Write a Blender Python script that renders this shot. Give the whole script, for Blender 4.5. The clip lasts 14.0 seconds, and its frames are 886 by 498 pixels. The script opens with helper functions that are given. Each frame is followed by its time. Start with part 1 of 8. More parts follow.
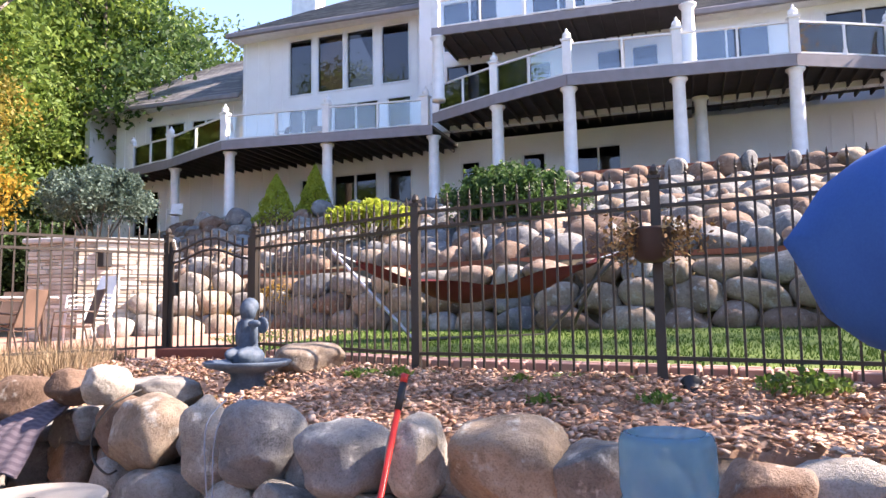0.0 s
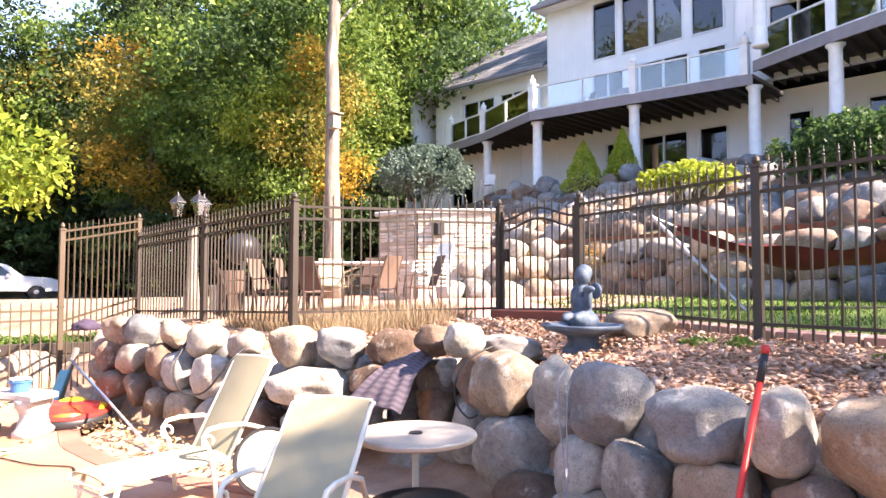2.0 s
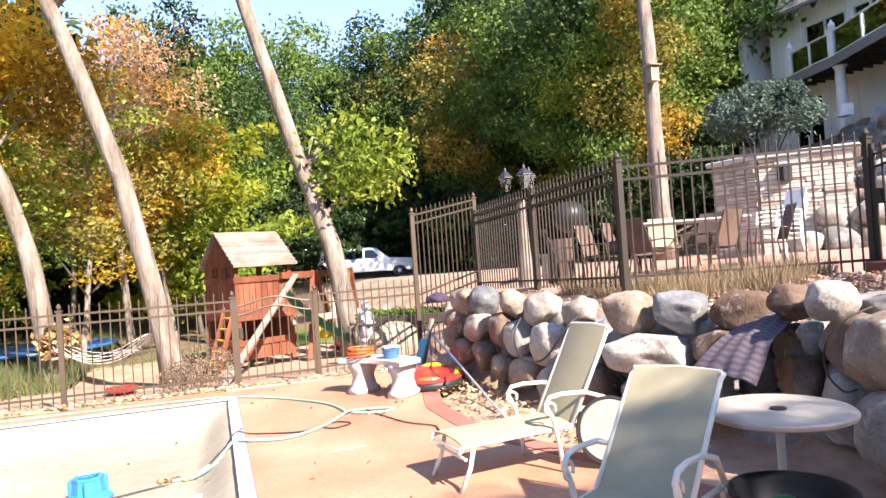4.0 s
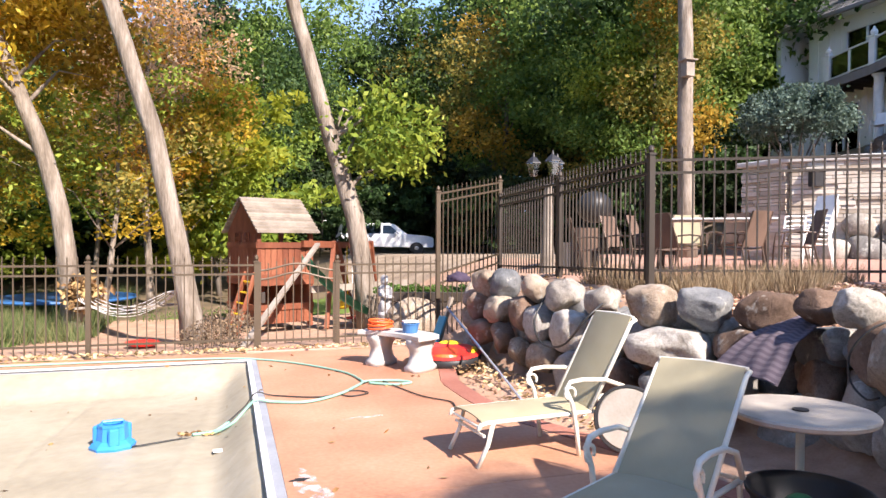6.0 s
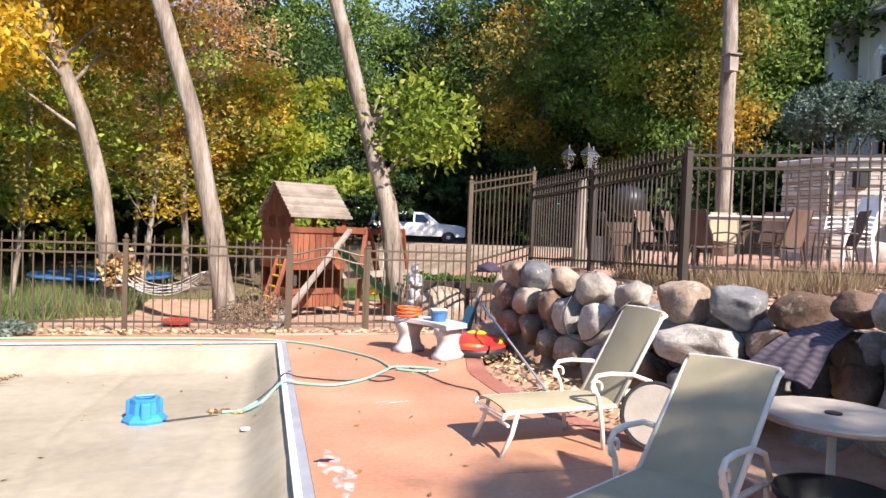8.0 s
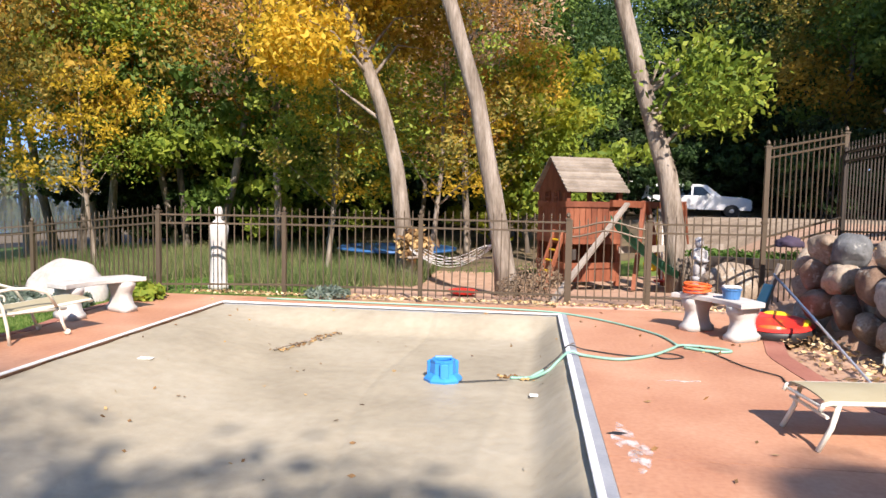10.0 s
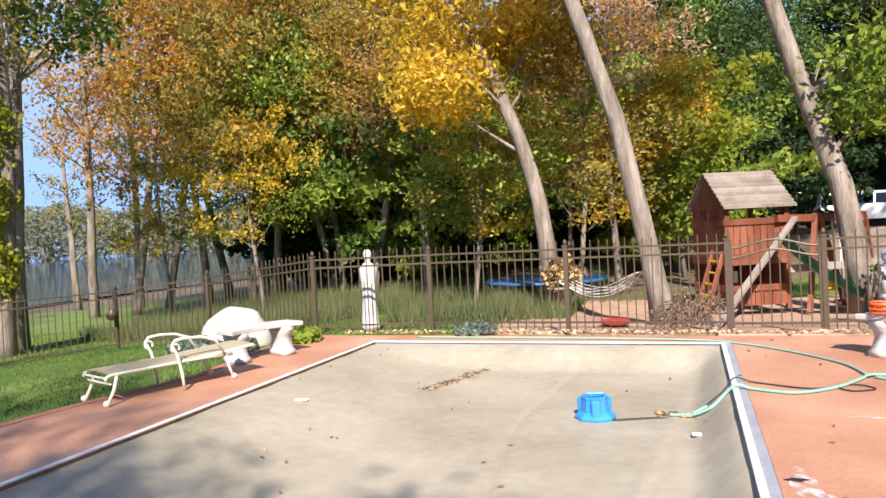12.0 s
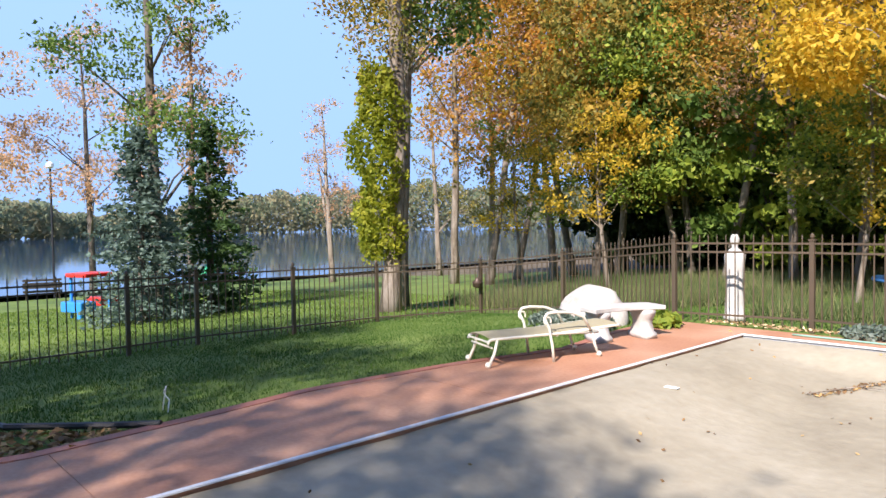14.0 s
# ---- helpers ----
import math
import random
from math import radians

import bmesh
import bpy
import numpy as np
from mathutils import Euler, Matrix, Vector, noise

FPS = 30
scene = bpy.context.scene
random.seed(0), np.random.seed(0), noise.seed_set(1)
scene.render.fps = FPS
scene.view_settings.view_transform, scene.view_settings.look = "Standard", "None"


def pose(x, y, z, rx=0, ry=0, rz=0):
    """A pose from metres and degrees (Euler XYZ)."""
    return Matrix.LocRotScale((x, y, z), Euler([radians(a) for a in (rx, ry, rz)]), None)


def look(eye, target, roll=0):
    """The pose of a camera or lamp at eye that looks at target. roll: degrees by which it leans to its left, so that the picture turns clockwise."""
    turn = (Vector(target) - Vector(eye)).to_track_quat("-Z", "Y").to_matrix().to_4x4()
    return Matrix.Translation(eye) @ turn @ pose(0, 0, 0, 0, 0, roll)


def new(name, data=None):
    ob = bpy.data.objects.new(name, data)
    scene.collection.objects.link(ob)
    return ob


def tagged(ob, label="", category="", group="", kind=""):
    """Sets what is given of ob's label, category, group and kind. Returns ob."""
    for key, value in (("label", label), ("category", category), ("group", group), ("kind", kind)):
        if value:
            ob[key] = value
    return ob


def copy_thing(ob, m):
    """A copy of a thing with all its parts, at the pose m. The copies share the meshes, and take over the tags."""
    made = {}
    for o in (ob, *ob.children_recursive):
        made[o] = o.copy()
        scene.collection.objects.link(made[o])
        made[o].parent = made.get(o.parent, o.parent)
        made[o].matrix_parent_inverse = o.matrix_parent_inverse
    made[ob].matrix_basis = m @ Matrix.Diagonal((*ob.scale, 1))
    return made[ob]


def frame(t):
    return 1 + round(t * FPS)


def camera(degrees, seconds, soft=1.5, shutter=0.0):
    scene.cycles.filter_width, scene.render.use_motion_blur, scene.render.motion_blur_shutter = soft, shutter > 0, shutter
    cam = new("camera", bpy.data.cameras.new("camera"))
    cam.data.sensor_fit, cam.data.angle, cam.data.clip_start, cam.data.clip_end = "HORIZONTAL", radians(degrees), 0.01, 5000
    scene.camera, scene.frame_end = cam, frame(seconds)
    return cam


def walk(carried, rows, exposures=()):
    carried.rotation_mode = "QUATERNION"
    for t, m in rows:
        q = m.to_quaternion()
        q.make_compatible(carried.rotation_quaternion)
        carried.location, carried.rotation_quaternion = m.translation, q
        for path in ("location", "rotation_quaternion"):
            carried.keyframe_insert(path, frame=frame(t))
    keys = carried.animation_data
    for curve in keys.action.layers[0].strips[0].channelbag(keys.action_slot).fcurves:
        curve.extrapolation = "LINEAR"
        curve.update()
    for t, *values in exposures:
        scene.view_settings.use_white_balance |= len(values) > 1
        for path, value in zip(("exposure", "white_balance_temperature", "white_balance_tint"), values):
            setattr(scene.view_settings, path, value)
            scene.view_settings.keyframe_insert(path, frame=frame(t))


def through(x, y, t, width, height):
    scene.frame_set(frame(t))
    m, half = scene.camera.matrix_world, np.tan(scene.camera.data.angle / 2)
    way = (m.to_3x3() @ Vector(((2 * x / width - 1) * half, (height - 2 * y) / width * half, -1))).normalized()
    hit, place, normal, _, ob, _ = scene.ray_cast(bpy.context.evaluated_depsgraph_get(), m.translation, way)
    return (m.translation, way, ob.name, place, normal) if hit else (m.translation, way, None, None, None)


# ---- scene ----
cam = camera(65.8, 14.0)
PATH = [
    (0, (0.302, -0.294, 1.601), (2.1782, 0.3702, 1.7944), -0.87),
    (0.5, (0.328, -0.301, 1.617), (2.2498, 0.2146, 1.8161), 0.68),
    (1, (0.195, -0.232, 1.625), (2.0195, 0.5605, 1.8335), -0.17),
    (1.5, (0.059, -0.223, 1.623), (1.6734, 0.9462, 1.7794), -0.62),
    (2, (0.038, -0.142, 1.617), (1.4680, 1.2522, 1.7139), 0.03),
    (2.5, (0.160, -0.027, 1.645), (1.3534, 1.5691, 1.8121), -2.07),
    (3, (0.175, 0.140, 1.621), (0.8747, 2.0077, 1.7676), -5.22),
    (3.2, (0.174, 0.121, 1.606), (0.7688, 2.0303, 1.6309), -5.46),
    (5.3, (-0.002, -0.049, 1.643), (0.7333, 1.8103, 1.6866), -1.05),
    (5.5, (-0.052, -0.055, 1.625), (0.6088, 1.8325, 1.6224), -1.53),
    (6, (0.019, 0.017, 1.602), (0.6162, 1.9260, 1.5747), 0.29),
    (6.5, (0.027, 0.007, 1.618), (0.6298, 1.9134, 1.6533), 0.74),
    (7, (0.037, 0.018, 1.605), (0.5985, 1.9376, 1.6315), 1.50),
    (9.3, (-0.018, 0.016, 1.579), (0.2351, 1.9935, 1.4182), 0.60),
    (9.5, (-0.135, -0.004, 1.589), (-0.0169, 1.9858, 1.4311), 0.56),
    (10, (-0.129, 0.037, 1.547), (-0.3849, 2.0150, 1.3985), 1.02),
    (10.5, (-0.141, 0.044, 1.536), (-0.4297, 2.0169, 1.3798), 1.68),
    (11, (-0.155, 0.021, 1.538), (-0.5053, 1.9849, 1.3903), 0.91),
    (11.5, (-0.147, 0.072, 1.581), (-0.6577, 2.0037, 1.5076), -1.47),
    (12, (-0.055, 0.202, 1.553), (-0.7354, 2.0823, 1.5068), -3.00),
    (12.5, (-0.047, 0.281, 1.567), (-0.9084, 2.0856, 1.5216), -5.05),
    (13, (-0.125, 0.227, 1.564), (-1.1396, 1.9478, 1.4768), -4.02),
    (13.5, (-0.197, 0.188, 1.590), (-1.3130, 1.8456, 1.4978), -3.03),
    (14, (-0.440, 0.023, 1.584), (-1.9082, 1.3793, 1.5104), -0.94),
]
walk(cam, [(t, look(eye, target, roll)) for t, eye, target, roll in PATH],
     [(0, 2.3, 7200, 26), (0.5, 2.5, 7400, 26), (1.0, 2.66, 7350, 26), (1.5, 2.87, 7600, 27), (2.0, 2.74, 7600, 26), (3.2, 2.28, 7000, 22), (5.3, 1.7, 6800, 20), (7.2, 1.58, 6700, 19),
      (9.5, 1.27, 6800, 18), (11.5, 1.25, 6700, 17), (13, 1.25, 6600, 18), (14, 1.27, 6500, 18)])

# ---- light ----
SUN_EL, SUN_FROM = radians(40.0), Vector((0.35, -0.937, 0)).normalized()
world = bpy.data.worlds.new("sky")
scene.world = world
world.use_nodes = True
wn, wl = world.node_tree.nodes, world.node_tree.links
sky = wn.new("ShaderNodeTexSky")
sky.sky_type, sky.sun_disc = "NISHITA", False
sky.sun_elevation, sky.sun_rotation = SUN_EL, math.atan2(SUN_FROM.x, SUN_FROM.y)
sky.dust_density, sky.air_density, sky.ozone_density = 0.0, 0.75, 3.5
cap = wn.new("ShaderNodeMix")
cap.data_type, cap.blend_type = "RGBA", "DARKEN"
cap.inputs[0].default_value, cap.inputs[7].default_value = 1.0, (1.25, 2.1, 3.6, 1)
wl.new(sky.outputs[0], cap.inputs[6]), wl.new(cap.outputs[2], wn["Background"].inputs[0])
wn["Background"].inputs[1].default_value = 0.15
sun = new("sun", bpy.data.lights.new("sun", "SUN"))
sun.data.energy, sun.data.angle, sun.data.color = 4.2, radians(0.9), (1.0, 0.95, 0.87)
sun.matrix_world = look((SUN_FROM * math.cos(SUN_EL) + Vector((0, 0, math.sin(SUN_EL)))) * 60, (0, 0, 0))


# ---- materials ----
def mat(name, colors, rough=0.7, scale=6.0, fine=60.0, bump=0.2, metal=0.0, rand=0.0, island=0.0, stretch=(1, 1, 1), dist=0.02, coord="Object", spec=0.4, translucent=0.0, grain=0.45):
    """Noise at two scales between the given colours, with bump; rand varies by object, island by loose piece."""
    m = bpy.data.materials.new(name)
    m.use_nodes = True
    n, l = m.node_tree.nodes, m.node_tree.links
    b = n["Principled BSDF"]
    b.inputs["Roughness"].default_value, b.inputs["Metallic"].default_value = rough, metal
    b.inputs["Specular IOR Level"].default_value = spec
    tc = n.new("ShaderNodeTexCoord")
    mp = n.new("ShaderNodeMapping")
    mp.inputs["Scale"].default_value = stretch
    l.new(tc.outputs[coord], mp.inputs[0])
    big, small = n.new("ShaderNodeTexNoise"), n.new("ShaderNodeTexNoise")
    big.inputs["Scale"].default_value, small.inputs["Scale"].default_value = scale, fine
    big.inputs["Detail"].default_value, small.inputs["Detail"].default_value = 5, 4
    l.new(mp.outputs[0], big.inputs[0]), l.new(mp.outputs[0], small.inputs[0])
    add = n.new("ShaderNodeMath")
    add.operation = "MULTIPLY_ADD"
    add.inputs[1].default_value, add.inputs[2].default_value = grain, -grain / 2
    l.new(small.outputs[0], add.inputs[0])
    tot = n.new("ShaderNodeMath")
    tot.operation = "ADD"
    l.new(big.outputs[0], tot.inputs[0]), l.new(add.outputs[0], tot.inputs[1])
    last = tot.outputs[0]
    for amount, node, out in ((rand, "ShaderNodeObjectInfo", "Random"), (island, "ShaderNodeNewGeometry", "Random Per Island")):
        if amount:
            g, f = n.new(node), n.new("ShaderNodeMath")
            f.operation = "MULTIPLY_ADD"
            f.inputs[1].default_value, f.inputs[2].default_value = amount, -amount / 2
            l.new(g.outputs[out], f.inputs[0])
            f2 = n.new("ShaderNodeMath")
            f2.operation = "ADD"
            l.new(last, f2.inputs[0]), l.new(f.outputs[0], f2.inputs[1])
            last = f2.outputs[0]
    ramp = n.new("ShaderNodeValToRGB")
    el = ramp.color_ramp.elements
    while len(el) < len(colors):
        el.new(0.5)
    k = len(colors)
    for i, c in enumerate(colors):
        el[i].position = 0.25 + 0.5 * i / max(1, k - 1)
        el[i].color = (*c, 1)
    l.new(last, ramp.inputs[0])
    l.new(ramp.outputs[0], b.inputs["Base Color"])
    if bump:
        bp = n.new("ShaderNodeBump")
        bp.inputs["Strength"].default_value, bp.inputs["Distance"].default_value = bump, dist
        l.new(tot.outputs[0], bp.inputs["Height"])
        l.new(bp.outputs[0], b.inputs["Normal"])
    if translucent:
        tr, mx = n.new("ShaderNodeBsdfTranslucent"), n.new("ShaderNodeMixShader")
        mx.inputs[0].default_value = translucent
        l.new(ramp.outputs[0], tr.inputs[0])
        l.new(b.outputs[0], mx.inputs[1]), l.new(tr.outputs[0], mx.inputs[2])
        l.new(mx.outputs[0], n["Material Output"].inputs[0])
    return m


def plain(name, color, rough=0.5, metal=0.0, bump=0.05, vary=0.12, fine=80.0):
    c = Vector(color)
    return mat(name, [tuple(c * (1 - vary)), tuple(c * (1 + vary * 0.6))], rough, 4.0, fine, bump, metal, dist=0.005)


def glass(name, tint=(1, 1, 1), rough=0.0, alpha=0.12):
    m = bpy.data.materials.new(name)
    m.use_nodes = True
    n, l = m.node_tree.nodes, m.node_tree.links
    g, t, mx, fr = n.new("ShaderNodeBsdfGlossy"), n.new("ShaderNodeBsdfTransparent"), n.new("ShaderNodeMixShader"), n.new("ShaderNodeFresnel")
    fr.inputs[0].default_value = 1.6
    g.inputs["Roughness"].default_value = rough
    t.inputs[0].default_value = (*tint, 1)
    f = n.new("ShaderNodeMath")
    f.operation, f.use_clamp = "ADD", True
    f.inputs[1].default_value = alpha
    l.new(fr.outputs[0], f.inputs[0]), l.new(f.outputs[0], mx.inputs[0])
    l.new(t.outputs[0], mx.inputs[1]), l.new(g.outputs[0], mx.inputs[2])
    l.new(mx.outputs[0], n["Material Output"].inputs[0])
    return m


M_DECK = mat("stamped_concrete", [(0.34, 0.15, 0.086), (0.435, 0.22, 0.132), (0.51, 0.295, 0.19)], 0.6, 0.9, 26, 0.12, dist=0.01)
M_COPING = mat("coping_grey", [(0.22, 0.235, 0.26), (0.32, 0.335, 0.36)], 0.6, 3, 60, 0.1)
M_TRACK = plain("white_track", (0.78, 0.79, 0.8), 0.4)
M_COVER = mat("cover_vinyl", [(0.27, 0.235, 0.17), (0.34, 0.3, 0.22), (0.4, 0.36, 0.275)], 0.55, 0.7, 9, 0.4, dist=0.035)
M_GRASS = mat("lawn_soil", [(0.06, 0.1, 0.012), (0.1, 0.155, 0.022), (0.15, 0.2, 0.04)], 0.9, 0.5, 30, 0.4, dist=0.04)
M_BLADE = mat("grass_blades", [(0.034, 0.085, 0.009), (0.058, 0.125, 0.015), (0.1, 0.165, 0.03)], 0.8, 0.4, 8, 0, island=0.5, translucent=0.25)
M_LAWN = mat("lawn_blades", [(0.06, 0.12, 0.012), (0.105, 0.18, 0.022), (0.17, 0.24, 0.04)], 0.8, 0.25, 8, 0, island=0.5, translucent=0.25)
M_TALL = mat("tall_grass", [(0.05, 0.09, 0.02), (0.11, 0.15, 0.05), (0.22, 0.21, 0.09)], 0.8, 0.4, 8, 0, island=0.6, translucent=0.25)
M_MULCH = mat("mulch_soil", [(0.29, 0.17, 0.11), (0.39, 0.245, 0.165), (0.46, 0.31, 0.22)], 0.95, 4, 40, 0.5, dist=0.03)
M_CHIP = mat("stone_chips", [(0.36, 0.2, 0.13), (0.46, 0.27, 0.18), (0.52, 0.33, 0.235), (0.57, 0.41, 0.31)], 0.9, 3, 30, 0.1, island=0.75)
def stone_mat(name, dark, mid, light, lichen=(0.42, 0.41, 0.36), spots=0.62, speck=0.5):
    """Weathered fieldstone: slow colour drift, crystalline speckle, pale lichen blotches and a pitted face."""
    m = bpy.data.materials.new(name)
    m.use_nodes = True
    n, l = m.node_tree.nodes, m.node_tree.links
    b = n["Principled BSDF"]
    b.inputs["Roughness"].default_value, b.inputs["Specular IOR Level"].default_value = 0.9, 0.25
    geo, info = n.new("ShaderNodeNewGeometry"), n.new("ShaderNodeObjectInfo")

    def tex(scale, detail, rough=0.55):
        t = n.new("ShaderNodeTexNoise")
        t.inputs["Scale"].default_value, t.inputs["Detail"].default_value, t.inputs["Roughness"].default_value = scale, detail, rough
        l.new(geo.outputs["Position"], t.inputs["Vector"])
        return t.outputs[0]

    def ramp(source, stops):
        r = n.new("ShaderNodeValToRGB")
        el = r.color_ramp.elements
        while len(el) < len(stops):
            el.new(0.5)
        for e, (p, c) in zip(el, stops):
            e.position, e.color = p, (*c, 1)
        l.new(source, r.inputs[0])
        return r.outputs[0]

    def mix(kind, fac, x, y):
        q = n.new("ShaderNodeMix")
        q.data_type, q.blend_type = "RGBA", kind
        if isinstance(fac, float):
            q.inputs[0].default_value = fac
        else:
            l.new(fac, q.inputs[0])
        l.new(x, q.inputs[6])
        if isinstance(y, tuple):
            q.inputs[7].default_value = (*y, 1)
        else:
            l.new(y, q.inputs[7])
        return q.outputs[2]

    def ma(op, x, y, z=0.0):
        q = n.new("ShaderNodeMath")
        q.operation = op
        for i, v in enumerate((x, y, z)):
            if isinstance(v, (int, float)):
                q.inputs[i].default_value = v
            else:
                l.new(v, q.inputs[i])
        return q.outputs[0]

    big, pits, fine = tex(3.2, 6), tex(22, 6, 0.7), tex(95, 3, 0.7)
    drift = ma("ADD", big, ma("MULTIPLY_ADD", info.outputs["Random"], 0.3, -0.15))
    col = ramp(drift, [(0.3, dark), (0.5, mid), (0.7, light)])
    grain = ramp(fine, [(0.36, (0.45, 0.44, 0.43)), (0.5, (1, 1, 1)), (0.66, (1.0, 1.0, 1.0))])
    col = mix("MULTIPLY", speck, col, grain)
    col = mix("MIX", ramp(ma("ADD", tex(7.5, 6, 0.65), ma("MULTIPLY", pits, 0.12)), [(spots, (0, 0, 0)), (spots + 0.09, (0.75, 0.75, 0.75))]), col, lichen)
    col = mix("MULTIPLY", 0.5, col, ramp(pits, [(0.3, (0.4, 0.37, 0.34)), (0.52, (1, 1, 1))]))
    l.new(col, b.inputs["Base Color"])
    h = ma("ADD", ma("MULTIPLY", big, 1.2), ma("ADD", ma("MULTIPLY", pits, 0.7), ma("MULTIPLY", fine, 0.16)))
    bp = n.new("ShaderNodeBump")
    bp.inputs["Strength"].default_value, bp.inputs["Distance"].default_value = 0.6, 0.035
    l.new(h, bp.inputs["Height"]), l.new(bp.outputs[0], b.inputs["Normal"])
    return m


STONES = [stone_mat("fieldstone_tan", (0.18, 0.135, 0.095), (0.29, 0.225, 0.165), (0.38, 0.31, 0.235)),
          stone_mat("fieldstone_grey", (0.17, 0.16, 0.145), (0.26, 0.245, 0.22), (0.35, 0.33, 0.3)),
          stone_mat("fieldstone_blue", (0.11, 0.115, 0.115), (0.18, 0.185, 0.185), (0.26, 0.26, 0.25), spots=0.64),
          stone_mat("fieldstone_rust", (0.13, 0.085, 0.06), (0.21, 0.14, 0.1), (0.27, 0.2, 0.155), spots=0.66),
          stone_mat("fieldstone_pale", (0.27, 0.24, 0.2), (0.38, 0.35, 0.3), (0.46, 0.43, 0.38), (0.55, 0.53, 0.48))]
M_STONE = STONES[0]
M_FENCE = plain("bronze_fence", (0.105, 0.078, 0.052), 0.45, 0.3)
M_FENCE2 = plain("dark_fence", (0.06, 0.049, 0.04), 0.45, 0.3)
M_BARK = mat("bark", [(0.1, 0.075, 0.055), (0.22, 0.18, 0.14), (0.36, 0.31, 0.26)], 0.9, 5, 30, 0.8, stretch=(1, 1, 0.2), dist=0.05)
M_BARKD = mat("bark_dark", [(0.05, 0.04, 0.03), (0.12, 0.1, 0.08), (0.2, 0.17, 0.14)], 0.9, 5, 30, 0.8, stretch=(1, 1, 0.2), dist=0.05)


def leafmat(name, cols, through=0.42):
    cols = [tuple(1.35 * v for v in c) for c in cols]
    return mat(name, cols, 0.6, 0.35, 3, 0, island=0.45, translucent=through, spec=0.3)


L_GREEN = leafmat("leaf_green", [(0.045, 0.085, 0.015), (0.09, 0.15, 0.028), (0.16, 0.22, 0.045)])
L_DARK = leafmat("leaf_dark", [(0.02, 0.045, 0.014), (0.04, 0.08, 0.022), (0.07, 0.12, 0.035)])
# near-black green: the shade under the canopy is painted into these leaves
L_SHADE = mat("leaf_in_shade", [(0.012, 0.024, 0.008), (0.022, 0.042, 0.013), (0.04, 0.065, 0.02)], 0.7, 0.35, 3, 0, island=0.45, translucent=0.2, spec=0.2)
L_LIME = leafmat("leaf_lime", [(0.08, 0.13, 0.015), (0.16, 0.21, 0.025), (0.26, 0.29, 0.04)])
L_IVY = leafmat("leaf_ivy", [(0.14, 0.17, 0.015), (0.25, 0.27, 0.025), (0.36, 0.34, 0.035)], 0.6)
L_YELLOW = leafmat("leaf_yellow", [(0.3, 0.22, 0.02), (0.5, 0.34, 0.03), (0.62, 0.44, 0.06)], 0.6)
L_AMBER = leafmat("leaf_amber", [(0.22, 0.13, 0.02), (0.34, 0.21, 0.03), (0.44, 0.3, 0.05)], 0.6)
L_OLIVE = leafmat("leaf_olive", [(0.08, 0.095, 0.02), (0.17, 0.15, 0.03), (0.3, 0.21, 0.04)])
L_ORANGE = leafmat("leaf_orange", [(0.34, 0.15, 0.025), (0.48, 0.24, 0.04), (0.58, 0.34, 0.08)], 0.6)
L_PINK = leafmat("leaf_rust", [(0.32, 0.18, 0.1), (0.47, 0.29, 0.16), (0.58, 0.4, 0.25)], 0.6)
L_SPRUCE = leafmat("needle_blue", [(0.05, 0.08, 0.058), (0.095, 0.14, 0.11), (0.17, 0.23, 0.185)])
L_JUNIPER = leafmat("needle_green", [(0.02, 0.05, 0.015), (0.045, 0.09, 0.025), (0.08, 0.14, 0.04)])
M_SIDING = mat("siding_white", [(0.79, 0.775, 0.745), (0.86, 0.85, 0.825)], 0.65, 1.2, 20, 0.1)
M_WHITE = plain("white_paint", (0.78, 0.77, 0.74), 0.5)
M_FASCIA = plain("grey_fascia", (0.24, 0.22, 0.23), 0.7)
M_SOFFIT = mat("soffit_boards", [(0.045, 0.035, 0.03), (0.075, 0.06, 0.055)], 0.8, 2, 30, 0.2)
M_SHINGLE = mat("shingles", [(0.15, 0.15, 0.155), (0.23, 0.225, 0.22), (0.3, 0.29, 0.28)], 0.9, 3, 30, 0.3, rand=0.5, island=0.6)
M_PANE = glass("window_glass", (0.3, 0.28, 0.26), 0.0, 0.02)
M_RAILGLASS = glass("rail_glass", (0.93, 0.97, 0.97), 0.0, 0.05)
# near-black colour stands in for the darkness of unlit rooms and car boot
M_UNLIT = plain("unlit_interior", (0.04, 0.04, 0.045), 0.9)


# ---- mesh helpers ----
def part(name, bm, material, parent=None, label="", smooth=False):
    me = bpy.data.meshes.new(name)
    bm.to_mesh(me)
    bm.free()
    return link(name, me, material, parent, label, smooth)


def link(name, me, material, parent=None, label="", smooth=False):
    if not me.materials:
        me.materials.append(material)
    if smooth:
        me.polygons.foreach_set("use_smooth", [True] * len(me.polygons))
    ob = new(name, me)
    if parent:
        ob.parent = parent
    if label:
        tagged(ob, label)
    return ob


def thing(name, m, label, category, group="", kind=""):
    ob = new(name)
    ob.empty_display_size = 0.1
    ob.matrix_world = m if isinstance(m, Matrix) else pose(*m)
    return tagged(ob, label, category, group, kind)


def box(bm, c, s, rz=0.0, m=None):
    mm = pose(*c, 0, 0, rz) @ Matrix.Diagonal((*s, 1))
    return bmesh.ops.create_cube(bm, size=1, matrix=(m @ mm) if m else mm)["verts"]


def bevelled(bm, off=0.01, seg=1):
    bmesh.ops.bevel(bm, geom=list(bm.edges), offset=off, segments=seg, affect="EDGES", profile=0.6)
    return bm


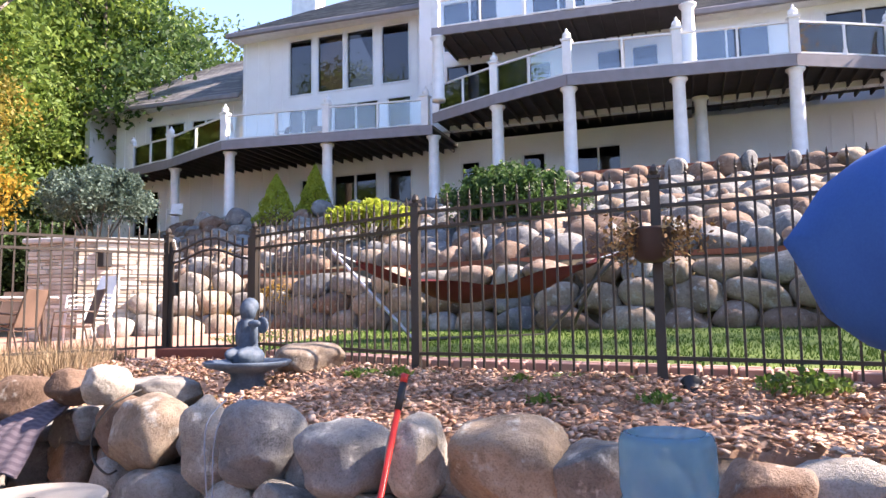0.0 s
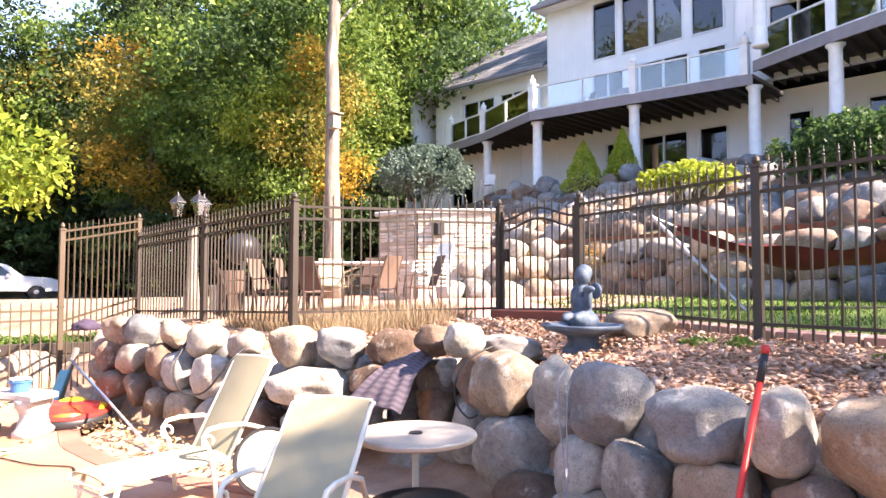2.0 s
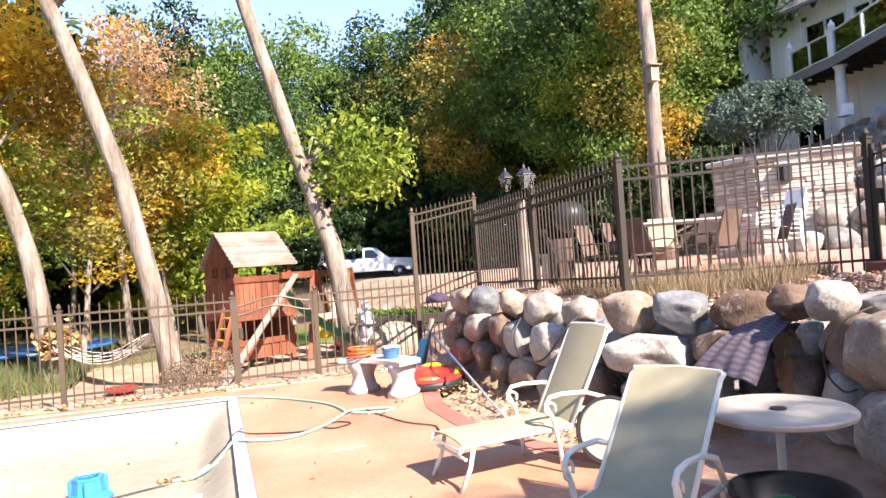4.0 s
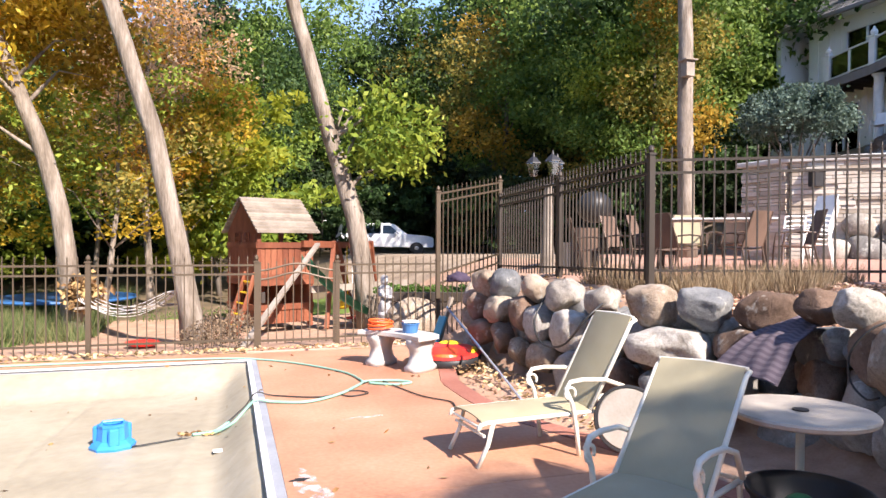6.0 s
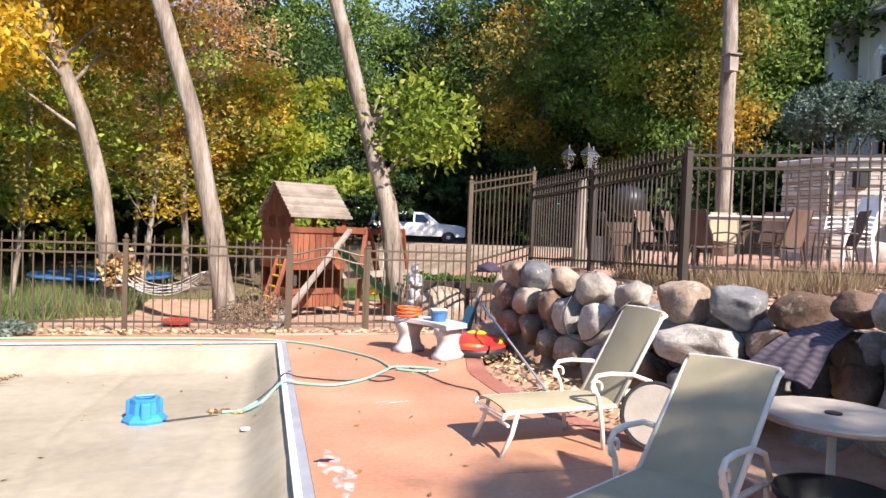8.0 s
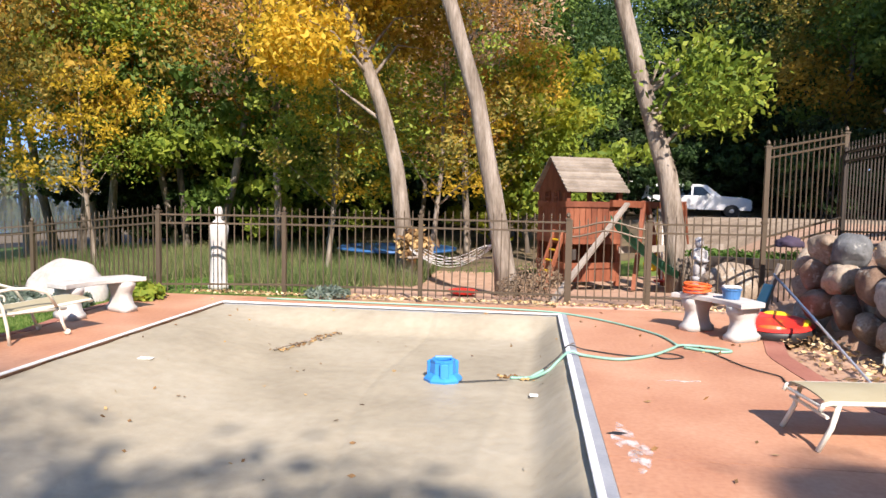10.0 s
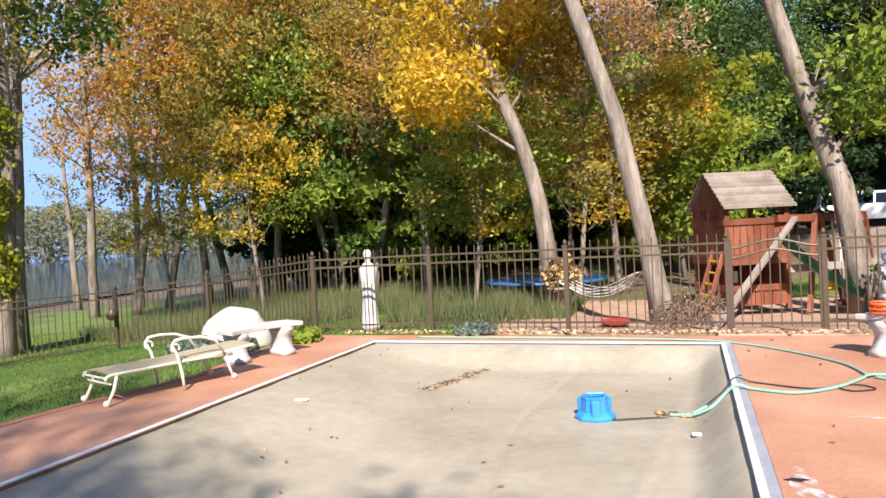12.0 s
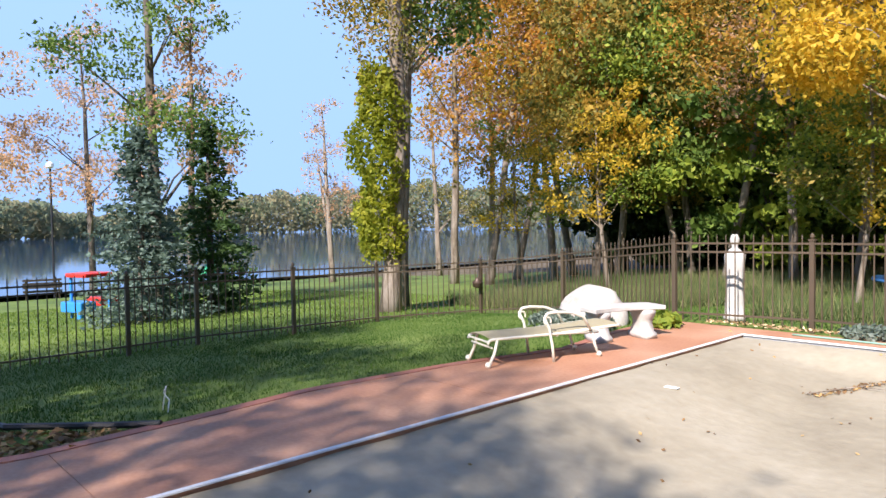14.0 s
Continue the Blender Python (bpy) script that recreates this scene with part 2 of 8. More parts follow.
def beam(bm, a, b, w, h):
    """A square bar from a to b, w wide and h high."""
    a, b = Vector(a), Vector(b)
    d = b - a
    q = d.to_track_quat("Y", "Z").to_matrix().to_4x4()
    return bmesh.ops.create_cube(bm, size=1, matrix=Matrix.Translation((a + b) / 2) @ q @ Matrix.Diagonal((w, d.length, h, 1)))["verts"]


def tube(bm, pts, radii, seg=8, cap=True):
    """A round tube through points with a radius each."""
    pts = [Vector(p) for p in pts]
    if not hasattr(radii, "__len__"):
        radii = [radii] * len(pts)
    rings, up = [], None
    for i, p in enumerate(pts):
        d = (pts[min(i + 1, len(pts) - 1)] - pts[max(i - 1, 0)]).normalized()
        if up is None:
            up = Vector((0, 0, 1)) if abs(d.z) < 0.9 else Vector((1, 0, 0))
        s = d.cross(up).normalized()
        up = s.cross(d).normalized()
        rings.append([bm.verts.new(p + (s * math.cos(a) + up * math.sin(a)) * radii[i]) for a in (2 * math.pi * k / seg for k in range(seg))])
    for r0, r1 in zip(rings, rings[1:]):
        for k in range(seg):
            bm.faces.new((r0[k], r0[(k + 1) % seg], r1[(k + 1) % seg], r1[k]))
    if cap:
        bm.faces.new(list(reversed(rings[0])))
        bm.faces.new(rings[-1])
    return rings


def lathe(bm, profile, seg=20, c=(0, 0, 0)):
    """A turned body from (radius, height) pairs."""
    rings = []
    for r, z in profile:
        rings.append([bm.verts.new((c[0] + r * math.cos(2 * math.pi * k / seg), c[1] + r * math.sin(2 * math.pi * k / seg), c[2] + z)) for k in range(seg)])
    for a, b in zip(rings, rings[1:]):
        for k in range(seg):
            bm.faces.new((a[k], a[(k + 1) % seg], b[(k + 1) % seg], b[k]))
    bm.faces.new(list(reversed(rings[0])))
    bm.faces.new(rings[-1])


def arrays(name, verts, faces, material, parent=None, label="", smooth=False):
    """A mesh object from numpy arrays of vertices and of equal-sized faces."""
    verts, faces = np.asarray(verts, np.float32), np.asarray(faces, np.int32)
    me = bpy.data.meshes.new(name)
    k = faces.shape[1]
    me.vertices.add(len(verts)), me.loops.add(faces.size), me.polygons.add(len(faces))
    me.vertices.foreach_set("co", verts.ravel())
    me.loops.foreach_set("vertex_index", faces.ravel())
    me.polygons.foreach_set("loop_start", np.arange(len(faces), dtype=np.int32) * k)
    me.update(calc_edges=True)
    return link(name, me, material, parent, label, smooth)


rng = np.random.default_rng(7)


def leaf_quads(centres, size, flat=0.0):
    """Diamond leaves of about that size at the centres, turned at random."""
    n = len(centres)
    a = rng.normal(size=(n, 3))
    a[:, 2] *= 1 - flat
    a /= np.linalg.norm(a, axis=1, keepdims=True)
    b = np.cross(a, rng.normal(size=(n, 3)))
    b /= np.linalg.norm(b, axis=1, keepdims=True)
    s = size * rng.uniform(0.6, 1.3, (n, 1))
    v = np.stack([centres - a * s, centres + b * s * 0.5, centres + a * s, centres - b * s * 0.5], 1).reshape(-1, 3)
    return v, np.arange(4 * n).reshape(-1, 4)


def smooth01(a, b, x):
    t = min(1.0, max(0.0, (x - a) / (b - a)))
    return t * t * (3 - 2 * t)


def lerp_pts(pts, v):
    """Linear interpolation in a list of (v, value)."""
    if v <= pts[0][0]:
        return pts[0][1]
    for (a, x), (b, y) in zip(pts, pts[1:]):
        if v <= b:
            return x + (y - x) * (v - a) / (b - a)
    return pts[-1][1]


# ---- ground ----
WALL_X = [(-8, 3.7), (0.2, 3.75), (1.5, 3.9), (2.6, 4.15), (3.6, 4.5), (4.6, 4.6), (5.6, 4.1), (7.5, 3.75), (9.0, 3.5), (9.4, 3.75), (10.4, 4.7)]
TIER_X = [(-10, 11.6), (-1, 11.7), (1.5, 11.6), (4, 12.2), (7, 12.6), (10, 13.4), (14, 15.0), (20, 18)]
TOP_X = [(-10, 18.4), (2.5, 17.9), (4.5, 18.6), (7.5, 20.2), (15, 19.6), (20, 21.5), (30, 25)]


def ground_z(x, y):
    lawn = lerp_pts([(-900, -6), (-56, -3.4), (-50, -2.6), (-44, -2.3), (-20, -0.85), (-12, -0.48), (-6.5, -0.06), (-5.6, -0.05)], x)
    north = lerp_pts([(10.5, 0.0), (15, -0.32), (19, -0.25), (38, 0.7), (60, 1.6), (120, 7)], y)
    z = lawn if y < 10.5 else min(lawn, 0) + north * smooth01(-30, -6, x)
    wall = lerp_pts(WALL_X, y)
    terrace = 0.0
    if y < 11.2:
        if x > wall:
            terrace = lerp_pts([(0, 0.93), (1.6, 1.12), (2.2, 1.15), (8, 1.38), (30, 1.38)], x - wall)
            cut = smooth01(3.1, 3.5, y) * (1 - smooth01(4.5, 4.9, y))
            terrace = terrace * (1 - cut) + cut * lerp_pts([(0, 0.1), (1.3, 1.02), (2.2, 1.15), (8, 1.38), (30, 1.38)], x - wall)
    else:
        f = smooth01(2.5, 7.0, x)
        terrace = z + f * (lerp_pts([(11, 1.12), (22, 1.1), (38, 0.8), (60, 1.6)], y) - z)
    if x > wall or y >= 11.2:
        z = terrace
        tier, top = lerp_pts(TIER_X, y), lerp_pts(TOP_X, y)
        hill = 1 - smooth01(20, 34, y)
        if x > tier - 0.35:
            up = lerp_pts([(tier - 0.35, 0.0), (tier + 0.15, 1.1), (top - 0.5, 3.2), (top, 3.8), (top + 60, 3.9), (top + 120, 12)], x)
            z += up * hill + (1 - hill) * 0.02 * max(0, x - tier)
    return z


def grid_axis(fine0, fine1, step, far0, far1):
    a = list(np.arange(fine0, fine1 + 1e-6, step))
    lo, d = fine0, step
    while lo > far0:
        d *= 1.35
        lo -= d
        a.insert(0, lo)
    hi, d = fine1, step
    while hi < far1:
        d *= 1.35
        hi += d
        a.append(hi)
    return a


GX, GY = grid_axis(-14, 24, 0.3, -2500, 1500), grid_axis(-8, 22, 0.3, -1500, 2500)
POOL = (-4.5, 0.27, 1.3, 9.3)


def ground_height(x, y):
    if POOL[0] - 0.6 < x < POOL[1] + 0.6 and POOL[2] - 0.6 < y < POOL[3] + 0.5:
        return -2.2
    z = ground_z(x, y)
    if -6.0 < x < 3.0 and y < 10.0:
        z = min(z, -0.12)
    return z + (0.02 * noise.noise((x * 0.9, y * 0.9, 0)) if abs(x) < 40 else 0)


gv = np.array([(x, y, ground_height(x, y)) for y in GY for x in GX])
nx = len(GX)
gf = [(j * nx + i, j * nx + i + 1, (j + 1) * nx + i + 1, (j + 1) * nx + i) for j in range(len(GY) - 1) for i in range(nx - 1)]
ground = arrays("ground", gv, gf, M_GRASS, smooth=True)
tagged(ground, "green mown lawn and soil sloping to the lake", "ground", kind="structure")


ground.data.materials.append(M_MULCH)
M_DRIVE = mat("gravel_drive", [(0.2, 0.145, 0.1), (0.31, 0.235, 0.165), (0.4, 0.32, 0.235)], 0.95, 1.4, 16, 0.6, dist=0.06, grain=0.9)
M_LITTER = mat("leaf_litter", [(0.06, 0.05, 0.03), (0.12, 0.09, 0.05), (0.2, 0.14, 0.08)], 0.95, 0.8, 14, 0.4)
M_PATIO = mat("patio_concrete", [(0.38, 0.2, 0.14), (0.48, 0.29, 0.22)], 0.7, 0.8, 20, 0.1)
for m_ in (M_DRIVE, M_LITTER, M_PATIO):
    ground.data.materials.append(m_)
kinds = []
for f in gf:
    x, y, _ = (gv[f[0]] + gv[f[2]]) / 2
    k = 0
    wall = lerp_pts(WALL_X, y)
    if wall < x < lerp_pts([(-8, 5.4), (0, 5.5), (2, 5.9), (4.4, 7.0), (5, 6.9), (6.6, 4.6), (11.3, 4.7)], y) and y < 11.3:
        k = 1
    elif (y > 10.3 and -3.6 < x < 8 and y < 17.5) or (2.3 <= x <= wall + 0.3 and -6 < y < 11):
        k = 1
    elif (y > 21 and x > 1.5 + 0.1 * y and y < 50 and x < 60) or (14.5 < y <= 21 and x > 3.3 and x < 7 + 0.2 * y):
        k = 2
    elif 4.6 < x < lerp_pts(TIER_X, y) and y > 5.2 and y < 21:
        k = 4
    elif x > lerp_pts(TIER_X, y) - 0.4 and y < 30:
        k = 3
    elif -62 < x < -44 and y < 60:
        k = 2
    elif y > (19 + 2 * math.sin(x * 0.5) if x > -7 else 34 + 3 * math.sin(x * 0.3)) or (x > 14 and y > 24) or (x < -13 and y > 27):
        k = 3
    kinds.append(k)
ground.data.polygons.foreach_set("material_index", kinds)

water = bmesh.new()
bmesh.ops.create_grid(water, x_segments=1, y_segments=1, size=1, matrix=Matrix.Translation((-1300, 300, -2.55)) @ Matrix.Diagonal((1250, 1200, 1, 1)))
M_WATER = mat("lake_water", [(0.008, 0.035, 0.09), (0.012, 0.05, 0.12)], 0.05, 0.35, 2.5, 0.06, dist=0.06, spec=0.5)
tagged(part("water", water, M_WATER), "calm blue lake water with gentle ripples", "lake", kind="structure")

# pool deck: slabs round the basin
deck = thing("pool_deck", (0, 0, 0), "salmon stained concrete pool deck with hairline joints", "pool deck", kind="structure")
x0, x1, y0, y1 = POOL
LAWN_EDGE = [(-6.0, -6.6), (0.0, -6.2), (1.0, -5.85), (2.3, -5.95), (3.5, -6.1), (5.3, -5.95), (6.9, -5.6), (8.2, -5.85), (9.0, -5.9), (9.9, -5.7)]
RIGHT_EDGE = [(-6.0, 3.4), (3.0, 3.3), (4.5, 3.05), (5.6, 2.65), (6.4, 2.5), (7.3, 2.5), (8.6, 2.85), (9.4, 3.2), (9.9, 3.3)]


def slab(name, left, right, ya, yb, z=0.0, th=0.12, step=0.25, material=None):
    bm = bmesh.new()
    n = max(1, int((yb - ya) / step))
    rows = []
    for i in range(n + 1):
        y = ya + (yb - ya) * i / n
        rows.append([bm.verts.new((left(y), y, z)), bm.verts.new((right(y), y, z)), bm.verts.new((right(y), y, z - th)), bm.verts.new((left(y), y, z - th))])
    for a, b in zip(rows, rows[1:]):
        for k in range(4):
            bm.faces.new((a[k], a[(k + 1) % 4], b[(k + 1) % 4], b[k]))
    bm.faces.new(rows[0][::-1]), bm.faces.new(rows[-1])
    bmesh.ops.recalc_face_normals(bm, faces=bm.faces)
    return part(name, bm, material or M_DECK, deck)


G = 0.006
COP = 0.1
slab("slab", lambda y: lerp_pts(LAWN_EDGE, y), lambda y: x0 - 0.01, y0 - COP + G, 4.6)
slab("slab", lambda y: lerp_pts(LAWN_EDGE, y), lambda y: x0 - 0.01, 4.6 + G, y1 + COP - G)
for ya, yb in ((y0 - COP + G, 4.2), (4.2 + G, 6.9), (6.9 + G, y1 + COP - G)):
    slab("slab", lambda y: x1 + COP, lambda y: lerp_pts(RIGHT_EDGE, y) - 0.22, ya, yb)
slab("slab", lambda y: lerp_pts(LAWN_EDGE, y), lambda y: -1.0 - G, y1 + COP, 9.95)
slab("slab", lambda y: -1.0, lambda y: lerp_pts(RIGHT_EDGE, y), y1 + COP, 9.95)
slab("slab", lambda y: lerp_pts(LAWN_EDGE, y), lambda y: lerp_pts(RIGHT_EDGE, y), -6, y0 - COP)
M_BORDER = mat("border_concrete", [(0.24, 0.085, 0.06), (0.32, 0.13, 0.09), (0.38, 0.18, 0.13)], 0.65, 1.2, 30, 0.15, dist=0.01)
slab("border", lambda y: lerp_pts(RIGHT_EDGE, y) - 0.22 + G, lambda y: lerp_pts(RIGHT_EDGE, y), y0 - COP + G, y1 + COP - G, 0.004, material=M_BORDER)
slab("border", lambda y: lerp_pts(LAWN_EDGE, y) - 0.13, lambda y: lerp_pts(LAWN_EDGE, y) - G, -6, 9.95, 0.006, material=M_BORDER)
for a, b in (((x1, y0, 0), (x1 + COP, y1, 0)), ((x0, y1, 0), (x1 + COP, y1 + COP, 0)), ((x0, y0 - COP, 0), (x1 + COP, y0, 0))):
    bm = bmesh.new()
    box(bm, ((a[0] + b[0]) / 2, (a[1] + b[1]) / 2, -0.055), (b[0] - a[0] - 0.004, b[1] - a[1] - 0.004, 0.13))
    part("coping", bevelled(bm, 0.012), M_COPING, deck, "grey concrete coping")
# stained concrete border beside the far fence and gate sill
bm = bmesh.new()
box(bm, (0.98, 10.12, -0.03), (1.5, 0.32, 0.1))
part("gate_sill", bevelled(bm, 0.01), M_PATIO, deck)

# pool shell and its sagging cover
cover = thing("pool_cover", ((x0 + x1) / 2, (y0 + y1) / 2, 0), "tan vinyl winter pool cover sagging inside the basin", "pool cover")
cx, cy = (x0 + x1) / 2, (y0 + y1) / 2
cw, cl = x1 - x0, y1 - y0


def cover_z(x, y):
    dx = min(x - x0, x1 - x) if x < x0 + cw * 0.5 else x1 - x
    dy = min(y - y0, y1 - y)
    right = 0.4 if x > cx else 1.7
    fx, fy = smooth01(0, right, dx), smooth01(0, 0.7, dy)
    z = -0.03 - 0.22 * fx * fy - 0.06 * smooth01(0.4, 2.4, min(dx, dy))
    z += 0.012 * noise.noise((x * 0.8, y * 2.2, 3)) + 0.016 * noise.noise((x * 2.6 + y * 0.7, y * 0.5, 8)) * fx
    z += -0.018 * math.exp(-((x + 1.55 + 0.12 * math.sin(y * 1.2)) / 0.03) ** 2) + 0.01 * math.exp(-((x + 0.55 - 0.1 * (y - 4)) / 0.05) ** 2)
    return z


nxx, nyy = 110, 170
cv = np.array([(x0 + cw * i / nxx - cx, y0 + cl * j / nyy - cy, cover_z(x0 + cw * i / nxx, y0 + cl * j / nyy)) for j in range(nyy + 1) for i in range(nxx + 1)])
cf = [(j * (nxx + 1) + i, j * (nxx + 1) + i + 1, (j + 1) * (nxx + 1) + i + 1, (j + 1) * (nxx + 1) + i) for j in range(nyy) for i in range(nxx)]
arrays("sheet", cv, cf, M_COVER, cover, smooth=True)
for a, b, w in (((x0, y0), (x0, y1), 0.035), ((x1, y0), (x1, y1), 0.05), ((x0, y1), (x1, y1), 0.05), ((x0, y0), (x1, y0), 0.05)):
    bm = bmesh.new()
    beam(bm, (a[0] - cx, a[1] - cy, 0.012), (b[0] - cx, b[1] - cy, 0.012), w, 0.02)
    part("track", bevelled(bm, 0.005), M_TRACK, cover, "white metal cover track")

# ---- fences ----
def picket_mesh(h, w=0.017):
    bm = bmesh.new()
    box(bm, (0, 0, h / 2), (w, w, h))
    lathe(bm, [(0.004, h), (0.011, h + 0.01), (0.011, h + 0.016), (0.006, h + 0.024), (0.011, h + 0.04), (0.002, h + 0.085)], 6)
    me = bpy.data.meshes.new("picket")
    bm.to_mesh(me)
    bm.free()
    return me


def post_mesh(h, w):
    bm = bmesh.new()
    box(bm, (0, 0, h / 2 - 0.1), (w, w, h + 0.2))
    box(bm, (0, 0, h + 0.012), (w * 1.3, w * 1.3, 0.024))
    lathe(bm, [(w * 0.25, h + 0.024), (w * 0.3, h + 0.03), (w * 0.5, h + 0.055), (w * 0.42, h + 0.085), (w * 0.1, h + 0.11)], 10)
    me = bpy.data.meshes.new("post")
    bm.to_mesh(me)
    bm.free()
    return me


def fence_run(name, label, pts, h, w, material, rails, spacing, group="", skip=()):
    """A metal fence through posts (x, y, ground z); rails are heights; skip lists the spans that stay open."""
    f = thing(name, (pts[0][0], pts[0][1], pts[0][2]), label, "fence", group, "structure" if not group else "")
    o = Vector(pts[0])
    pk, ps = picket_mesh(h - 0.12, w * 0.235), post_mesh(h - 0.1, w)
    for p in pts:
        ob = link("post", ps, material, f)
        ob.location = Vector(p) - o
    for i, (a, b) in enumerate(zip(pts, pts[1:])):
        if i in skip:
            continue
        a, b = Vector(a) - o, Vector(b) - o
        for r in rails:
            bm = bmesh.new()
            beam(bm, a + Vector((0, 0, r)), b + Vector((0, 0, r)), w * 0.45, 0.028)
            part("rail", bm, material, f)
        n = max(2, round((b - a).length / spacing))
        d = b - a
        for k in range(1, n):
            ob = link("picket", pk, material, f)
            ob.location = a + d * k / n + Vector((0, 0, 0.03))
            ob.rotation_euler = (0, 0, math.atan2(d.y, d.x))
    return f


def gate_leaf(name, label, a, b, h, w, material, arch, spacing):
    """A single gate with arched twin top rails between two posts."""
    g = thing(name, (a[0], a[1], a[2]), label, "gate")
    o, d = Vector(a), Vector(b) - Vector(a)
    e = d.normalized()
    s, t = e * (w * 0.7), d - e * (w * 0.7)
    for p in (s, t):
        bm = bmesh.new()
        beam(bm, p + Vector((0, 0, 0.06)), p + Vector((0, 0, h - 0.1)), w * 0.6, w * 0.6)
        part("stile", bm, material, g)
    bm = bmesh.new()
    beam(bm, s + Vector((0, 0, 0.12)), t + Vector((0, 0, 0.12)), w * 0.5, 0.035)
    part("rail", bm, material, g)
    for low in (0.0, 0.13):
        bm = bmesh.new()
        tube(bm, [s + (t - s) * u + Vector((0, 0, h - 0.22 - low + arch * (0.5 - 0.5 * math.cos(2 * math.pi * u)))) for u in np.linspace(0, 1, 17)], 0.016, 6)
        part("arched_rail", bm, material, g)
    n = round(d.length / spacing)
    for k in range(1, n):
        u = k / n
        bm = bmesh.new()
        top = h - 0.12 + arch * (0.5 - 0.5 * math.cos(2 * math.pi * u))
        p = s + (t - s) * u
        beam(bm, p + Vector((0, 0, 0.08)), p + Vector((0, 0, top)), w * 0.235, w * 0.235)
        part("picket", bm, material, g)
    bm = bmesh.new()
    box(bm, tuple(s + e * 0.05 + Vector((0, 0, h * 0.55))), (0.06, 0.06, 0.16))
    part("latch", bevelled(bm, 0.008), M_FENCE2, g, "black gate latch")
    return g


RAILS = (0.14, 1.09, 1.22)
fence_run("pool_fence", "bronze metal picket fence with spear tops behind the pool",
          [(-12.0, -4, -0.46), (-12.0, -1.4, -0.46), (-12.0, 1.2, -0.46), (-12.05, 3.76, -0.46), (-12.2, 4.97, -0.47), (-11.95, 6.75, -0.47), (-12.1, 8.85, -0.53), (-11.1, 11.0, -0.5), (-9.05, 11.3, -0.3), (-5.85, 9.95, 0.0), (-3.98, 10.36, 0.0), (-1.8, 10.3, 0.0), (0.4, 10.26, 0.0), (1.57, 10.27, 0.0), (3.2, 10.45, 0.0)],
          1.36, 0.065, M_FENCE, RAILS, 0.125, skip=(12,))
gate_leaf("pool_gate", "bronze metal picket gate with arched top rails", (0.4, 10.26, 0), (1.57, 10.27, 0), 1.36, 0.065, M_FENCE, 0.1, 0.125)
fence_run("tall_fence", "tall bronze metal fence panel beside the boulder wall", [(3.2, 10.45, 0.0), (4.65, 11.42, 0.3)], 2.45, 0.065, M_FENCE, (0.9, 1.06, 2.2, 2.33), 0.125)
fence_run("terrace_fence", "dark metal picket fence with spear tops on the terrace",
          [(4.65, 11.42, 1.0), (4.6, 9.0, 1.07), (4.48, 6.58, 1.13), (6.77, 5.42, 1.15), (6.96, 4.36, 1.18), (5.84, 1.92, 1.14), (5.42, -0.11, 1.14), (5.0, -2.15, 1.12), (4.6, -4.2, 1.1)],
          1.52, 0.07, M_FENCE2, (0.14, 1.22, 1.36), 0.112, skip=(3,))
gate_leaf("terrace_gate", "dark metal picket gate with arched top rails", (6.77, 5.42, 1.15), (6.96, 4.36, 1.18), 1.46, 0.07, M_FENCE2, 0.13, 0.112)

# ---- boulder walls ----
def boulder_mesh(seed, kind, sub=3):
    """A rounded, blocky fieldstone that fills a one-metre cube, worn flat on a few sides."""
    bm = bmesh.new()
    bmesh.ops.create_icosphere(bm, subdivisions=sub, radius=1.0)
    r = random.Random(seed)
    power = r.uniform(2.3, 3.4)
    cuts = [(Vector((r.gauss(0, 1), r.gauss(0, 1), r.gauss(0, 1))).normalized(), r.uniform(0.72, 0.95)) for _ in range(7)]
    for v in bm.verts:
        p = v.co.normalized()
        p /= (abs(p.x) ** power + abs(p.y) ** power + abs(p.z) ** power) ** (1 / power)
        for n, d in cuts:
            over = p.dot(n) - d
            if over > 0:
                p -= n * over * 0.8
        q = p * 0.9 + Vector((seed * 7.1, 0, 0))
        p *= 1 + 0.16 * noise.noise(q) + 0.07 * noise.noise(q * 2.6) + 0.022 * noise.noise(q * 7)
        v.co = p
    lo = [min(v.co[i] for v in bm.verts) for i in range(3)]
    hi = [max(v.co[i] for v in bm.verts) for i in range(3)]
    for v in bm.verts:
        v.co = Vector([(v.co[i] - lo[i]) / (hi[i] - lo[i]) - 0.5 for i in range(3)])
    me = bpy.data.meshes.new("boulder")
    bm.to_mesh(me)
    bm.free()
    me.materials.append(STONES[kind])
    me.polygons.foreach_set("use_smooth", [True] * len(me.polygons))
    return me


BOULDERS = [[boulder_mesh(10 * k + i, k, 4) for i in range(3)] for k in range(5)]
BOULDERS_LOW = [[boulder_mesh(60 + 10 * k + i, k) for i in range(4)] for k in range(5)]
rb = random.Random(4)


def put_boulder(parent, p, s, rz, low=False, kind=None, tilt=0.12):
    kind = rb.choice((0, 0, 1, 1, 2, 3, 4)) if kind is None else kind
    ob = new("boulder", rb.choice((BOULDERS_LOW if low else BOULDERS)[kind]))
    ob.parent = parent
    ob.location, ob.scale = p, s
    ob.rotation_euler = (rb.uniform(-tilt, tilt), rb.uniform(-tilt, tilt), rz + rb.choice((0, math.pi)) + rb.uniform(-tilt, tilt))
    return ob


front_wall = thing("boulder_wall", (0, 0, 0), "grey and tan fieldstone boulder retaining wall beside the pool deck", "retaining wall", kind="structure")
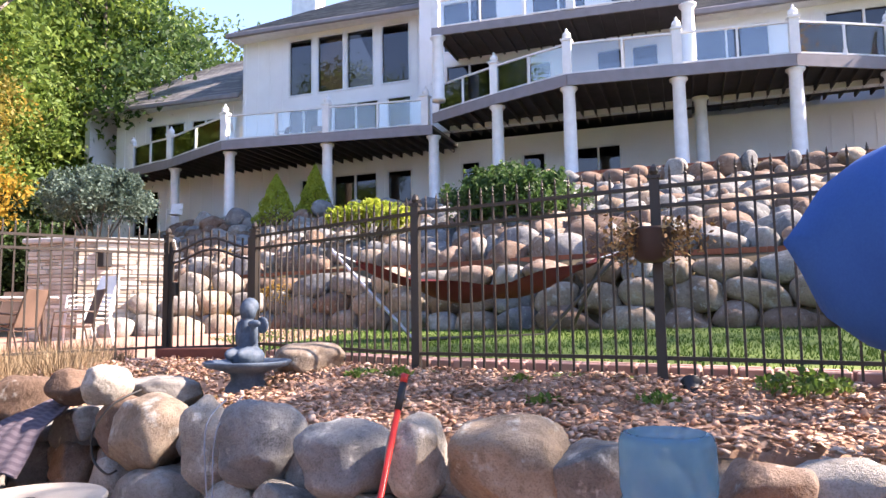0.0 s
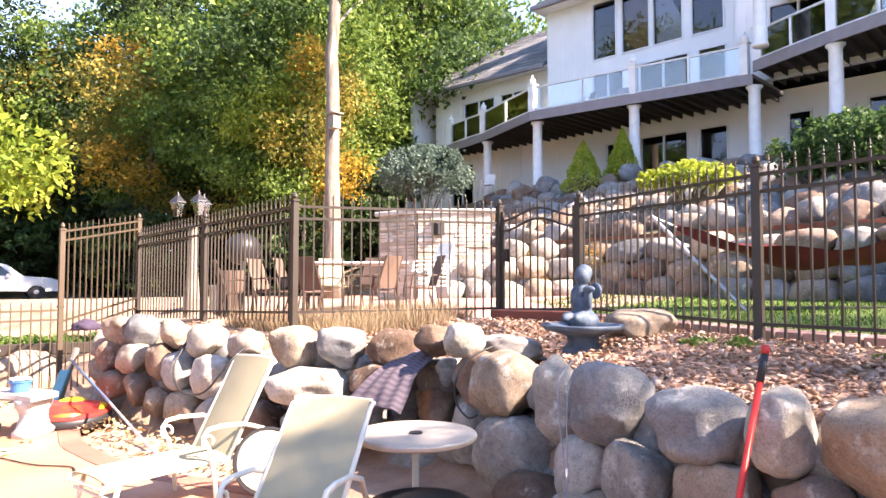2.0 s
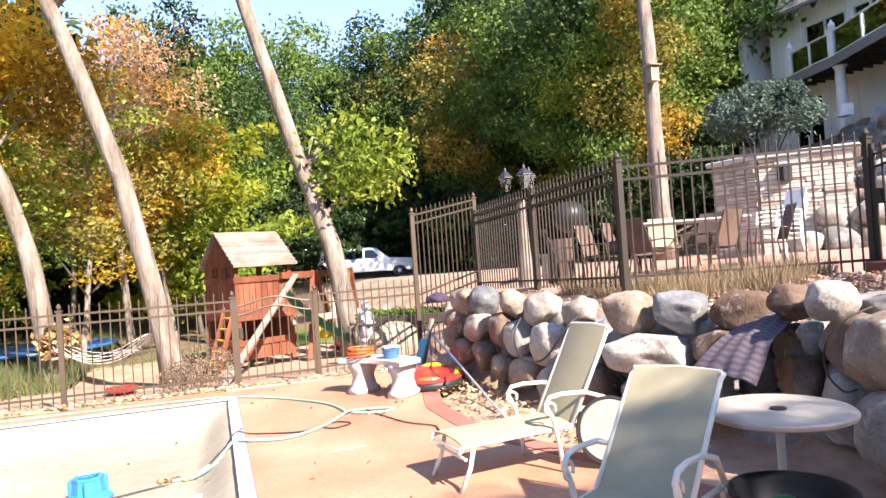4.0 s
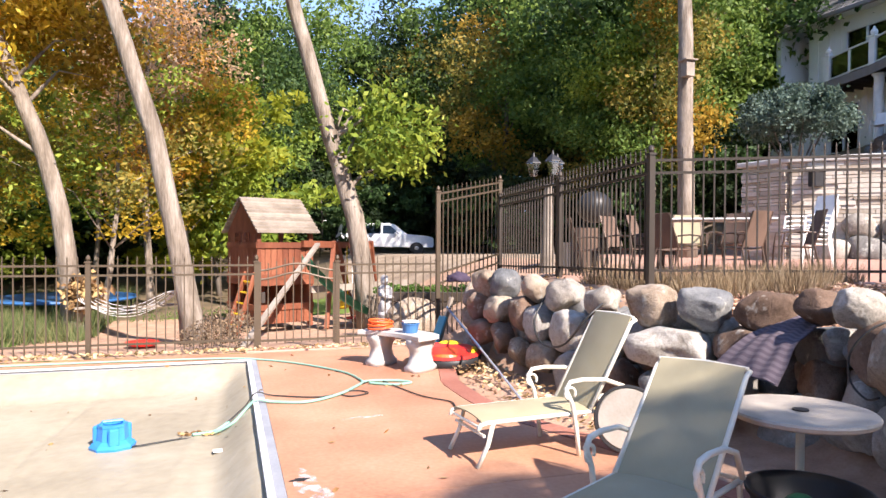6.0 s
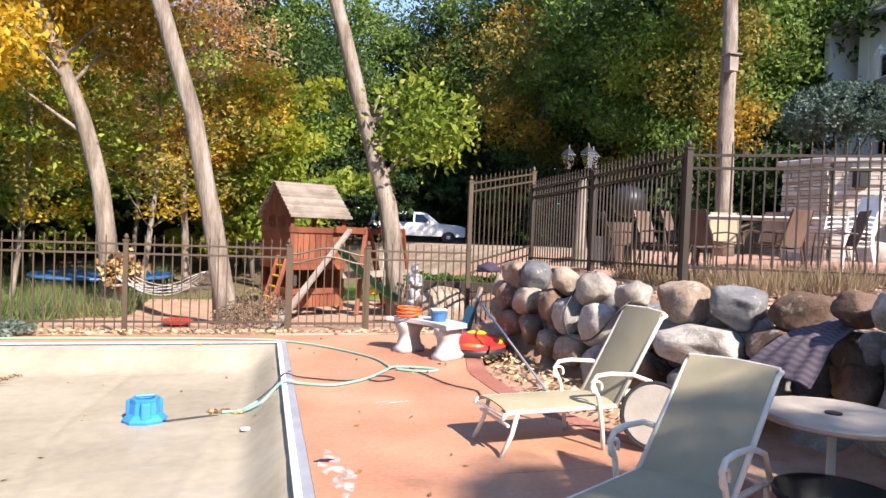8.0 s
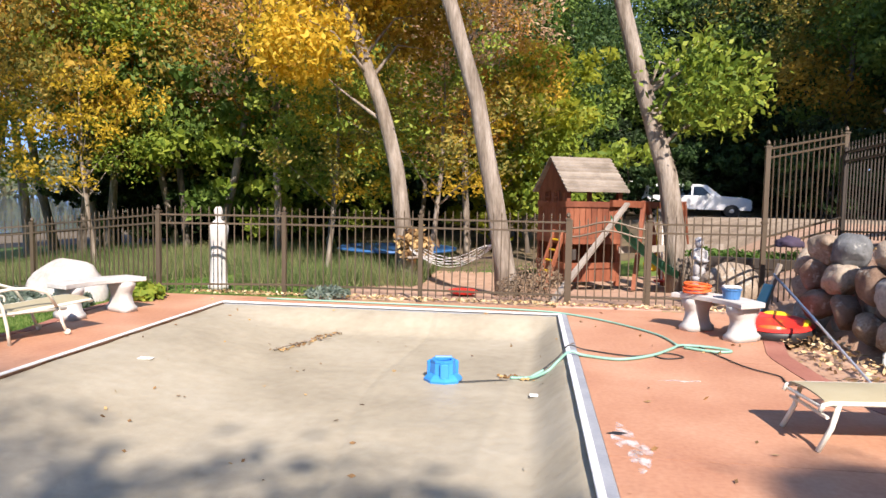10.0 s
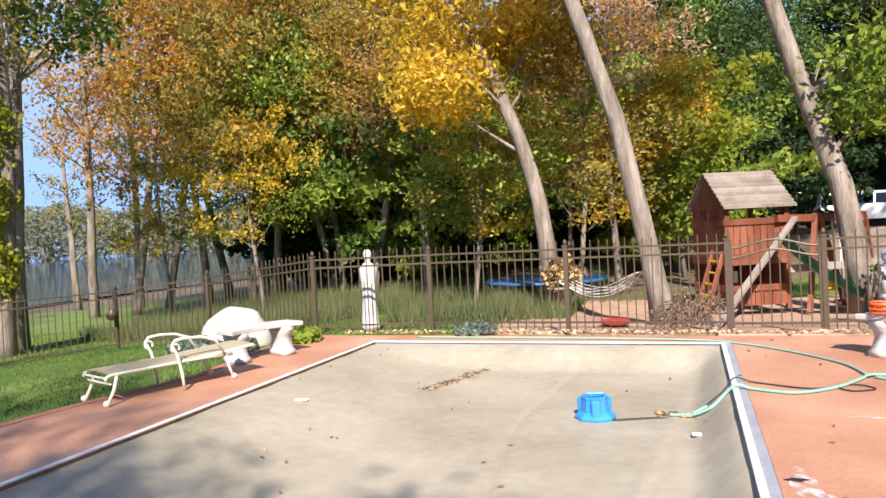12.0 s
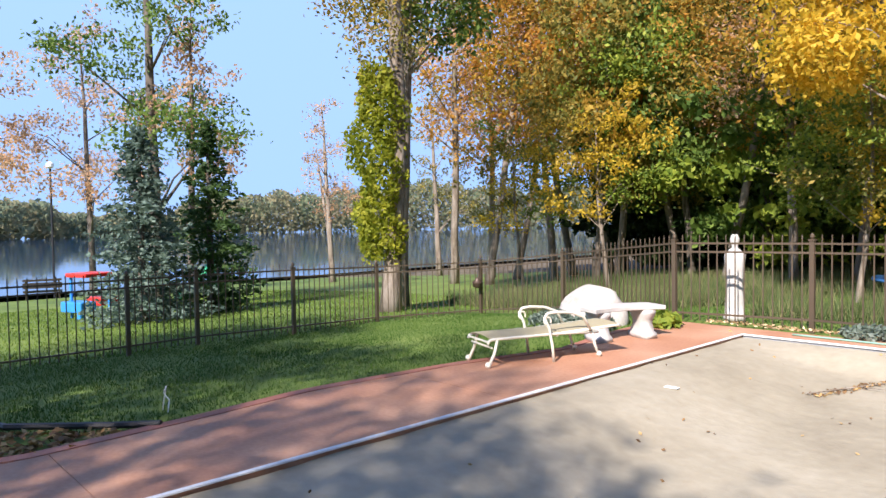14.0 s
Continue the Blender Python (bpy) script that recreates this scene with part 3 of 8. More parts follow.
# face stones, course by course: x, y, z of the middle, length along the wall, height, kind of stone
WALL_NEAR_TOP = [(4.17, 3.24, 0.82, 0.53, 0.51, 0), (3.94, 2.56, 0.82, 0.36, 0.58, 4), (3.84, 2.11, 0.86, 0.47, 0.51, 2), (3.7, 1.5, 0.84, 0.48, 0.39, 2), (3.65, 1.05, 0.88, 0.26, 0.42, 4), (3.6, 0.58, 0.87, 0.57, 0.45, 0), (3.55, 0.13, 0.85, 0.41, 0.32, 1), (3.55, -0.57, 0.83, 0.37, 0.26, 3)]
WALL_NEAR_LOW = [(4.12, 3.14, 0.35, 0.56, 0.53, 1), (3.87, 2.32, 0.42, 0.37, 0.46, 4), (3.77, 1.89, 0.46, 0.4, 0.43, 1), (3.67, 1.36, 0.48, 0.42, 0.4, 0), (3.62, 0.91, 0.53, 0.37, 0.33, 3), (3.57, 0.49, 0.49, 0.44, 0.37, 0), (3.53, -0.21, 0.6, 0.41, 0.3, 1)]
WALL_FOOT = [(3.95, 2.75, 0.12, 0.62, 0.34, 3), (3.74, 2.15, 0.14, 0.6, 0.36, 0), (3.62, 1.55, 0.13, 0.62, 0.34, 1), (3.5, 0.95, 0.13, 0.6, 0.34, 2), (3.48, 0.35, 0.13, 0.6, 0.34, 4), (3.48, -0.25, 0.13, 0.6, 0.34, 3)]
WALL_STEP = [(4.41, 3.68, 0.82, 0.38, 0.46, 3), (4.42, 3.78, 0.34, 0.33, 0.52, 4), (4.46, 4.21, 0.45, 0.29, 0.38, 3), (4.22, 3.07, 0.32, 0.58, 0.57, 1), (4.44, 4.02, 0.83, 0.14, 0.24, 1), (4.5, 4.57, -0.06, 0.56, 0.46, 1), (4.47, 4.25, 0.52, 0.32, 0.33, 3)]
WALL_FAR_TOP = [(3.36, 8.68, 1.02, 0.39, 0.35, 0), (3.43, 8.24, 1.04, 0.41, 0.36, 2), (3.55, 7.58, 1.02, 0.34, 0.34, 0), (3.65, 7.02, 0.98, 0.43, 0.37, 4), (3.76, 6.37, 0.96, 0.39, 0.33, 4), (3.88, 5.7, 0.97, 0.46, 0.41, 0), (4.11, 5.19, 0.98, 0.4, 0.38, 2), (4.34, 4.72, 1.01, 0.47, 0.33, 3), (4.36, 4.16, 1.1, 0.3, 0.28, 3), (4.32, 3.78, 1.13, 0.27, 0.29, 4)]
WALL_FAR_MID = [(3.26, 8.69, 0.71, 0.21, 0.36, 3), (3.34, 8.2, 0.71, 0.36, 0.37, 0), (3.44, 7.65, 0.71, 0.33, 0.43, 3), (3.5, 7.33, 0.61, 0.37, 0.43, 1), (3.6, 6.75, 0.61, 0.47, 0.46, 4), (3.7, 6.18, 0.59, 0.36, 0.41, 0), (3.9, 5.4, 0.61, 0.74, 0.39, 4), (4.2, 4.81, 0.7, 0.49, 0.33, 3)]
WALL_FAR_LOW = [(3.23, 8.49, 0.38, 0.31, 0.35, 3), (3.32, 7.99, 0.37, 0.28, 0.38, 3), (3.39, 7.62, 0.26, 0.29, 0.33, 0), (3.47, 7.13, 0.26, 0.41, 0.35, 0), (3.56, 6.63, 0.16, 0.38, 0.5, 1), (3.68, 5.96, 0.19, 0.46, 0.48, 3), (3.88, 5.33, 0.23, 0.53, 0.4, 2), (4.12, 4.85, 0.34, 0.39, 0.43, 1)]
for course in (WALL_NEAR_TOP, WALL_NEAR_LOW, WALL_FOOT, WALL_STEP, WALL_FAR_TOP, WALL_FAR_MID, WALL_FAR_LOW):
    for x, y, z, w, h, kind in course:
        slope = (lerp_pts(WALL_X, y + 0.2) - lerp_pts(WALL_X, y - 0.2)) / 0.4
        put_boulder(front_wall, (x, y, z), (max(0.36, w * 0.85), w * 1.1, h * 1.06), -math.atan(slope), False, kind, 0.06)
# backing stones in the joints, and the stretch behind the patio table
for row, (zc, hh, ww) in enumerate(((0.15, 0.42, 0.6), (0.47, 0.4, 0.54), (0.76, 0.36, 0.5))):
    y = -5.0 + row * 0.2
    while y < 9.3:
        w = ww * rb.uniform(0.75, 1.15)
        yc = y + w / 2
        slope = (lerp_pts(WALL_X, yc + 0.2) - lerp_pts(WALL_X, yc - 0.2)) / 0.4
        put_boulder(front_wall, (lerp_pts(WALL_X, yc) + (0.05 if yc > -0.9 else -0.22 + 0.08 * row), yc, zc + rb.uniform(-0.03, 0.03)), (0.45, w * 1.05, hh), -math.atan(slope), True)
        y += w * 0.97
# the wall's return towards the tall fence
for k in range(12):
    u = (k // 3) / 3
    put_boulder(front_wall, (3.5 + 1.2 * u, 9.3 + 1.0 * u, 0.15 + 0.33 * (k % 3)), (0.5, 0.6, 0.42), -0.9, True)

hill_wall = thing("terrace_boulders", (0, 0, 0), "stacked fieldstone boulders stepping up the hillside terraces", "retaining wall", kind="structure")
for row, (zc, hh) in enumerate(((1.45, 0.5), (1.85, 0.52), (2.22, 0.46))):
    y = -8.0 + row * 0.3
    while y < 15:
        w = rb.uniform(0.5, 1.05)
        x = lerp_pts(TIER_X, y + w / 2) - 0.35 + 0.16 * row
        put_boulder(hill_wall, (x, y + w / 2, zc + rb.uniform(-0.05, 0.05)), (0.6, w * 1.05, hh * rb.uniform(0.95, 1.2)), 0, True, rb.choice((0, 3, 1, 3, 3, 2, 0)), 0.25)
        y += w * 0.97
for row in range(13):
    f = (row + 0.4) / 13
    y = -8.0 + rb.uniform(0, 0.5)
    while y < 17:
        w = rb.uniform(0.35, 0.9)
        yc = y + w / 2
        a, b = lerp_pts(TIER_X, yc) + 0.5, lerp_pts(TOP_X, yc) + 0.1
        x = a + (b - a) * f + rb.uniform(-0.1, 0.1)
        if row > 1 or yc < 6 or rb.random() < 0.7:
            put_boulder(hill_wall, (x, yc, ground_z(x, yc) + rb.uniform(-0.02, 0.1)), (rb.uniform(0.5, 0.8), w * 1.08, rb.uniform(0.45, 0.75)), rb.uniform(-0.4, 0.4), True, rb.choice((0, 3, 2, 3, 2, 1, 3)), 0.35)
        y += w * rb.uniform(0.9, 1.0)

# pale stones stepping down beside the hearth
for x, y, z, w in ((9.72, 9.1, 1.42, 0.6), (10.1, 8.72, 1.45, 0.66), (10.5, 8.3, 1.42, 0.7), (10.95, 7.9, 1.45, 0.7), (11.4, 7.5, 1.45, 0.7), (10.2, 8.95, 1.85, 0.6), (10.6, 8.5, 1.88, 0.62), (11.05, 8.1, 1.9, 0.66), (11.5, 7.7, 1.88, 0.66), (10.95, 8.5, 2.25, 0.6), (11.4, 8.05, 2.28, 0.62)):
    put_boulder(hill_wall, (x, y, z), (0.55, w, 0.48), radians(45), True, rb.choice((4, 0, 4, 1)), 0.15)

# ---- house ----
def wall_x(x, ya, yb, za, zb, th, holes):
    """A wall in the plane x, its thickness going to +x, with rectangular openings (y0, y1, z0, z1)."""
    bm = bmesh.new()
    ys = sorted({ya, yb, *(v for h in holes for v in h[:2])})
    zs = sorted({za, zb, *(v for h in holes for v in h[2:])})
    for a, b in zip(ys, ys[1:]):
        for c, d in zip(zs, zs[1:]):
            if not any(h[0] <= (a + b) / 2 <= h[1] and h[2] <= (c + d) / 2 <= h[3] for h in holes):
                box(bm, (x + th / 2, (a + b) / 2, (c + d) / 2), (th, b - a, d - c))
    bmesh.ops.remove_doubles(bm, verts=bm.verts, dist=0.0005)
    return bm


def window(parent, x, y0, y1, z0, z1, panes=1, frame=M_WHITE, fw=0.06):
    """A window set in a wall that faces -x, with its frame proud of the wall."""
    w = new("window")
    w.parent = parent
    bm = bmesh.new()
    for a, b in (((y0, z0), (y1, z0)), ((y0, z1), (y1, z1))):
        box(bm, (x + 0.03, (a[0] + b[0]) / 2, a[1]), (0.14, y1 - y0 + fw, fw))
    for k in range(panes + 1):
        box(bm, (x + 0.03, y0 + (y1 - y0) * k / panes, (z0 + z1) / 2), (0.136, fw, z1 - z0 - fw))
    part("frame", bm, frame, w)
    for k in range(panes):
        bm = bmesh.new()
        a, b = y0 + (y1 - y0) * k / panes, y0 + (y1 - y0) * (k + 1) / panes
        box(bm, (x + 0.06, (a + b) / 2, (z0 + z1) / 2), (0.012, b - a - fw, z1 - z0 - fw))
        part("pane", bm, M_PANE, w)
    return w


def roof_plane(bm, a, b, c, d, th=0.12):
    """A sloped slab from its four upper corners."""
    top = [Vector(p) for p in (a, b, c, d)]
    n = (top[1] - top[0]).cross(top[3] - top[0]).normalized()
    if n.z < 0:
        n = -n
    lo = [p - n * th for p in top]
    vs = [bm.verts.new(p) for p in top + lo]
    for f in ((0, 1, 2, 3), (7, 6, 5, 4), (0, 4, 5, 1), (1, 5, 6, 2), (2, 6, 7, 3), (3, 7, 4, 0)):
        bm.faces.new([vs[i] for i in f])
    bmesh.ops.recalc_face_normals(bm, faces=bm.faces)


def shingle_layer(parent, a, b, c, d, n):
    """Overlapping courses on a roof slope: eave a to b, ridge d to c."""
    a, b, c, d = (Vector(p) for p in (a, b, c, d))
    nor = (b - a).cross(d - a).normalized()
    nor = nor if nor.z > 0 else -nor
    bm = bmesh.new()
    for i in range(n):
        u0, u1 = i / n, (i + 1.08) / n
        p, q = a + (d - a) * u0, b + (c - b) * u0
        r, s = b + (c - b) * min(1, u1), a + (d - a) * min(1, u1)
        m = max(1, int((q - p).length / 0.9))
        for k in range(m):
            o = 0.25 * (i % 2)
            k0, k1 = max(0, (k - o) / m), (k + 1 - o) / m if k < m - 1 else 1.0
            lo0, lo1 = p + (q - p) * k0 + nor * 0.028, p + (q - p) * k1 + nor * 0.028
            hi1, hi0 = s + (r - s) * k1 + nor * 0.006, s + (r - s) * k0 + nor * 0.006
            v = [bm.verts.new(t) for t in (lo0, lo1, hi1, hi0, lo0 - nor * 0.022, lo1 - nor * 0.022)]
            bm.faces.new(v[:4]), bm.faces.new((v[4], v[5], v[1], v[0]))
    return tagged(part("shingle_layer", bm, M_SHINGLE, parent), kind="stuff")


house = thing("house", (0, 0, 0), "large white hillside house with grey shingle roofs and glass-railed decks", "house")
# ground floor wall, behind the columns
gf_holes = [(9.3, 10.3, 5.25, 7.15), (10.75, 12.6, 5.25, 7.15), (13.2, 14.1, 5.25, 7.1), (1.6, 3.1, 5.25, 7.35), (4.2, 5.0, 6.0, 7.3), (6.6, 7.3, 5.9, 7.2), (21.2, 22.6, 5.25, 7.2)]
part("wall", wall_x(24.0, -12, 26, 5.0, 8.0, 0.3, gf_holes), M_SIDING, house)
main_holes = [(13.9, 15.0, 10.8, 13.2), (12.45, 13.65, 10.8, 13.2), (11.1, 12.3, 10.8, 13.2), (9.55, 10.75, 10.8, 13.2), (13.6, 15.0, 8.3, 10.2), (10.9, 12.9, 8.3, 10.2), (9.5, 10.5, 8.3, 10.2)]
part("wall", wall_x(24.5, 8.3, 17.3, 8.0, 13.6, 0.3, main_holes), M_SIDING, house)
wing_holes = [(19.1, 20.6, 8.1, 10.6), (21.0, 23.0, 8.1, 10.6)]
part("wall", wall_x(25.3, 17.3, 25.0, 8.0, 11.3, 0.3, wing_holes), M_SIDING, house)
right_holes = [(5.6, 7.3, 8.45, 10.3), (3.6, 4.4, 8.6, 10.0), (0.2, 1.0, 9.2, 10.1), (1.3, 2.1, 9.2, 10.1), (-3.0, -0.6, 9.1, 10.3), (-6.5, -4.5, 9.1, 10.3)]
part("wall", wall_x(22.4, -12, 8.3, 8.0, 10.6, 0.3, right_holes), M_SIDING, house)
up_holes = [(5.4, 7.4, 10.8, 12.6), (2.4, 4.2, 10.8, 12.6), (0.2, 1.6, 10.8, 12.6)]
part("wall", wall_x(22.4, -0.9, 8.3, 10.6, 13.6, 0.3, up_holes), M_SIDING, house)
for hs, x in ((gf_holes, 24.0), (main_holes, 24.5), (wing_holes, 25.3), (right_holes, 22.4), (up_holes, 22.4)):
    for h in hs:
        window(house, x, *h, panes=2 if h[1] - h[0] > 1.35 else 1)
# closing walls, floors and batten strips
for c, s, nm, mm in (((35.2, 7, 9), (0.3, 38, 10), "wall", M_SIDING), ((29.8, 26.0, 8.2), (10.5, 0.3, 6.4), "wall", M_SIDING), ((29.8, -12.15, 8.2), (10.5, 0.3, 6.4), "wall", M_SIDING),
                     ((29.95, 17.15, 11), (10.3, 0.3, 5.2), "wall", M_SIDING), ((28.8, -0.75, 12), (12.0, 0.3, 3.0), "wall", M_SIDING), ((23.7, 8.14, 10.8), (2.0, 0.3, 5.4), "wall", M_SIDING),
                     ((29.8, 7, 7.92), (10, 37, 0.2), "inner_floor", M_UNLIT), ((30.3, 7, 10.6), (9, 15, 0.12), "inner_floor", M_UNLIT)):
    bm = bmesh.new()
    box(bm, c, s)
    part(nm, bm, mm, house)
for y in np.arange(-11.5, 25, 0.61):
    spans = [(24.0, 5.1, 7.6, gf_holes)]
    spans += [(24.5, 8.3, 13.4, main_holes)] if 8.4 < y < 17.2 else [(25.3, 8.3, 11.1, wing_holes)] if y > 17.4 else [(22.4, 8.3, 10.3, right_holes)]
    for x, za, zb, hs in spans:
        if not any(h[0] - 0.08 < y < h[1] + 0.08 for h in hs):
            bm = bmesh.new()
            box(bm, (x - 0.008, y, (za + zb) / 2), (0.02, 0.05, zb - za))
            part("batten", bm, M_SIDING, house)
# roofs
roofs = [((23.7, 17.6, 13.6), (23.7, 7.9, 13.42), (29.5, 7.9, 17.1), (29.5, 15.0, 17.2)),
         ((24.5, 26.2, 11.45), (24.5, 17.5, 11.3), (29.5, 17.5, 15.0), (29.5, 22.5, 15.0)),
         ((21.8, -0.9, 10.75), (21.8, -11, 10.65), (30, -6.5, 14.6), (30, -0.9, 14.7)),
         ((21.9, 8.4, 13.6), (21.9, -1.3, 13.6), (29.5, -1.3, 16.9), (29.5, 8.4, 16.9))]
for i, (a, b, c, d) in enumerate(roofs):
    r = bmesh.new()
    roof_plane(r, a, b, c, d)
    ob = part("roof", r, M_SHINGLE, house)
    shingle_layer(ob, a, b, c, d, 34)
    bm = bmesh.new()
    beam(bm, Vector(a) - Vector((0.02, 0, 0.1)), Vector(b) - Vector((0.02, 0, 0.1)), 0.14, 0.2)
    part("gutter", bevelled(bm, 0.03), M_FASCIA, house)
    bm = bmesh.new()
    box(bm, ((a[0] + 25.3) / 2 + 0.1, (a[1] + b[1]) / 2, a[2] - 0.16), (25.3 - a[0] - 0.1, abs(b[1] - a[1]) - 0.1, 0.06))
    part("soffit", bm, M_WHITE, house)
    bm = bmesh.new()
    roof_plane(bm, (d[0], d[1], d[2]), (c[0], c[1], c[2]), (c[0] + 6, c[1], a[2]), (d[0] + 6, d[1], a[2]))
    part("roof", bm, M_SHINGLE, house)
bm = bmesh.new()
for tri in (((23.7, 17.6, 13.5), (29.5, 15.0, 17.1), (35.4, 17.9, 13.6)), ((24.5, 26.2, 11.3), (29.5, 22.5, 14.9), (35.4, 26.2, 11.3)), ((24.2, -11, 10.8), (30, -6.5, 14.5), (36, -11, 10.8))):
    bm.faces.new([bm.verts.new(p) for p in tri])
ob = part("roof", bm, M_SHINGLE, house)
bm = bmesh.new()
box(bm, (28.2, 16.3, 16.6), (0.9, 1.3, 2.8))
box(bm, (28.2, 16.3, 18.05), (1.05, 1.45, 0.12))
part("chimney", bm, M_WHITE, house)
for y in (-3.6, -6.0):
    bm = bmesh.new()
    roof_plane(bm, (25.9, y + 0.5, 12.25), (25.9, y - 0.5, 12.22), (27.2, y - 0.5, 13.05), (27.2, y + 0.5, 13.1), 0.1)
    part("skylight", bm, M_WHITE, house)


def slab_poly(bm, pts, z0, z1):
    lo, hi = [bm.verts.new((*p, z0)) for p in pts], [bm.verts.new((*p, z1)) for p in pts]
    bm.faces.new(hi), bm.faces.new(lo[::-1])
    n = len(pts)
    for i in range(n):
        bm.faces.new((lo[i], lo[(i + 1) % n], hi[(i + 1) % n], hi[i]))
    bmesh.ops.recalc_face_normals(bm, faces=bm.faces)


def column_mesh(h, r=0.19):
    bm = bmesh.new()
    lathe(bm, [(r * 1.15, 0), (r * 1.15, 0.08), (r, 0.12), (r * 0.98, h * 0.5), (r * 0.9, h - 0.16), (r * 1.0, h - 0.12), (r * 1.0, h - 0.09), (r * 1.3, h - 0.05), (r * 1.3, h)], 18)
    me = bpy.data.meshes.new("column")
    bm.to_mesh(me)
    bm.free()
    return me


def balcony(name, label, edge, x_back, z0, z1, cols, posts, base=5.2, thin=()):
    """A roofed-over deck: floor slab, joists below, fascia, columns, white posts and glass panels along its edge."""
    b = thing(name, (0, 0, 0), label, "deck")
    bm = bmesh.new()
    slab_poly(bm, [*edge, (x_back, edge[-1][1]), (x_back, edge[0][1])], z1 - 0.1, z1)
    part("floor", bm, M_FASCIA, b)
    ylo, yhi = min(p[1] for p in edge), max(p[1] for p in edge)
    by_y = sorted((p[1], p[0]) for p in edge)
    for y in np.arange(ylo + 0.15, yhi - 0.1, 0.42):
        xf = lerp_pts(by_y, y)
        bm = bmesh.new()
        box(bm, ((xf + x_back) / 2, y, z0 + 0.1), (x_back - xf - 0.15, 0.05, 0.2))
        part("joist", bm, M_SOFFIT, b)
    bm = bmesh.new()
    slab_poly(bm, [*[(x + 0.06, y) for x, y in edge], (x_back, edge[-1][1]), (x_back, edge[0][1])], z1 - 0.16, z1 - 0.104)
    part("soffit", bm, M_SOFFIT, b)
    for p, q in zip(edge, edge[1:]):
        bm = bmesh.new()
        beam(bm, (*p, (z0 + z1) / 2), (*q, (z0 + z1) / 2), 0.07, z1 - z0)
        part("fascia", bm, M_FASCIA, b)
    cm = column_mesh(z0 - base)
    for x, y in cols:
        ob = link("column", cm, M_WHITE, b, smooth=True)
        ob.location = (x, y, base)
    for i, (x, y, big) in enumerate(posts):
        bm = bmesh.new()
        if big:
            box(bm, (x, y, z1 + 0.5), (0.24, 0.24, 1.0))
            box(bm, (x, y, z1 + 1.02), (0.32, 0.32, 0.06))
            lathe(bm, [(0.05, 0), (0.11, 0.05), (0.13, 0.12), (0.1, 0.2), (0.04, 0.24), (0.05, 0.28), (0.01, 0.34)], 12, (x, y, z1 + 1.05))
        else:
            box(bm, (x, y, z1 + 0.45), (0.06, 0.06, 0.9))
        part("newel" if big else "baluster", bm, M_WHITE, b)
    for p, q in zip(posts, posts[1:]):
        a, c = Vector((p[0], p[1], z1)), Vector((q[0], q[1], z1))
        bm = bmesh.new()
        beam(bm, a + Vector((0, 0, 0.92)), c + Vector((0, 0, 0.92)), 0.08, 0.05)
        part("handrail", bm, M_WHITE, b)
        bm = bmesh.new()
        e = (c - a).normalized() * 0.08
        beam(bm, a + e + Vector((0, 0, 0.48)), c - e + Vector((0, 0, 0.48)), 0.012, 0.8)
        ob = part("glass_panel", bm, M_RAILGLASS, b)
        ob.visible_shadow = False
        bm = bmesh.new()
        beam(bm, a + Vector((0, 0, 0.07)), c + Vector((0, 0, 0.07)), 0.05, 0.04)
        part("handrail", bm, M_WHITE, b)
    return b


E1 = [(24.0, 23.2), (22.7, 21.6), (22.0, 19.0), (20.35, 15.15), (20.8, 11.2), (21.3, 7.45)]
P1 = [(22.75, 21.5, 1), (22.35, 20.2, 0), (22.05, 18.9, 1), (21.2, 17.0, 0), (20.45, 15.1, 1), (20.68, 13.1, 0), (20.9, 11.2, 1), (21.15, 9.4, 0), (21.35, 7.7, 1)]
balcony("lower_deck", "grey-edged wooden deck on white columns with glass railing", E1, 24.5, 7.62, 7.95, [(22.2, 18.8), (20.75, 15.1), (21.1, 11.3), (21.55, 7.5)], P1)
E2 = [(21.3, 7.42), (20.1, 4.95), (19.2, 2.6), (19.55, -0.36), (19.9, -3.3), (21.2, -5.8), (23.6, -7.2)]
P2 = [(21.35, 7.3, 1), (20.8, 6.2, 0), (20.25, 5.0, 1), (19.75, 3.8, 0), (19.32, 2.6, 1), (19.48, 1.1, 0), (19.65, -0.36, 1), (19.85, -1.9, 0), (20.0, -3.3, 1), (20.65, -4.6, 0), (21.3, -5.8, 1), (22.5, -6.5, 0), (23.6, -7.1, 1)]
balcony("middle_deck", "grey-edged raised deck on white columns with glass railing", E2, 23.6, 8.0, 8.33, [(20.35, 4.95), (19.45, 2.6), (19.8, -0.36), (20.15, -3.3), (21.4, -5.8), (21.8, -0.95)], P2)
E3 = [(20.0, 6.95), (20.5, -0.87)]
P3 = [(20.1, 6.85, 1), (20.15, 5.4, 0), (20.22, 4.0, 0), (20.3, 2.6, 1), (20.4, 0.9, 0), (20.58, -0.78, 1)]
balcony("upper_deck", "white-railed upper deck with glass panels over grey fascia", E3, 22.4, 10.42, 10.68, [(20.15, 6.8), (20.6, -0.7)], P3, base=8.33)

stair = thing("deck_stair", (21.4, -6.1, 5.2, 0, 0, -125), "white outdoor stair from the deck to the patio", "stair")
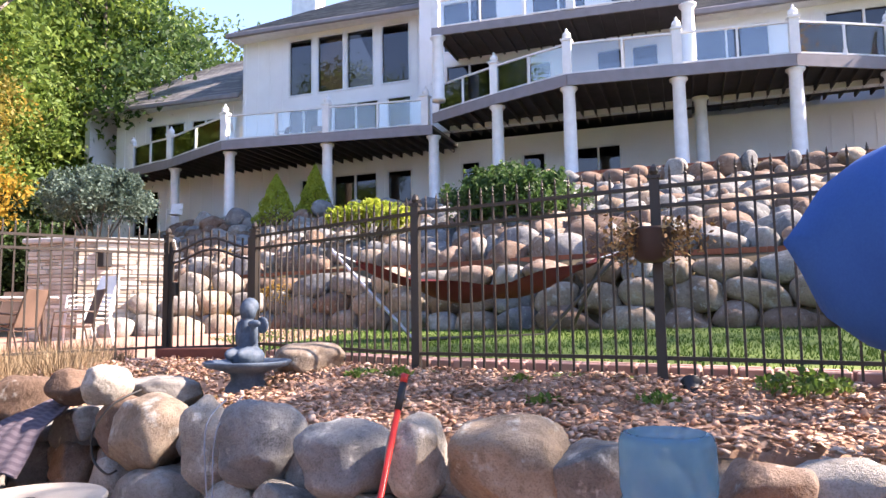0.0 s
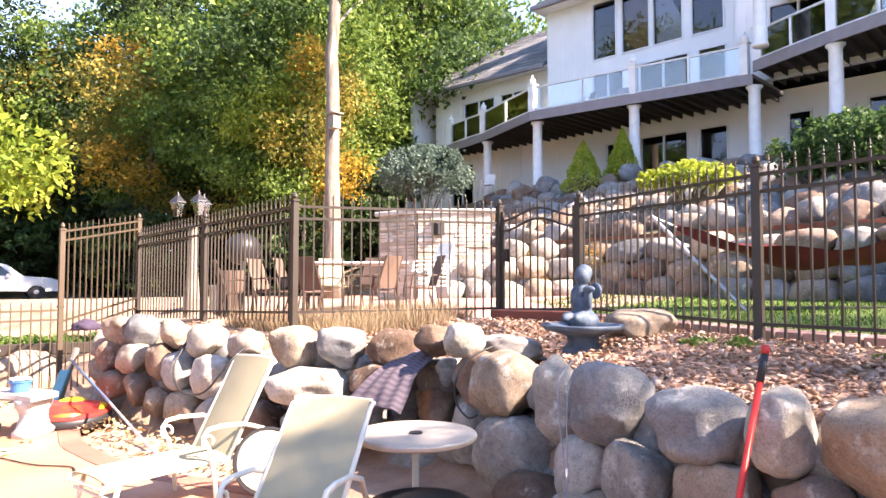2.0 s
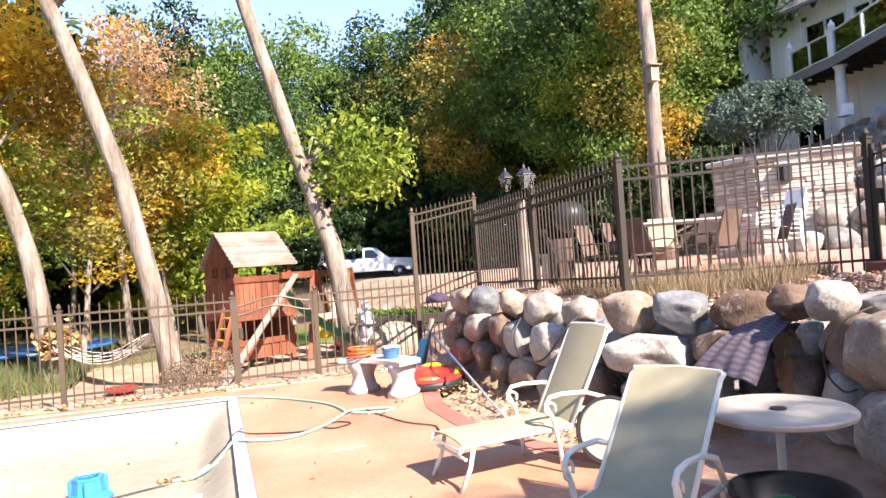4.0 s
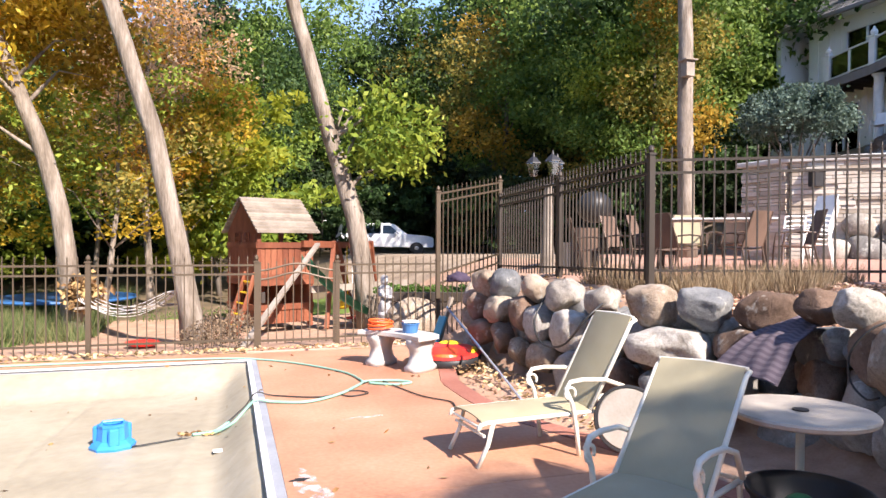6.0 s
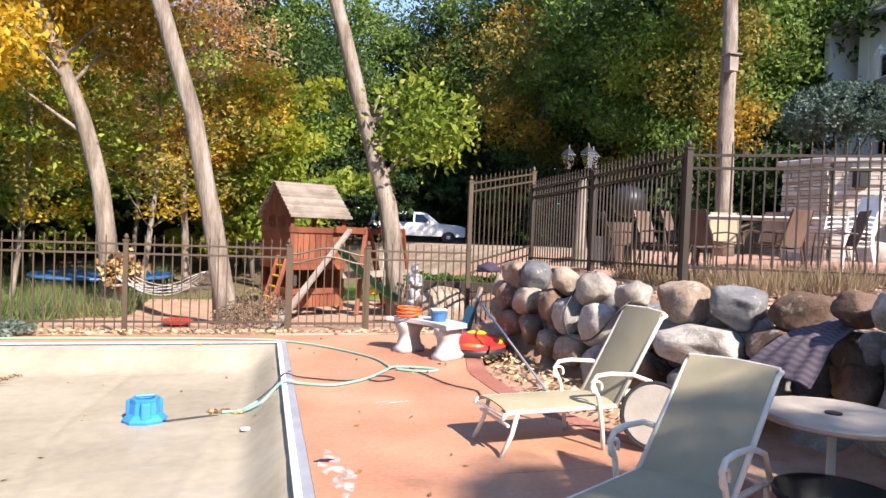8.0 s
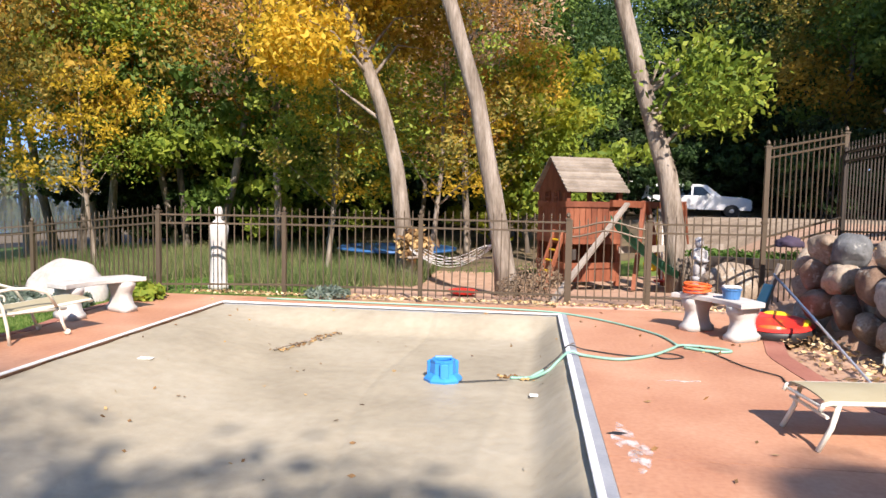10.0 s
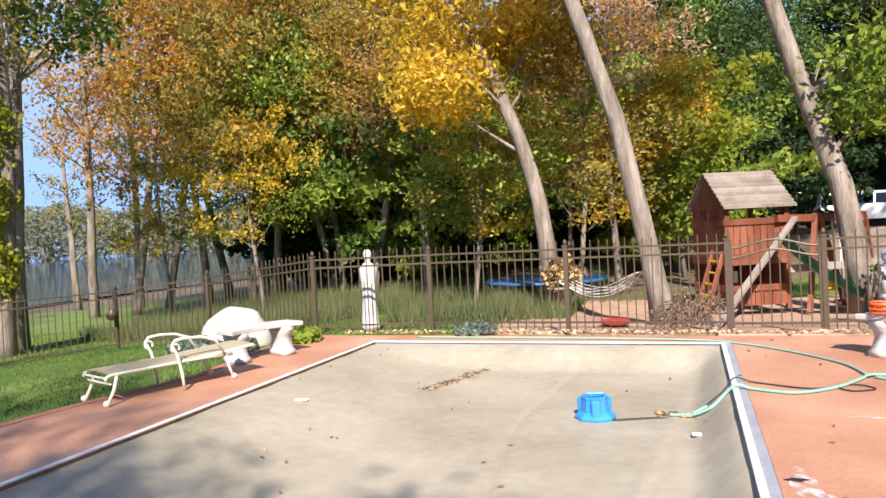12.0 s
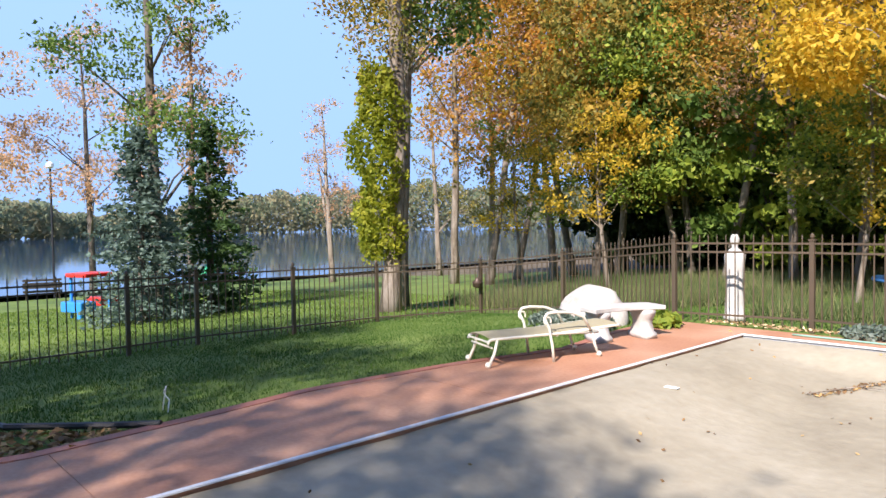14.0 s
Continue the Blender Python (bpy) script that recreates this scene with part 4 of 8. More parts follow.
for sy in (-0.5, 0.5):
    bm = bmesh.new()
    beam(bm, (0, sy, 3.0), (3.6, sy, 0.1), 0.06, 0.26)
    part("stringer", bm, M_WHITE, stair)
    bm = bmesh.new()
    beam(bm, (0, sy, 4.0), (3.6, sy, 1.1), 0.07, 0.06)
    part("handrail", bm, M_WHITE, stair)
    for k in range(7):
        bm = bmesh.new()
        u = 0.04 + 0.153 * k
        box(bm, (3.6 * u, sy, 3.0 - 2.9 * u + 0.5), (0.05, 0.05, 1.0))
        part("baluster", bm, M_WHITE, stair)
for k in range(14):
    bm = bmesh.new()
    u = (k + 0.5) / 14
    box(bm, (3.6 * u, 0, 3.02 - 2.9 * u), (0.28, 0.94, 0.04))
    part("tread", bm, M_FASCIA, stair)

# ---- trees ----
def clumps(centre, radii, n, size):
    """Points for leaves: n of them in many small clumps within an ellipsoid, denser to its outside."""
    k = max(8, n // 26)
    d = rng.normal(size=(k, 3))
    d /= np.linalg.norm(d, axis=1, keepdims=True)
    d *= rng.uniform(0.35, 1.0, (k, 1)) ** 0.6
    cs = np.array(centre) + d * np.array(radii)
    pick = rng.integers(0, k, n)
    sp = np.array(radii).min() * 0.27
    return cs[pick] + rng.normal(size=(n, 3)) * np.array([sp, sp, sp * 0.7]), cs


def tree_mesh_parts(name, label, trunk, radii, crowns, leaves, leaf, leaf_mat, bark, limbs=8, m=None, category="tree", group="", low=None):
    """A tree: a tapered trunk through points, limbs that reach into the crown, and a crown of leaves. crowns: (centre, radii)."""
    base = Vector(trunk[0])
    t = thing(name, m or Matrix.Translation(base), label, category, group)
    o = base
    bm = bmesh.new()
    pts = [Vector(p) - o for p in trunk]
    fine, fr = [], []
    for i in range(len(pts) - 1):
        for u in (0, 0.33, 0.66):
            p = pts[i].lerp(pts[i + 1], u)
            fine.append(p + Vector((noise.noise(p * 0.7), noise.noise(p * 0.7 + Vector((9, 0, 0))), 0)) * 0.06 * (1 if i + u > 0 else 0))
            fr.append(radii[i] + (radii[i + 1] - radii[i]) * u)
    fine.append(pts[-1]), fr.append(radii[-1])
    fr[0] *= 1.35
    fine[0] = fine[0] - Vector((0, 0, 0.25))
    tube(bm, fine, fr, 10)
    r = random.Random(len(name) + int(abs(base.x * 10)))
    allc = []
    for i, (c, rad) in enumerate(crowns):
        mm = leaf_mat[i % len(leaf_mat)] if isinstance(leaf_mat, (list, tuple)) else leaf_mat
        n = int(leaves * (rad[0] * rad[1] * rad[2]) ** 0.667 / sum((q[0] * q[1] * q[2]) ** 0.667 for _, q in crowns))
        pts_, cs = clumps(np.array(c) - np.array(o), rad, n, leaf)
        allc += [(Vector(p), mm) for p in cs[:: max(1, len(cs) // max(1, limbs // len(crowns)))]]
        v, f = leaf_quads(pts_, leaf)
        arrays("crown", v, f, mm, t)
    for c, _ in allc:
        j = min(range(2, len(fine)), key=lambda q: abs(fine[q].z - (c.z - 0.7 * (c - fine[q]).to_2d().length)) + (0.6 * (c - fine[q]).to_2d().length))
        a = fine[j]
        mid = a.lerp(c, 0.5) + Vector((r.uniform(-0.3, 0.3), r.uniform(-0.3, 0.3), r.uniform(0.0, 0.5)))
        w = fr[j] * 0.36
        tube(bm, [a, a.lerp(mid, 0.5), mid, c], [w, w * 0.7, w * 0.45, w * 0.15], 6)
    part("trunk", bm, bark, t, smooth=True)
    return t


def spruce(name, label, base, h, r, mats, n=16, needle=0.13):
    t = thing(name, Matrix.Translation(base), label, "tree")
    bm = bmesh.new()
    tube(bm, [(0, 0, -0.2), (0, 0, h * 0.5), (0, 0, h)], [0.14, 0.08, 0.01], 8)
    part("trunk", bm, M_BARKD, t)
    pts = []
    for i in range(n):
        z = h * (0.04 + 0.94 * i / n)
        rr = r * (1 - i / n) ** 0.85 + 0.1
        for a in rng.uniform(0, 2 * math.pi, 14):
            z = h * (0.04 + 0.94 * (i + rng.uniform(-0.6, 0.6)) / n)
            ln = rr * rng.uniform(0.55, 1.2)
            k = int(46 * ln / r) + 8
            u = rng.uniform(0.15, 1, k)
            w = 0.22 * ln * (1.1 - u)
            q = np.stack([u * ln, rng.normal(size=k) * w, z - 0.22 * u * ln + 0.12 * u ** 3 * ln + rng.normal(size=k) * 0.05], 1)
            c, s = math.cos(a), math.sin(a)
            pts.append(np.stack([q[:, 0] * c - q[:, 1] * s, q[:, 0] * s + q[:, 1] * c, q[:, 2]], 1))
    v, f = leaf_quads(np.concatenate(pts), needle, 0.5)
    arrays("crown", v, f, mats, t)
    return t


# the three leaning trunks by the playground
tree_mesh_parts("leaning_tree", "leaning grey-barked tree with yellow autumn leaves", [(-2.78, 14.78, -0.3), (-3.08, 14.71, 2.15), (-3.46, 14.63, 3.6), (-3.96, 14.5, 5.0), (-5.2, 14.6, 7.5), (-6.0, 14.8, 10)], [0.21, 0.165, 0.15, 0.13, 0.1, 0.04],
                [((-4.9, 14.2, 4.7), (1.3, 1.2, 0.8)), ((-4.4, 15.0, 6.4), (2.1, 1.8, 1.2)), ((-3.0, 15.6, 5.6), (1.4, 1.2, 1.0)), ((-6.2, 15.2, 8.2), (1.7, 1.6, 1.2))], 15000, 0.08, [L_YELLOW, L_YELLOW, L_AMBER, L_YELLOW], M_BARK, 8)
tree_mesh_parts("leaning_tree", "leaning grey-barked tree with sparse orange leaves high up", [(-0.5, 12.23, -0.1), (-0.86, 12.21, 1.77), (-1.19, 12.18, 3.35), (-1.61, 12.13, 4.8), (-2.2, 12.1, 6.6), (-2.5, 12.2, 9.5)], [0.19, 0.165, 0.15, 0.135, 0.11, 0.05],
                [((-2.3, 12.6, 8.4), (1.6, 1.5, 1.2)), ((-1.5, 12.4, 7.2), (1.0, 1.0, 0.7))], 5000, 0.09, [L_PINK, L_YELLOW], M_BARK, 8)
tree_mesh_parts("leaning_tree", "leaning thick grey-barked tree with green shoots on its trunk", [(2.97, 14.71, -0.1), (2.61, 14.78, 2.1), (2.11, 14.87, 3.75), (1.6, 14.94, 5.7), (0.9, 15.0, 8.2), (0.4, 15.2, 11)], [0.235, 0.2, 0.175, 0.155, 0.13, 0.06],
                [((3.35, 14.7, 3.9), (1.15, 1.0, 1.05)), ((0.7, 15.2, 10.2), (2.2, 2.2, 1.5))], 7500, 0.095, [L_LIME, L_GREEN], M_BARK, 9)
# straight trunk by the terrace
tree_mesh_parts("tall_tree", "tall straight grey tree rising behind the terrace", [(13.24, 17.6, 1.2), (13.2, 17.65, 5), (13.15, 17.67, 9.0), (13.3, 17.6, 11.5), (14.6, 17.2, 14.5)], [0.27, 0.24, 0.21, 0.18, 0.08],
                [((12.2, 17.8, 14.5), (3.2, 3.0, 2.2)), ((15, 17.5, 13.5), (2.2, 2.4, 1.8))], 9000, 0.13, L_GREEN, M_BARK, 9)
# ivy-covered tree on the lawn by the lake
tree_mesh_parts("ivy_tree", "tall lawn tree with ivy climbing its trunk", [(-13.8, 10.53, -0.6), (-13.65, 10.7, 2), (-13.6, 10.75, 4.5), (-13.6, 10.7, 7), (-13.2, 10.9, 10), (-13, 11, 13)], [0.24, 0.2, 0.18, 0.16, 0.12, 0.05],
                [((-13.7, 10.3, 6.4), (1.0, 1.0, 1.5)), ((-14.3, 9.9, 8.0), (1.4, 1.3, 1.3)), ((-13.0, 11.2, 9.0), (1.6, 1.5, 1.6)), ((-14.8, 9.6, 10.3), (1.6, 1.5, 1.3)), ((-13.2, 11.0, 11.6), (2.0, 1.8, 1.6))], 9500, 0.065, [L_OLIVE, L_AMBER, L_OLIVE, L_PINK, L_GREEN], M_BARK, 12)
ivy = thing("climbing_ivy", (-13.82, 10.42, -0.55), "bright lime-green ivy climbing the lawn tree", "ivy")
n = 7500
u = rng.uniform(0, 1, n)
a_ = rng.uniform(0, 2 * math.pi, n)
wid = (0.22 + 0.4 * np.sin(np.pi * np.clip(0.12 + u * 0.8, 0, 1)) ** 0.6 * (1 + 0.35 * np.sin(u * 17 + a_) + 0.4 * np.sin(u * 9 + a_ * 2) + 0.25 * np.sin(u * 41 + a_ * 3))) * rng.uniform(0.3, 1, n) ** 0.5
v, f = leaf_quads(np.stack([np.cos(a_) * wid - 0.05, np.sin(a_) * wid - 0.08, 1.35 + 4.6 * u + rng.normal(size=n) * 0.1], 1), 0.075)
arrays("foliage", v, f, L_IVY, ivy)
bm = bmesh.new()
tube(bm, [(0.05, 0.1, 0.0), (0.12, 0.15, 2.5), (0.15, 0.2, 5.5)], [0.03, 0.02, 0.008], 6)
part("stem", bm, M_BARKD, ivy)
tree_mesh_parts("lawn_tree", "grey-barked lawn tree with thinning leaves beside the ivy tree", [(-15.3, 12.1, -0.7), (-15.2, 12.2, 3), (-15.0, 12.3, 7), (-15.3, 12.5, 11)], [0.2, 0.17, 0.13, 0.05],
                [((-15.2, 12.4, 9.5), (2.4, 2.2, 2.2)), ((-14.2, 13, 7.4), (1.4, 1.3, 1.1))], 5000, 0.1, [L_OLIVE, L_GREEN], M_BARK, 9)
spruce("blue_spruce", "bluish-grey spruce tree standing on the lawn", (-18.4, 6.2, -0.75), 5.1, 1.75, L_SPRUCE, 22, 0.075)
spruce("dark_spruce", "dark green spruce tree beside the blue spruce", (-19.3, 8.4, -0.8), 5.6, 1.65, L_DARK, 17, 0.08)


# woods: a few kinds of tree, copied
def wood_tree(name, label, h, spread, leafs, bark, n, leaf, lean=0.0, bare=0.35):
    x = -400.0
    top = Vector((lean * h, 0.1 * lean * h, h))
    trunk = [Vector((0, 0, 0)).lerp(top, u) + Vector((0.25 * math.sin(3 * u), 0.2 * math.sin(2.2 * u + 1), 0)) for u in (0, 0.25, 0.5, 0.75, 1)]
    cr, r = [], random.Random(int(h * 100 + spread * 10 + n))
    for i in range(11):
        u = bare + (1 - bare) * (i + 0.5) / 11
        w = spread * (0.55 + 0.6 * math.sin(math.pi * min(1, (u - bare) / (1 - bare) * 0.85 + 0.12))) * 0.62
        p = Vector((0, 0, 0)).lerp(top, u)
        a = i * 2.4 + r.uniform(-0.4, 0.4)
        cr.append(((p.x + math.cos(a) * w * 0.75, p.y + math.sin(a) * w * 0.75, p.z + 0.3), (w * r.uniform(0.7, 1.0), w * r.uniform(0.7, 1.0), h * 0.1)))
    return tree_mesh_parts(name, label, trunk, [0.0125 * h, 0.0105 * h, 0.0085 * h, 0.006 * h, 0.002 * h], cr, n, leaf, leafs, bark, 14, Matrix.Translation((0, 0, 0)), "tree", "woods behind the garden")


KINDS = dict(
    green=wood_tree("oak_tree", "tall leafy green tree in the woods", 15, 4.2, [L_GREEN, L_GREEN, L_DARK], M_BARKD, 14500, 0.145),
    dark=wood_tree("oak_tree", "dark green woodland tree with a dense, partly shade-painted crown", 16, 4.6, [L_DARK, L_SHADE, L_GREEN], M_BARKD, 13500, 0.155, 0.03, 0.22),
    olive=wood_tree("maple_tree", "woodland tree turning olive and gold", 13, 3.6, [L_OLIVE, L_GREEN, L_AMBER, L_GREEN, L_OLIVE, L_GREEN, L_LIME], M_BARKD, 13500, 0.125, 0.05, 0.3),
    orange=wood_tree("maple_tree", "slender tree with thinning orange leaves", 13, 3.2, [L_ORANGE, L_AMBER, L_ORANGE, L_YELLOW, L_ORANGE], M_BARK, 6500, 0.095, 0.08, 0.42),
    slender=wood_tree("birch_tree", "slender leaning tree with airy pinkish-orange leaves", 14, 3.6, [L_ORANGE, L_PINK, L_AMBER, L_OLIVE], M_BARK, 5600, 0.1, 0.16, 0.42),
    yellow=wood_tree("maple_tree", "young tree with bright yellow autumn leaves", 8, 3.5, [L_YELLOW, L_LIME, L_OLIVE], M_BARK, 5600, 0.095, 0.05, 0.4),
    rust=wood_tree("maple_tree", "rust-pink autumn tree behind the playground", 12, 3.2, [L_PINK, L_ORANGE, L_PINK], M_BARK, 6000, 0.095, 0.0, 0.35),
    shrub=wood_tree("shrub", "bushy lime-green understorey shrub", 4.2, 2.2, [L_LIME, L_GREEN], M_BARKD, 6500, 0.1, 0.0, 0.08),
    lime=wood_tree("shrub", "bright yellow-green young tree behind the playground", 4.2, 2.0, [L_IVY, L_LIME, L_IVY], M_BARKD, 6500, 0.085, 0.0, 0.08),
    bush=wood_tree("shrub", "green understorey bush with shade painted into its leaves", 3.6, 2.6, [L_SHADE, L_DARK], M_BARKD, 6000, 0.12, 0.0, 0.05),
)
PLACES = [
    # kind, x, y, size
    ("rust", -2.0, 20.3, 0.72), ("yellow", -0.9, 21.0, 0.75), ("rust", -1.5, 24, 0.82), ("yellow", -2.7, 16.9, 0.72), ("yellow", -5.4, 17.2, 0.6), ("yellow", -6.5, 21, 0.95), ("yellow", -3.8, 22.5, 0.9), ("lime", -0.2, 22, 1.45), ("lime", -0.6, 25.0, 1.5), ("dark", -14.5, 28.5, 0.95), ("dark", -9.0, 30.5, 0.68), ("bush", -13.5, 26.0, 1.4), ("bush", -9.8, 26.5, 1.3), ("bush", -6.2, 27.5, 1.3), ("bush", -16.8, 27.0, 1.2),
    ("shrub", -9.5, 22, 1.5), ("shrub", -7.2, 24.5, 1.3), ("green", -9.5, 28, 0.68), ("dark", -13, 31, 0.9), ("dark", -6, 33, 0.58), ("green", 1.5, 36, 0.8),
    ("green", 5, 43, 0.98), ("dark", 9, 45, 0.95), ("olive", 13, 44, 1.2), ("dark", 16, 41, 1.25), ("green", -1, 42, 0.85), ("dark", 3.5, 50, 1.0), ("dark", 12, 52, 1.15), ("green", 20, 50, 1.4),
    ("olive", 13.5, 34, 1.05), ("green", 16.5, 29, 1.05), ("olive", 19, 32, 1.2), ("olive", 15.5, 22.5, 0.8), ("green", 17, 25.5, 1.0), ("olive", 19.5, 26.5, 0.95), ("green", 22, 29, 1.2), ("green", 24, 34, 1.2), ("green", 26, 27, 1.2), ("dark", 21, 38, 1.2), ("green", 22, 31, 0.95), ("green", 30, 31, 1.3), ("dark", 28, 38, 1.3), ("green", 33, 40, 1.3), ("green", 36, 30, 1.2), ("olive", 15.2, 25.0, 0.7), ("bush", 15.5, 22.5, 0.9), ("bush", 18, 24, 1.1), ("bush", 12, 29, 1.0), ("bush", 20.5, 24, 1.0), ("bush", 8, 41, 1.3), ("bush", 14, 40, 1.4), ("bush", 3, 40, 1.4),
    ("orange", -15.0, 22.5, 0.95), ("orange", -17.6, 22.0, 1.0), ("slender", -19.6, 20.2, 0.95), ("slender", -21.9, 20.5, 1.0), ("slender", -20.2, 22.6, 0.9), ("slender", -18.9, 25.0, 1.0), ("slender", -16.4, 24.2, 0.95), ("slender", -13.2, 24.0, 0.85), ("slender", -10.2, 21.0, 0.85), ("orange", -22.5, 23.5, 0.95), ("slender", -7.6, 19.6, 0.8), ("olive", -12.0, 22.5, 0.85), ("olive", -15.0, 21, 0.9), ("yellow", -13.4, 19.5, 0.75), ("yellow", -16.5, 18.8, 0.75), ("dark", -17, 26, 0.9), ("dark", -10.5, 34, 0.75), ("green", -14, 37, 1.05), ("bush", -11.5, 27, 1.2), ("bush", -15.5, 25.5, 1.1), ("bush", -8, 30, 1.2), ("bush", -4, 30, 1.3), ("bush", -1, 33, 1.4), ("dark", -2.5, 38, 0.85), ("dark", -18, 34, 1.05), ("bush", 4.5, 36, 1.2),
    # trees out of view behind the camera, which shade the lawn and the near half of the cover
    ("dark", -5.8, -6.4, 0.72), ("dark", -8.6, -4.6, 0.66), ("orange", -9.2, -5.0, 0.9), ("orange", -1.2, -7.2, 0.85), ("green", 0.9, -6.9, 0.66), ("orange", 13, -13, 1.0), ("green", 31, -17, 1.2), ("green", 36, -13, 1.4),
]
rt = random.Random(11)
used = set()
for kind, x, y, s in PLACES:
    src = KINDS[kind]
    m = Matrix.Translation((x, y, ground_z(x, y) - 0.1)) @ Matrix.Rotation(rt.uniform(0, 6.28), 4, "Z") @ Matrix.Diagonal((s * rt.uniform(0.9, 1.1), s * rt.uniform(0.9, 1.1), s * rt.uniform(0.92, 1.08), 1))
    if kind not in used:
        used.add(kind)
        src.matrix_world = m
        src.matrix_basis = m
    else:
        copy_thing(src, m @ Matrix.Diagonal((1 / src.scale[0], 1 / src.scale[1], 1 / src.scale[2], 1)))

# two unseen trees added only to block sun from lounger, table and bank
tree_mesh_parts("shade_tree", "unseen leafy tree added to shade the lounger and side table", [(5.4, -5.0, 1.1), (5.2, -4.5, 3.0), (4.9, -3.8, 4.8), (4.6, -3.2, 6.3)], [0.1, 0.08, 0.05, 0.02],
                [((4.5, -3.1, 6.0), (0.75, 0.65, 0.5))], 1900, 0.07, [L_GREEN], M_BARKD, 6)
tree_mesh_parts("shade_tree", "unseen small-leaved tree added to half-shade the boulder bank", [(7.4, -6.6, 1.2), (7.2, -6.2, 3.0), (6.8, -5.4, 4.8), (6.3, -4.6, 6.2)], [0.13, 0.1, 0.07, 0.02],
                [((6.2, -4.4, 6.0), (1.6, 1.9, 0.6))], 5600, 0.052, [L_GREEN], M_BARKD, 10)

# far shore woods across the lake, distance haze painted into their pale colours
fv = []
n = 75000
ang = rng.uniform(radians(20), radians(100), n)
far = rng.uniform(330, 420, n) + 150 * np.sin(ang * 2) ** 2
ease = np.clip((ang - radians(52)) / radians(24), 0, 1)
hump = 29 - 14 * ease * ease * (3 - 2 * ease) + 2.5 * np.sin(ang * 9) + 2.5 * np.sin(ang * 23 + 1) + 1.5 * np.sin(ang * 61) + 1.2 * np.sin(ang * 150)
z = -2.5 + hump * rng.uniform(0, 1, n) ** 0.8
pts = np.stack([-np.sin(ang) * far, np.cos(ang) * far, z], 1)
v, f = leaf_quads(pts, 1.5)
M_FAR_HAZE = mat("far_woods", [(0.15, 0.2, 0.12), (0.19, 0.24, 0.14), (0.32, 0.27, 0.15), (0.2, 0.25, 0.16), (0.26, 0.28, 0.18)], 0.95, 0.035, 0.3, 0, island=0.08, spec=0.05, translucent=0.45)
tagged(arrays("far_woods", v, f, M_FAR_HAZE), "distant mixed autumn woods along the lake shore, haze in their colour", "woods", kind="stuff")

# deep woods behind the nearer trees, canopy shade put into the leaf colour
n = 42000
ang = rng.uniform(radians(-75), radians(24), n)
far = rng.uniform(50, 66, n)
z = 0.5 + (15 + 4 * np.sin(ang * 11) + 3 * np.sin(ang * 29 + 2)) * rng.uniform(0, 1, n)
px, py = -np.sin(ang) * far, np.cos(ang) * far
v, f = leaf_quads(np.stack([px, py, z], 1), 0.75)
tagged(arrays("deep_woods", v, f, L_SHADE), "dense green woods behind the garden, shade painted into the leaves", "woods", kind="stuff")
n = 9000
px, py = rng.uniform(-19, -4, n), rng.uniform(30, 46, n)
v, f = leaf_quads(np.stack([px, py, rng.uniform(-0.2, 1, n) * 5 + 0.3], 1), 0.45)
tagged(arrays("undergrowth", v, f, L_SHADE), "leafy undergrowth at the edge of the woods, painted shade-dark", "undergrowth", kind="stuff")

# ---- pool deck things ----
M_SLING = mat("sling_mesh", [(0.37, 0.32, 0.2), (0.45, 0.4, 0.26)], 0.8, 3, 260, 0.3, dist=0.003, translucent=0.15)
M_CREAM = plain("cream_enamel", (0.72, 0.69, 0.58), 0.35)
M_STONEW = mat("cast_stone_white", [(0.4, 0.385, 0.355), (0.53, 0.515, 0.485)], 0.8, 5, 50, 0.3, dist=0.01)
M_BLUE = plain("blue_plastic", (0.03, 0.24, 0.62), 0.4)
M_RED = plain("red_paint", (0.6, 0.035, 0.025), 0.35)
M_YELLOW = plain("yellow_plastic", (0.75, 0.5, 0.02), 0.4)
M_ORANGE = plain("orange_plastic", (0.8, 0.13, 0.03), 0.4)
M_BLACK = plain("black_rubber", (0.02, 0.02, 0.022), 0.5)
M_HOSE = plain("green_hose", (0.22, 0.42, 0.33), 0.45)
M_CORD = plain("dark_cord", (0.03, 0.03, 0.028), 0.5)
M_CEDAR = mat("stained_cedar", [(0.13, 0.036, 0.016), (0.21, 0.065, 0.03), (0.28, 0.1, 0.05)], 0.65, 3, 40, 0.3, stretch=(1, 1, 0.25), rand=0.3, dist=0.01)
M_GREYWOOD = mat("weathered_wood", [(0.16, 0.13, 0.1), (0.25, 0.21, 0.17), (0.32, 0.28, 0.23)], 0.8, 3, 40, 0.3, rand=0.3, dist=0.01)
M_LEAFDRY = mat("dry_leaves", [(0.13, 0.07, 0.03), (0.28, 0.16, 0.06), (0.42, 0.28, 0.12)], 0.8, 3, 20, 0, island=0.9)


M_TWIG = mat("dry_twigs", [(0.1, 0.065, 0.04), (0.18, 0.12, 0.075), (0.26, 0.19, 0.12)], 0.9, 3, 20, 0, island=0.8)


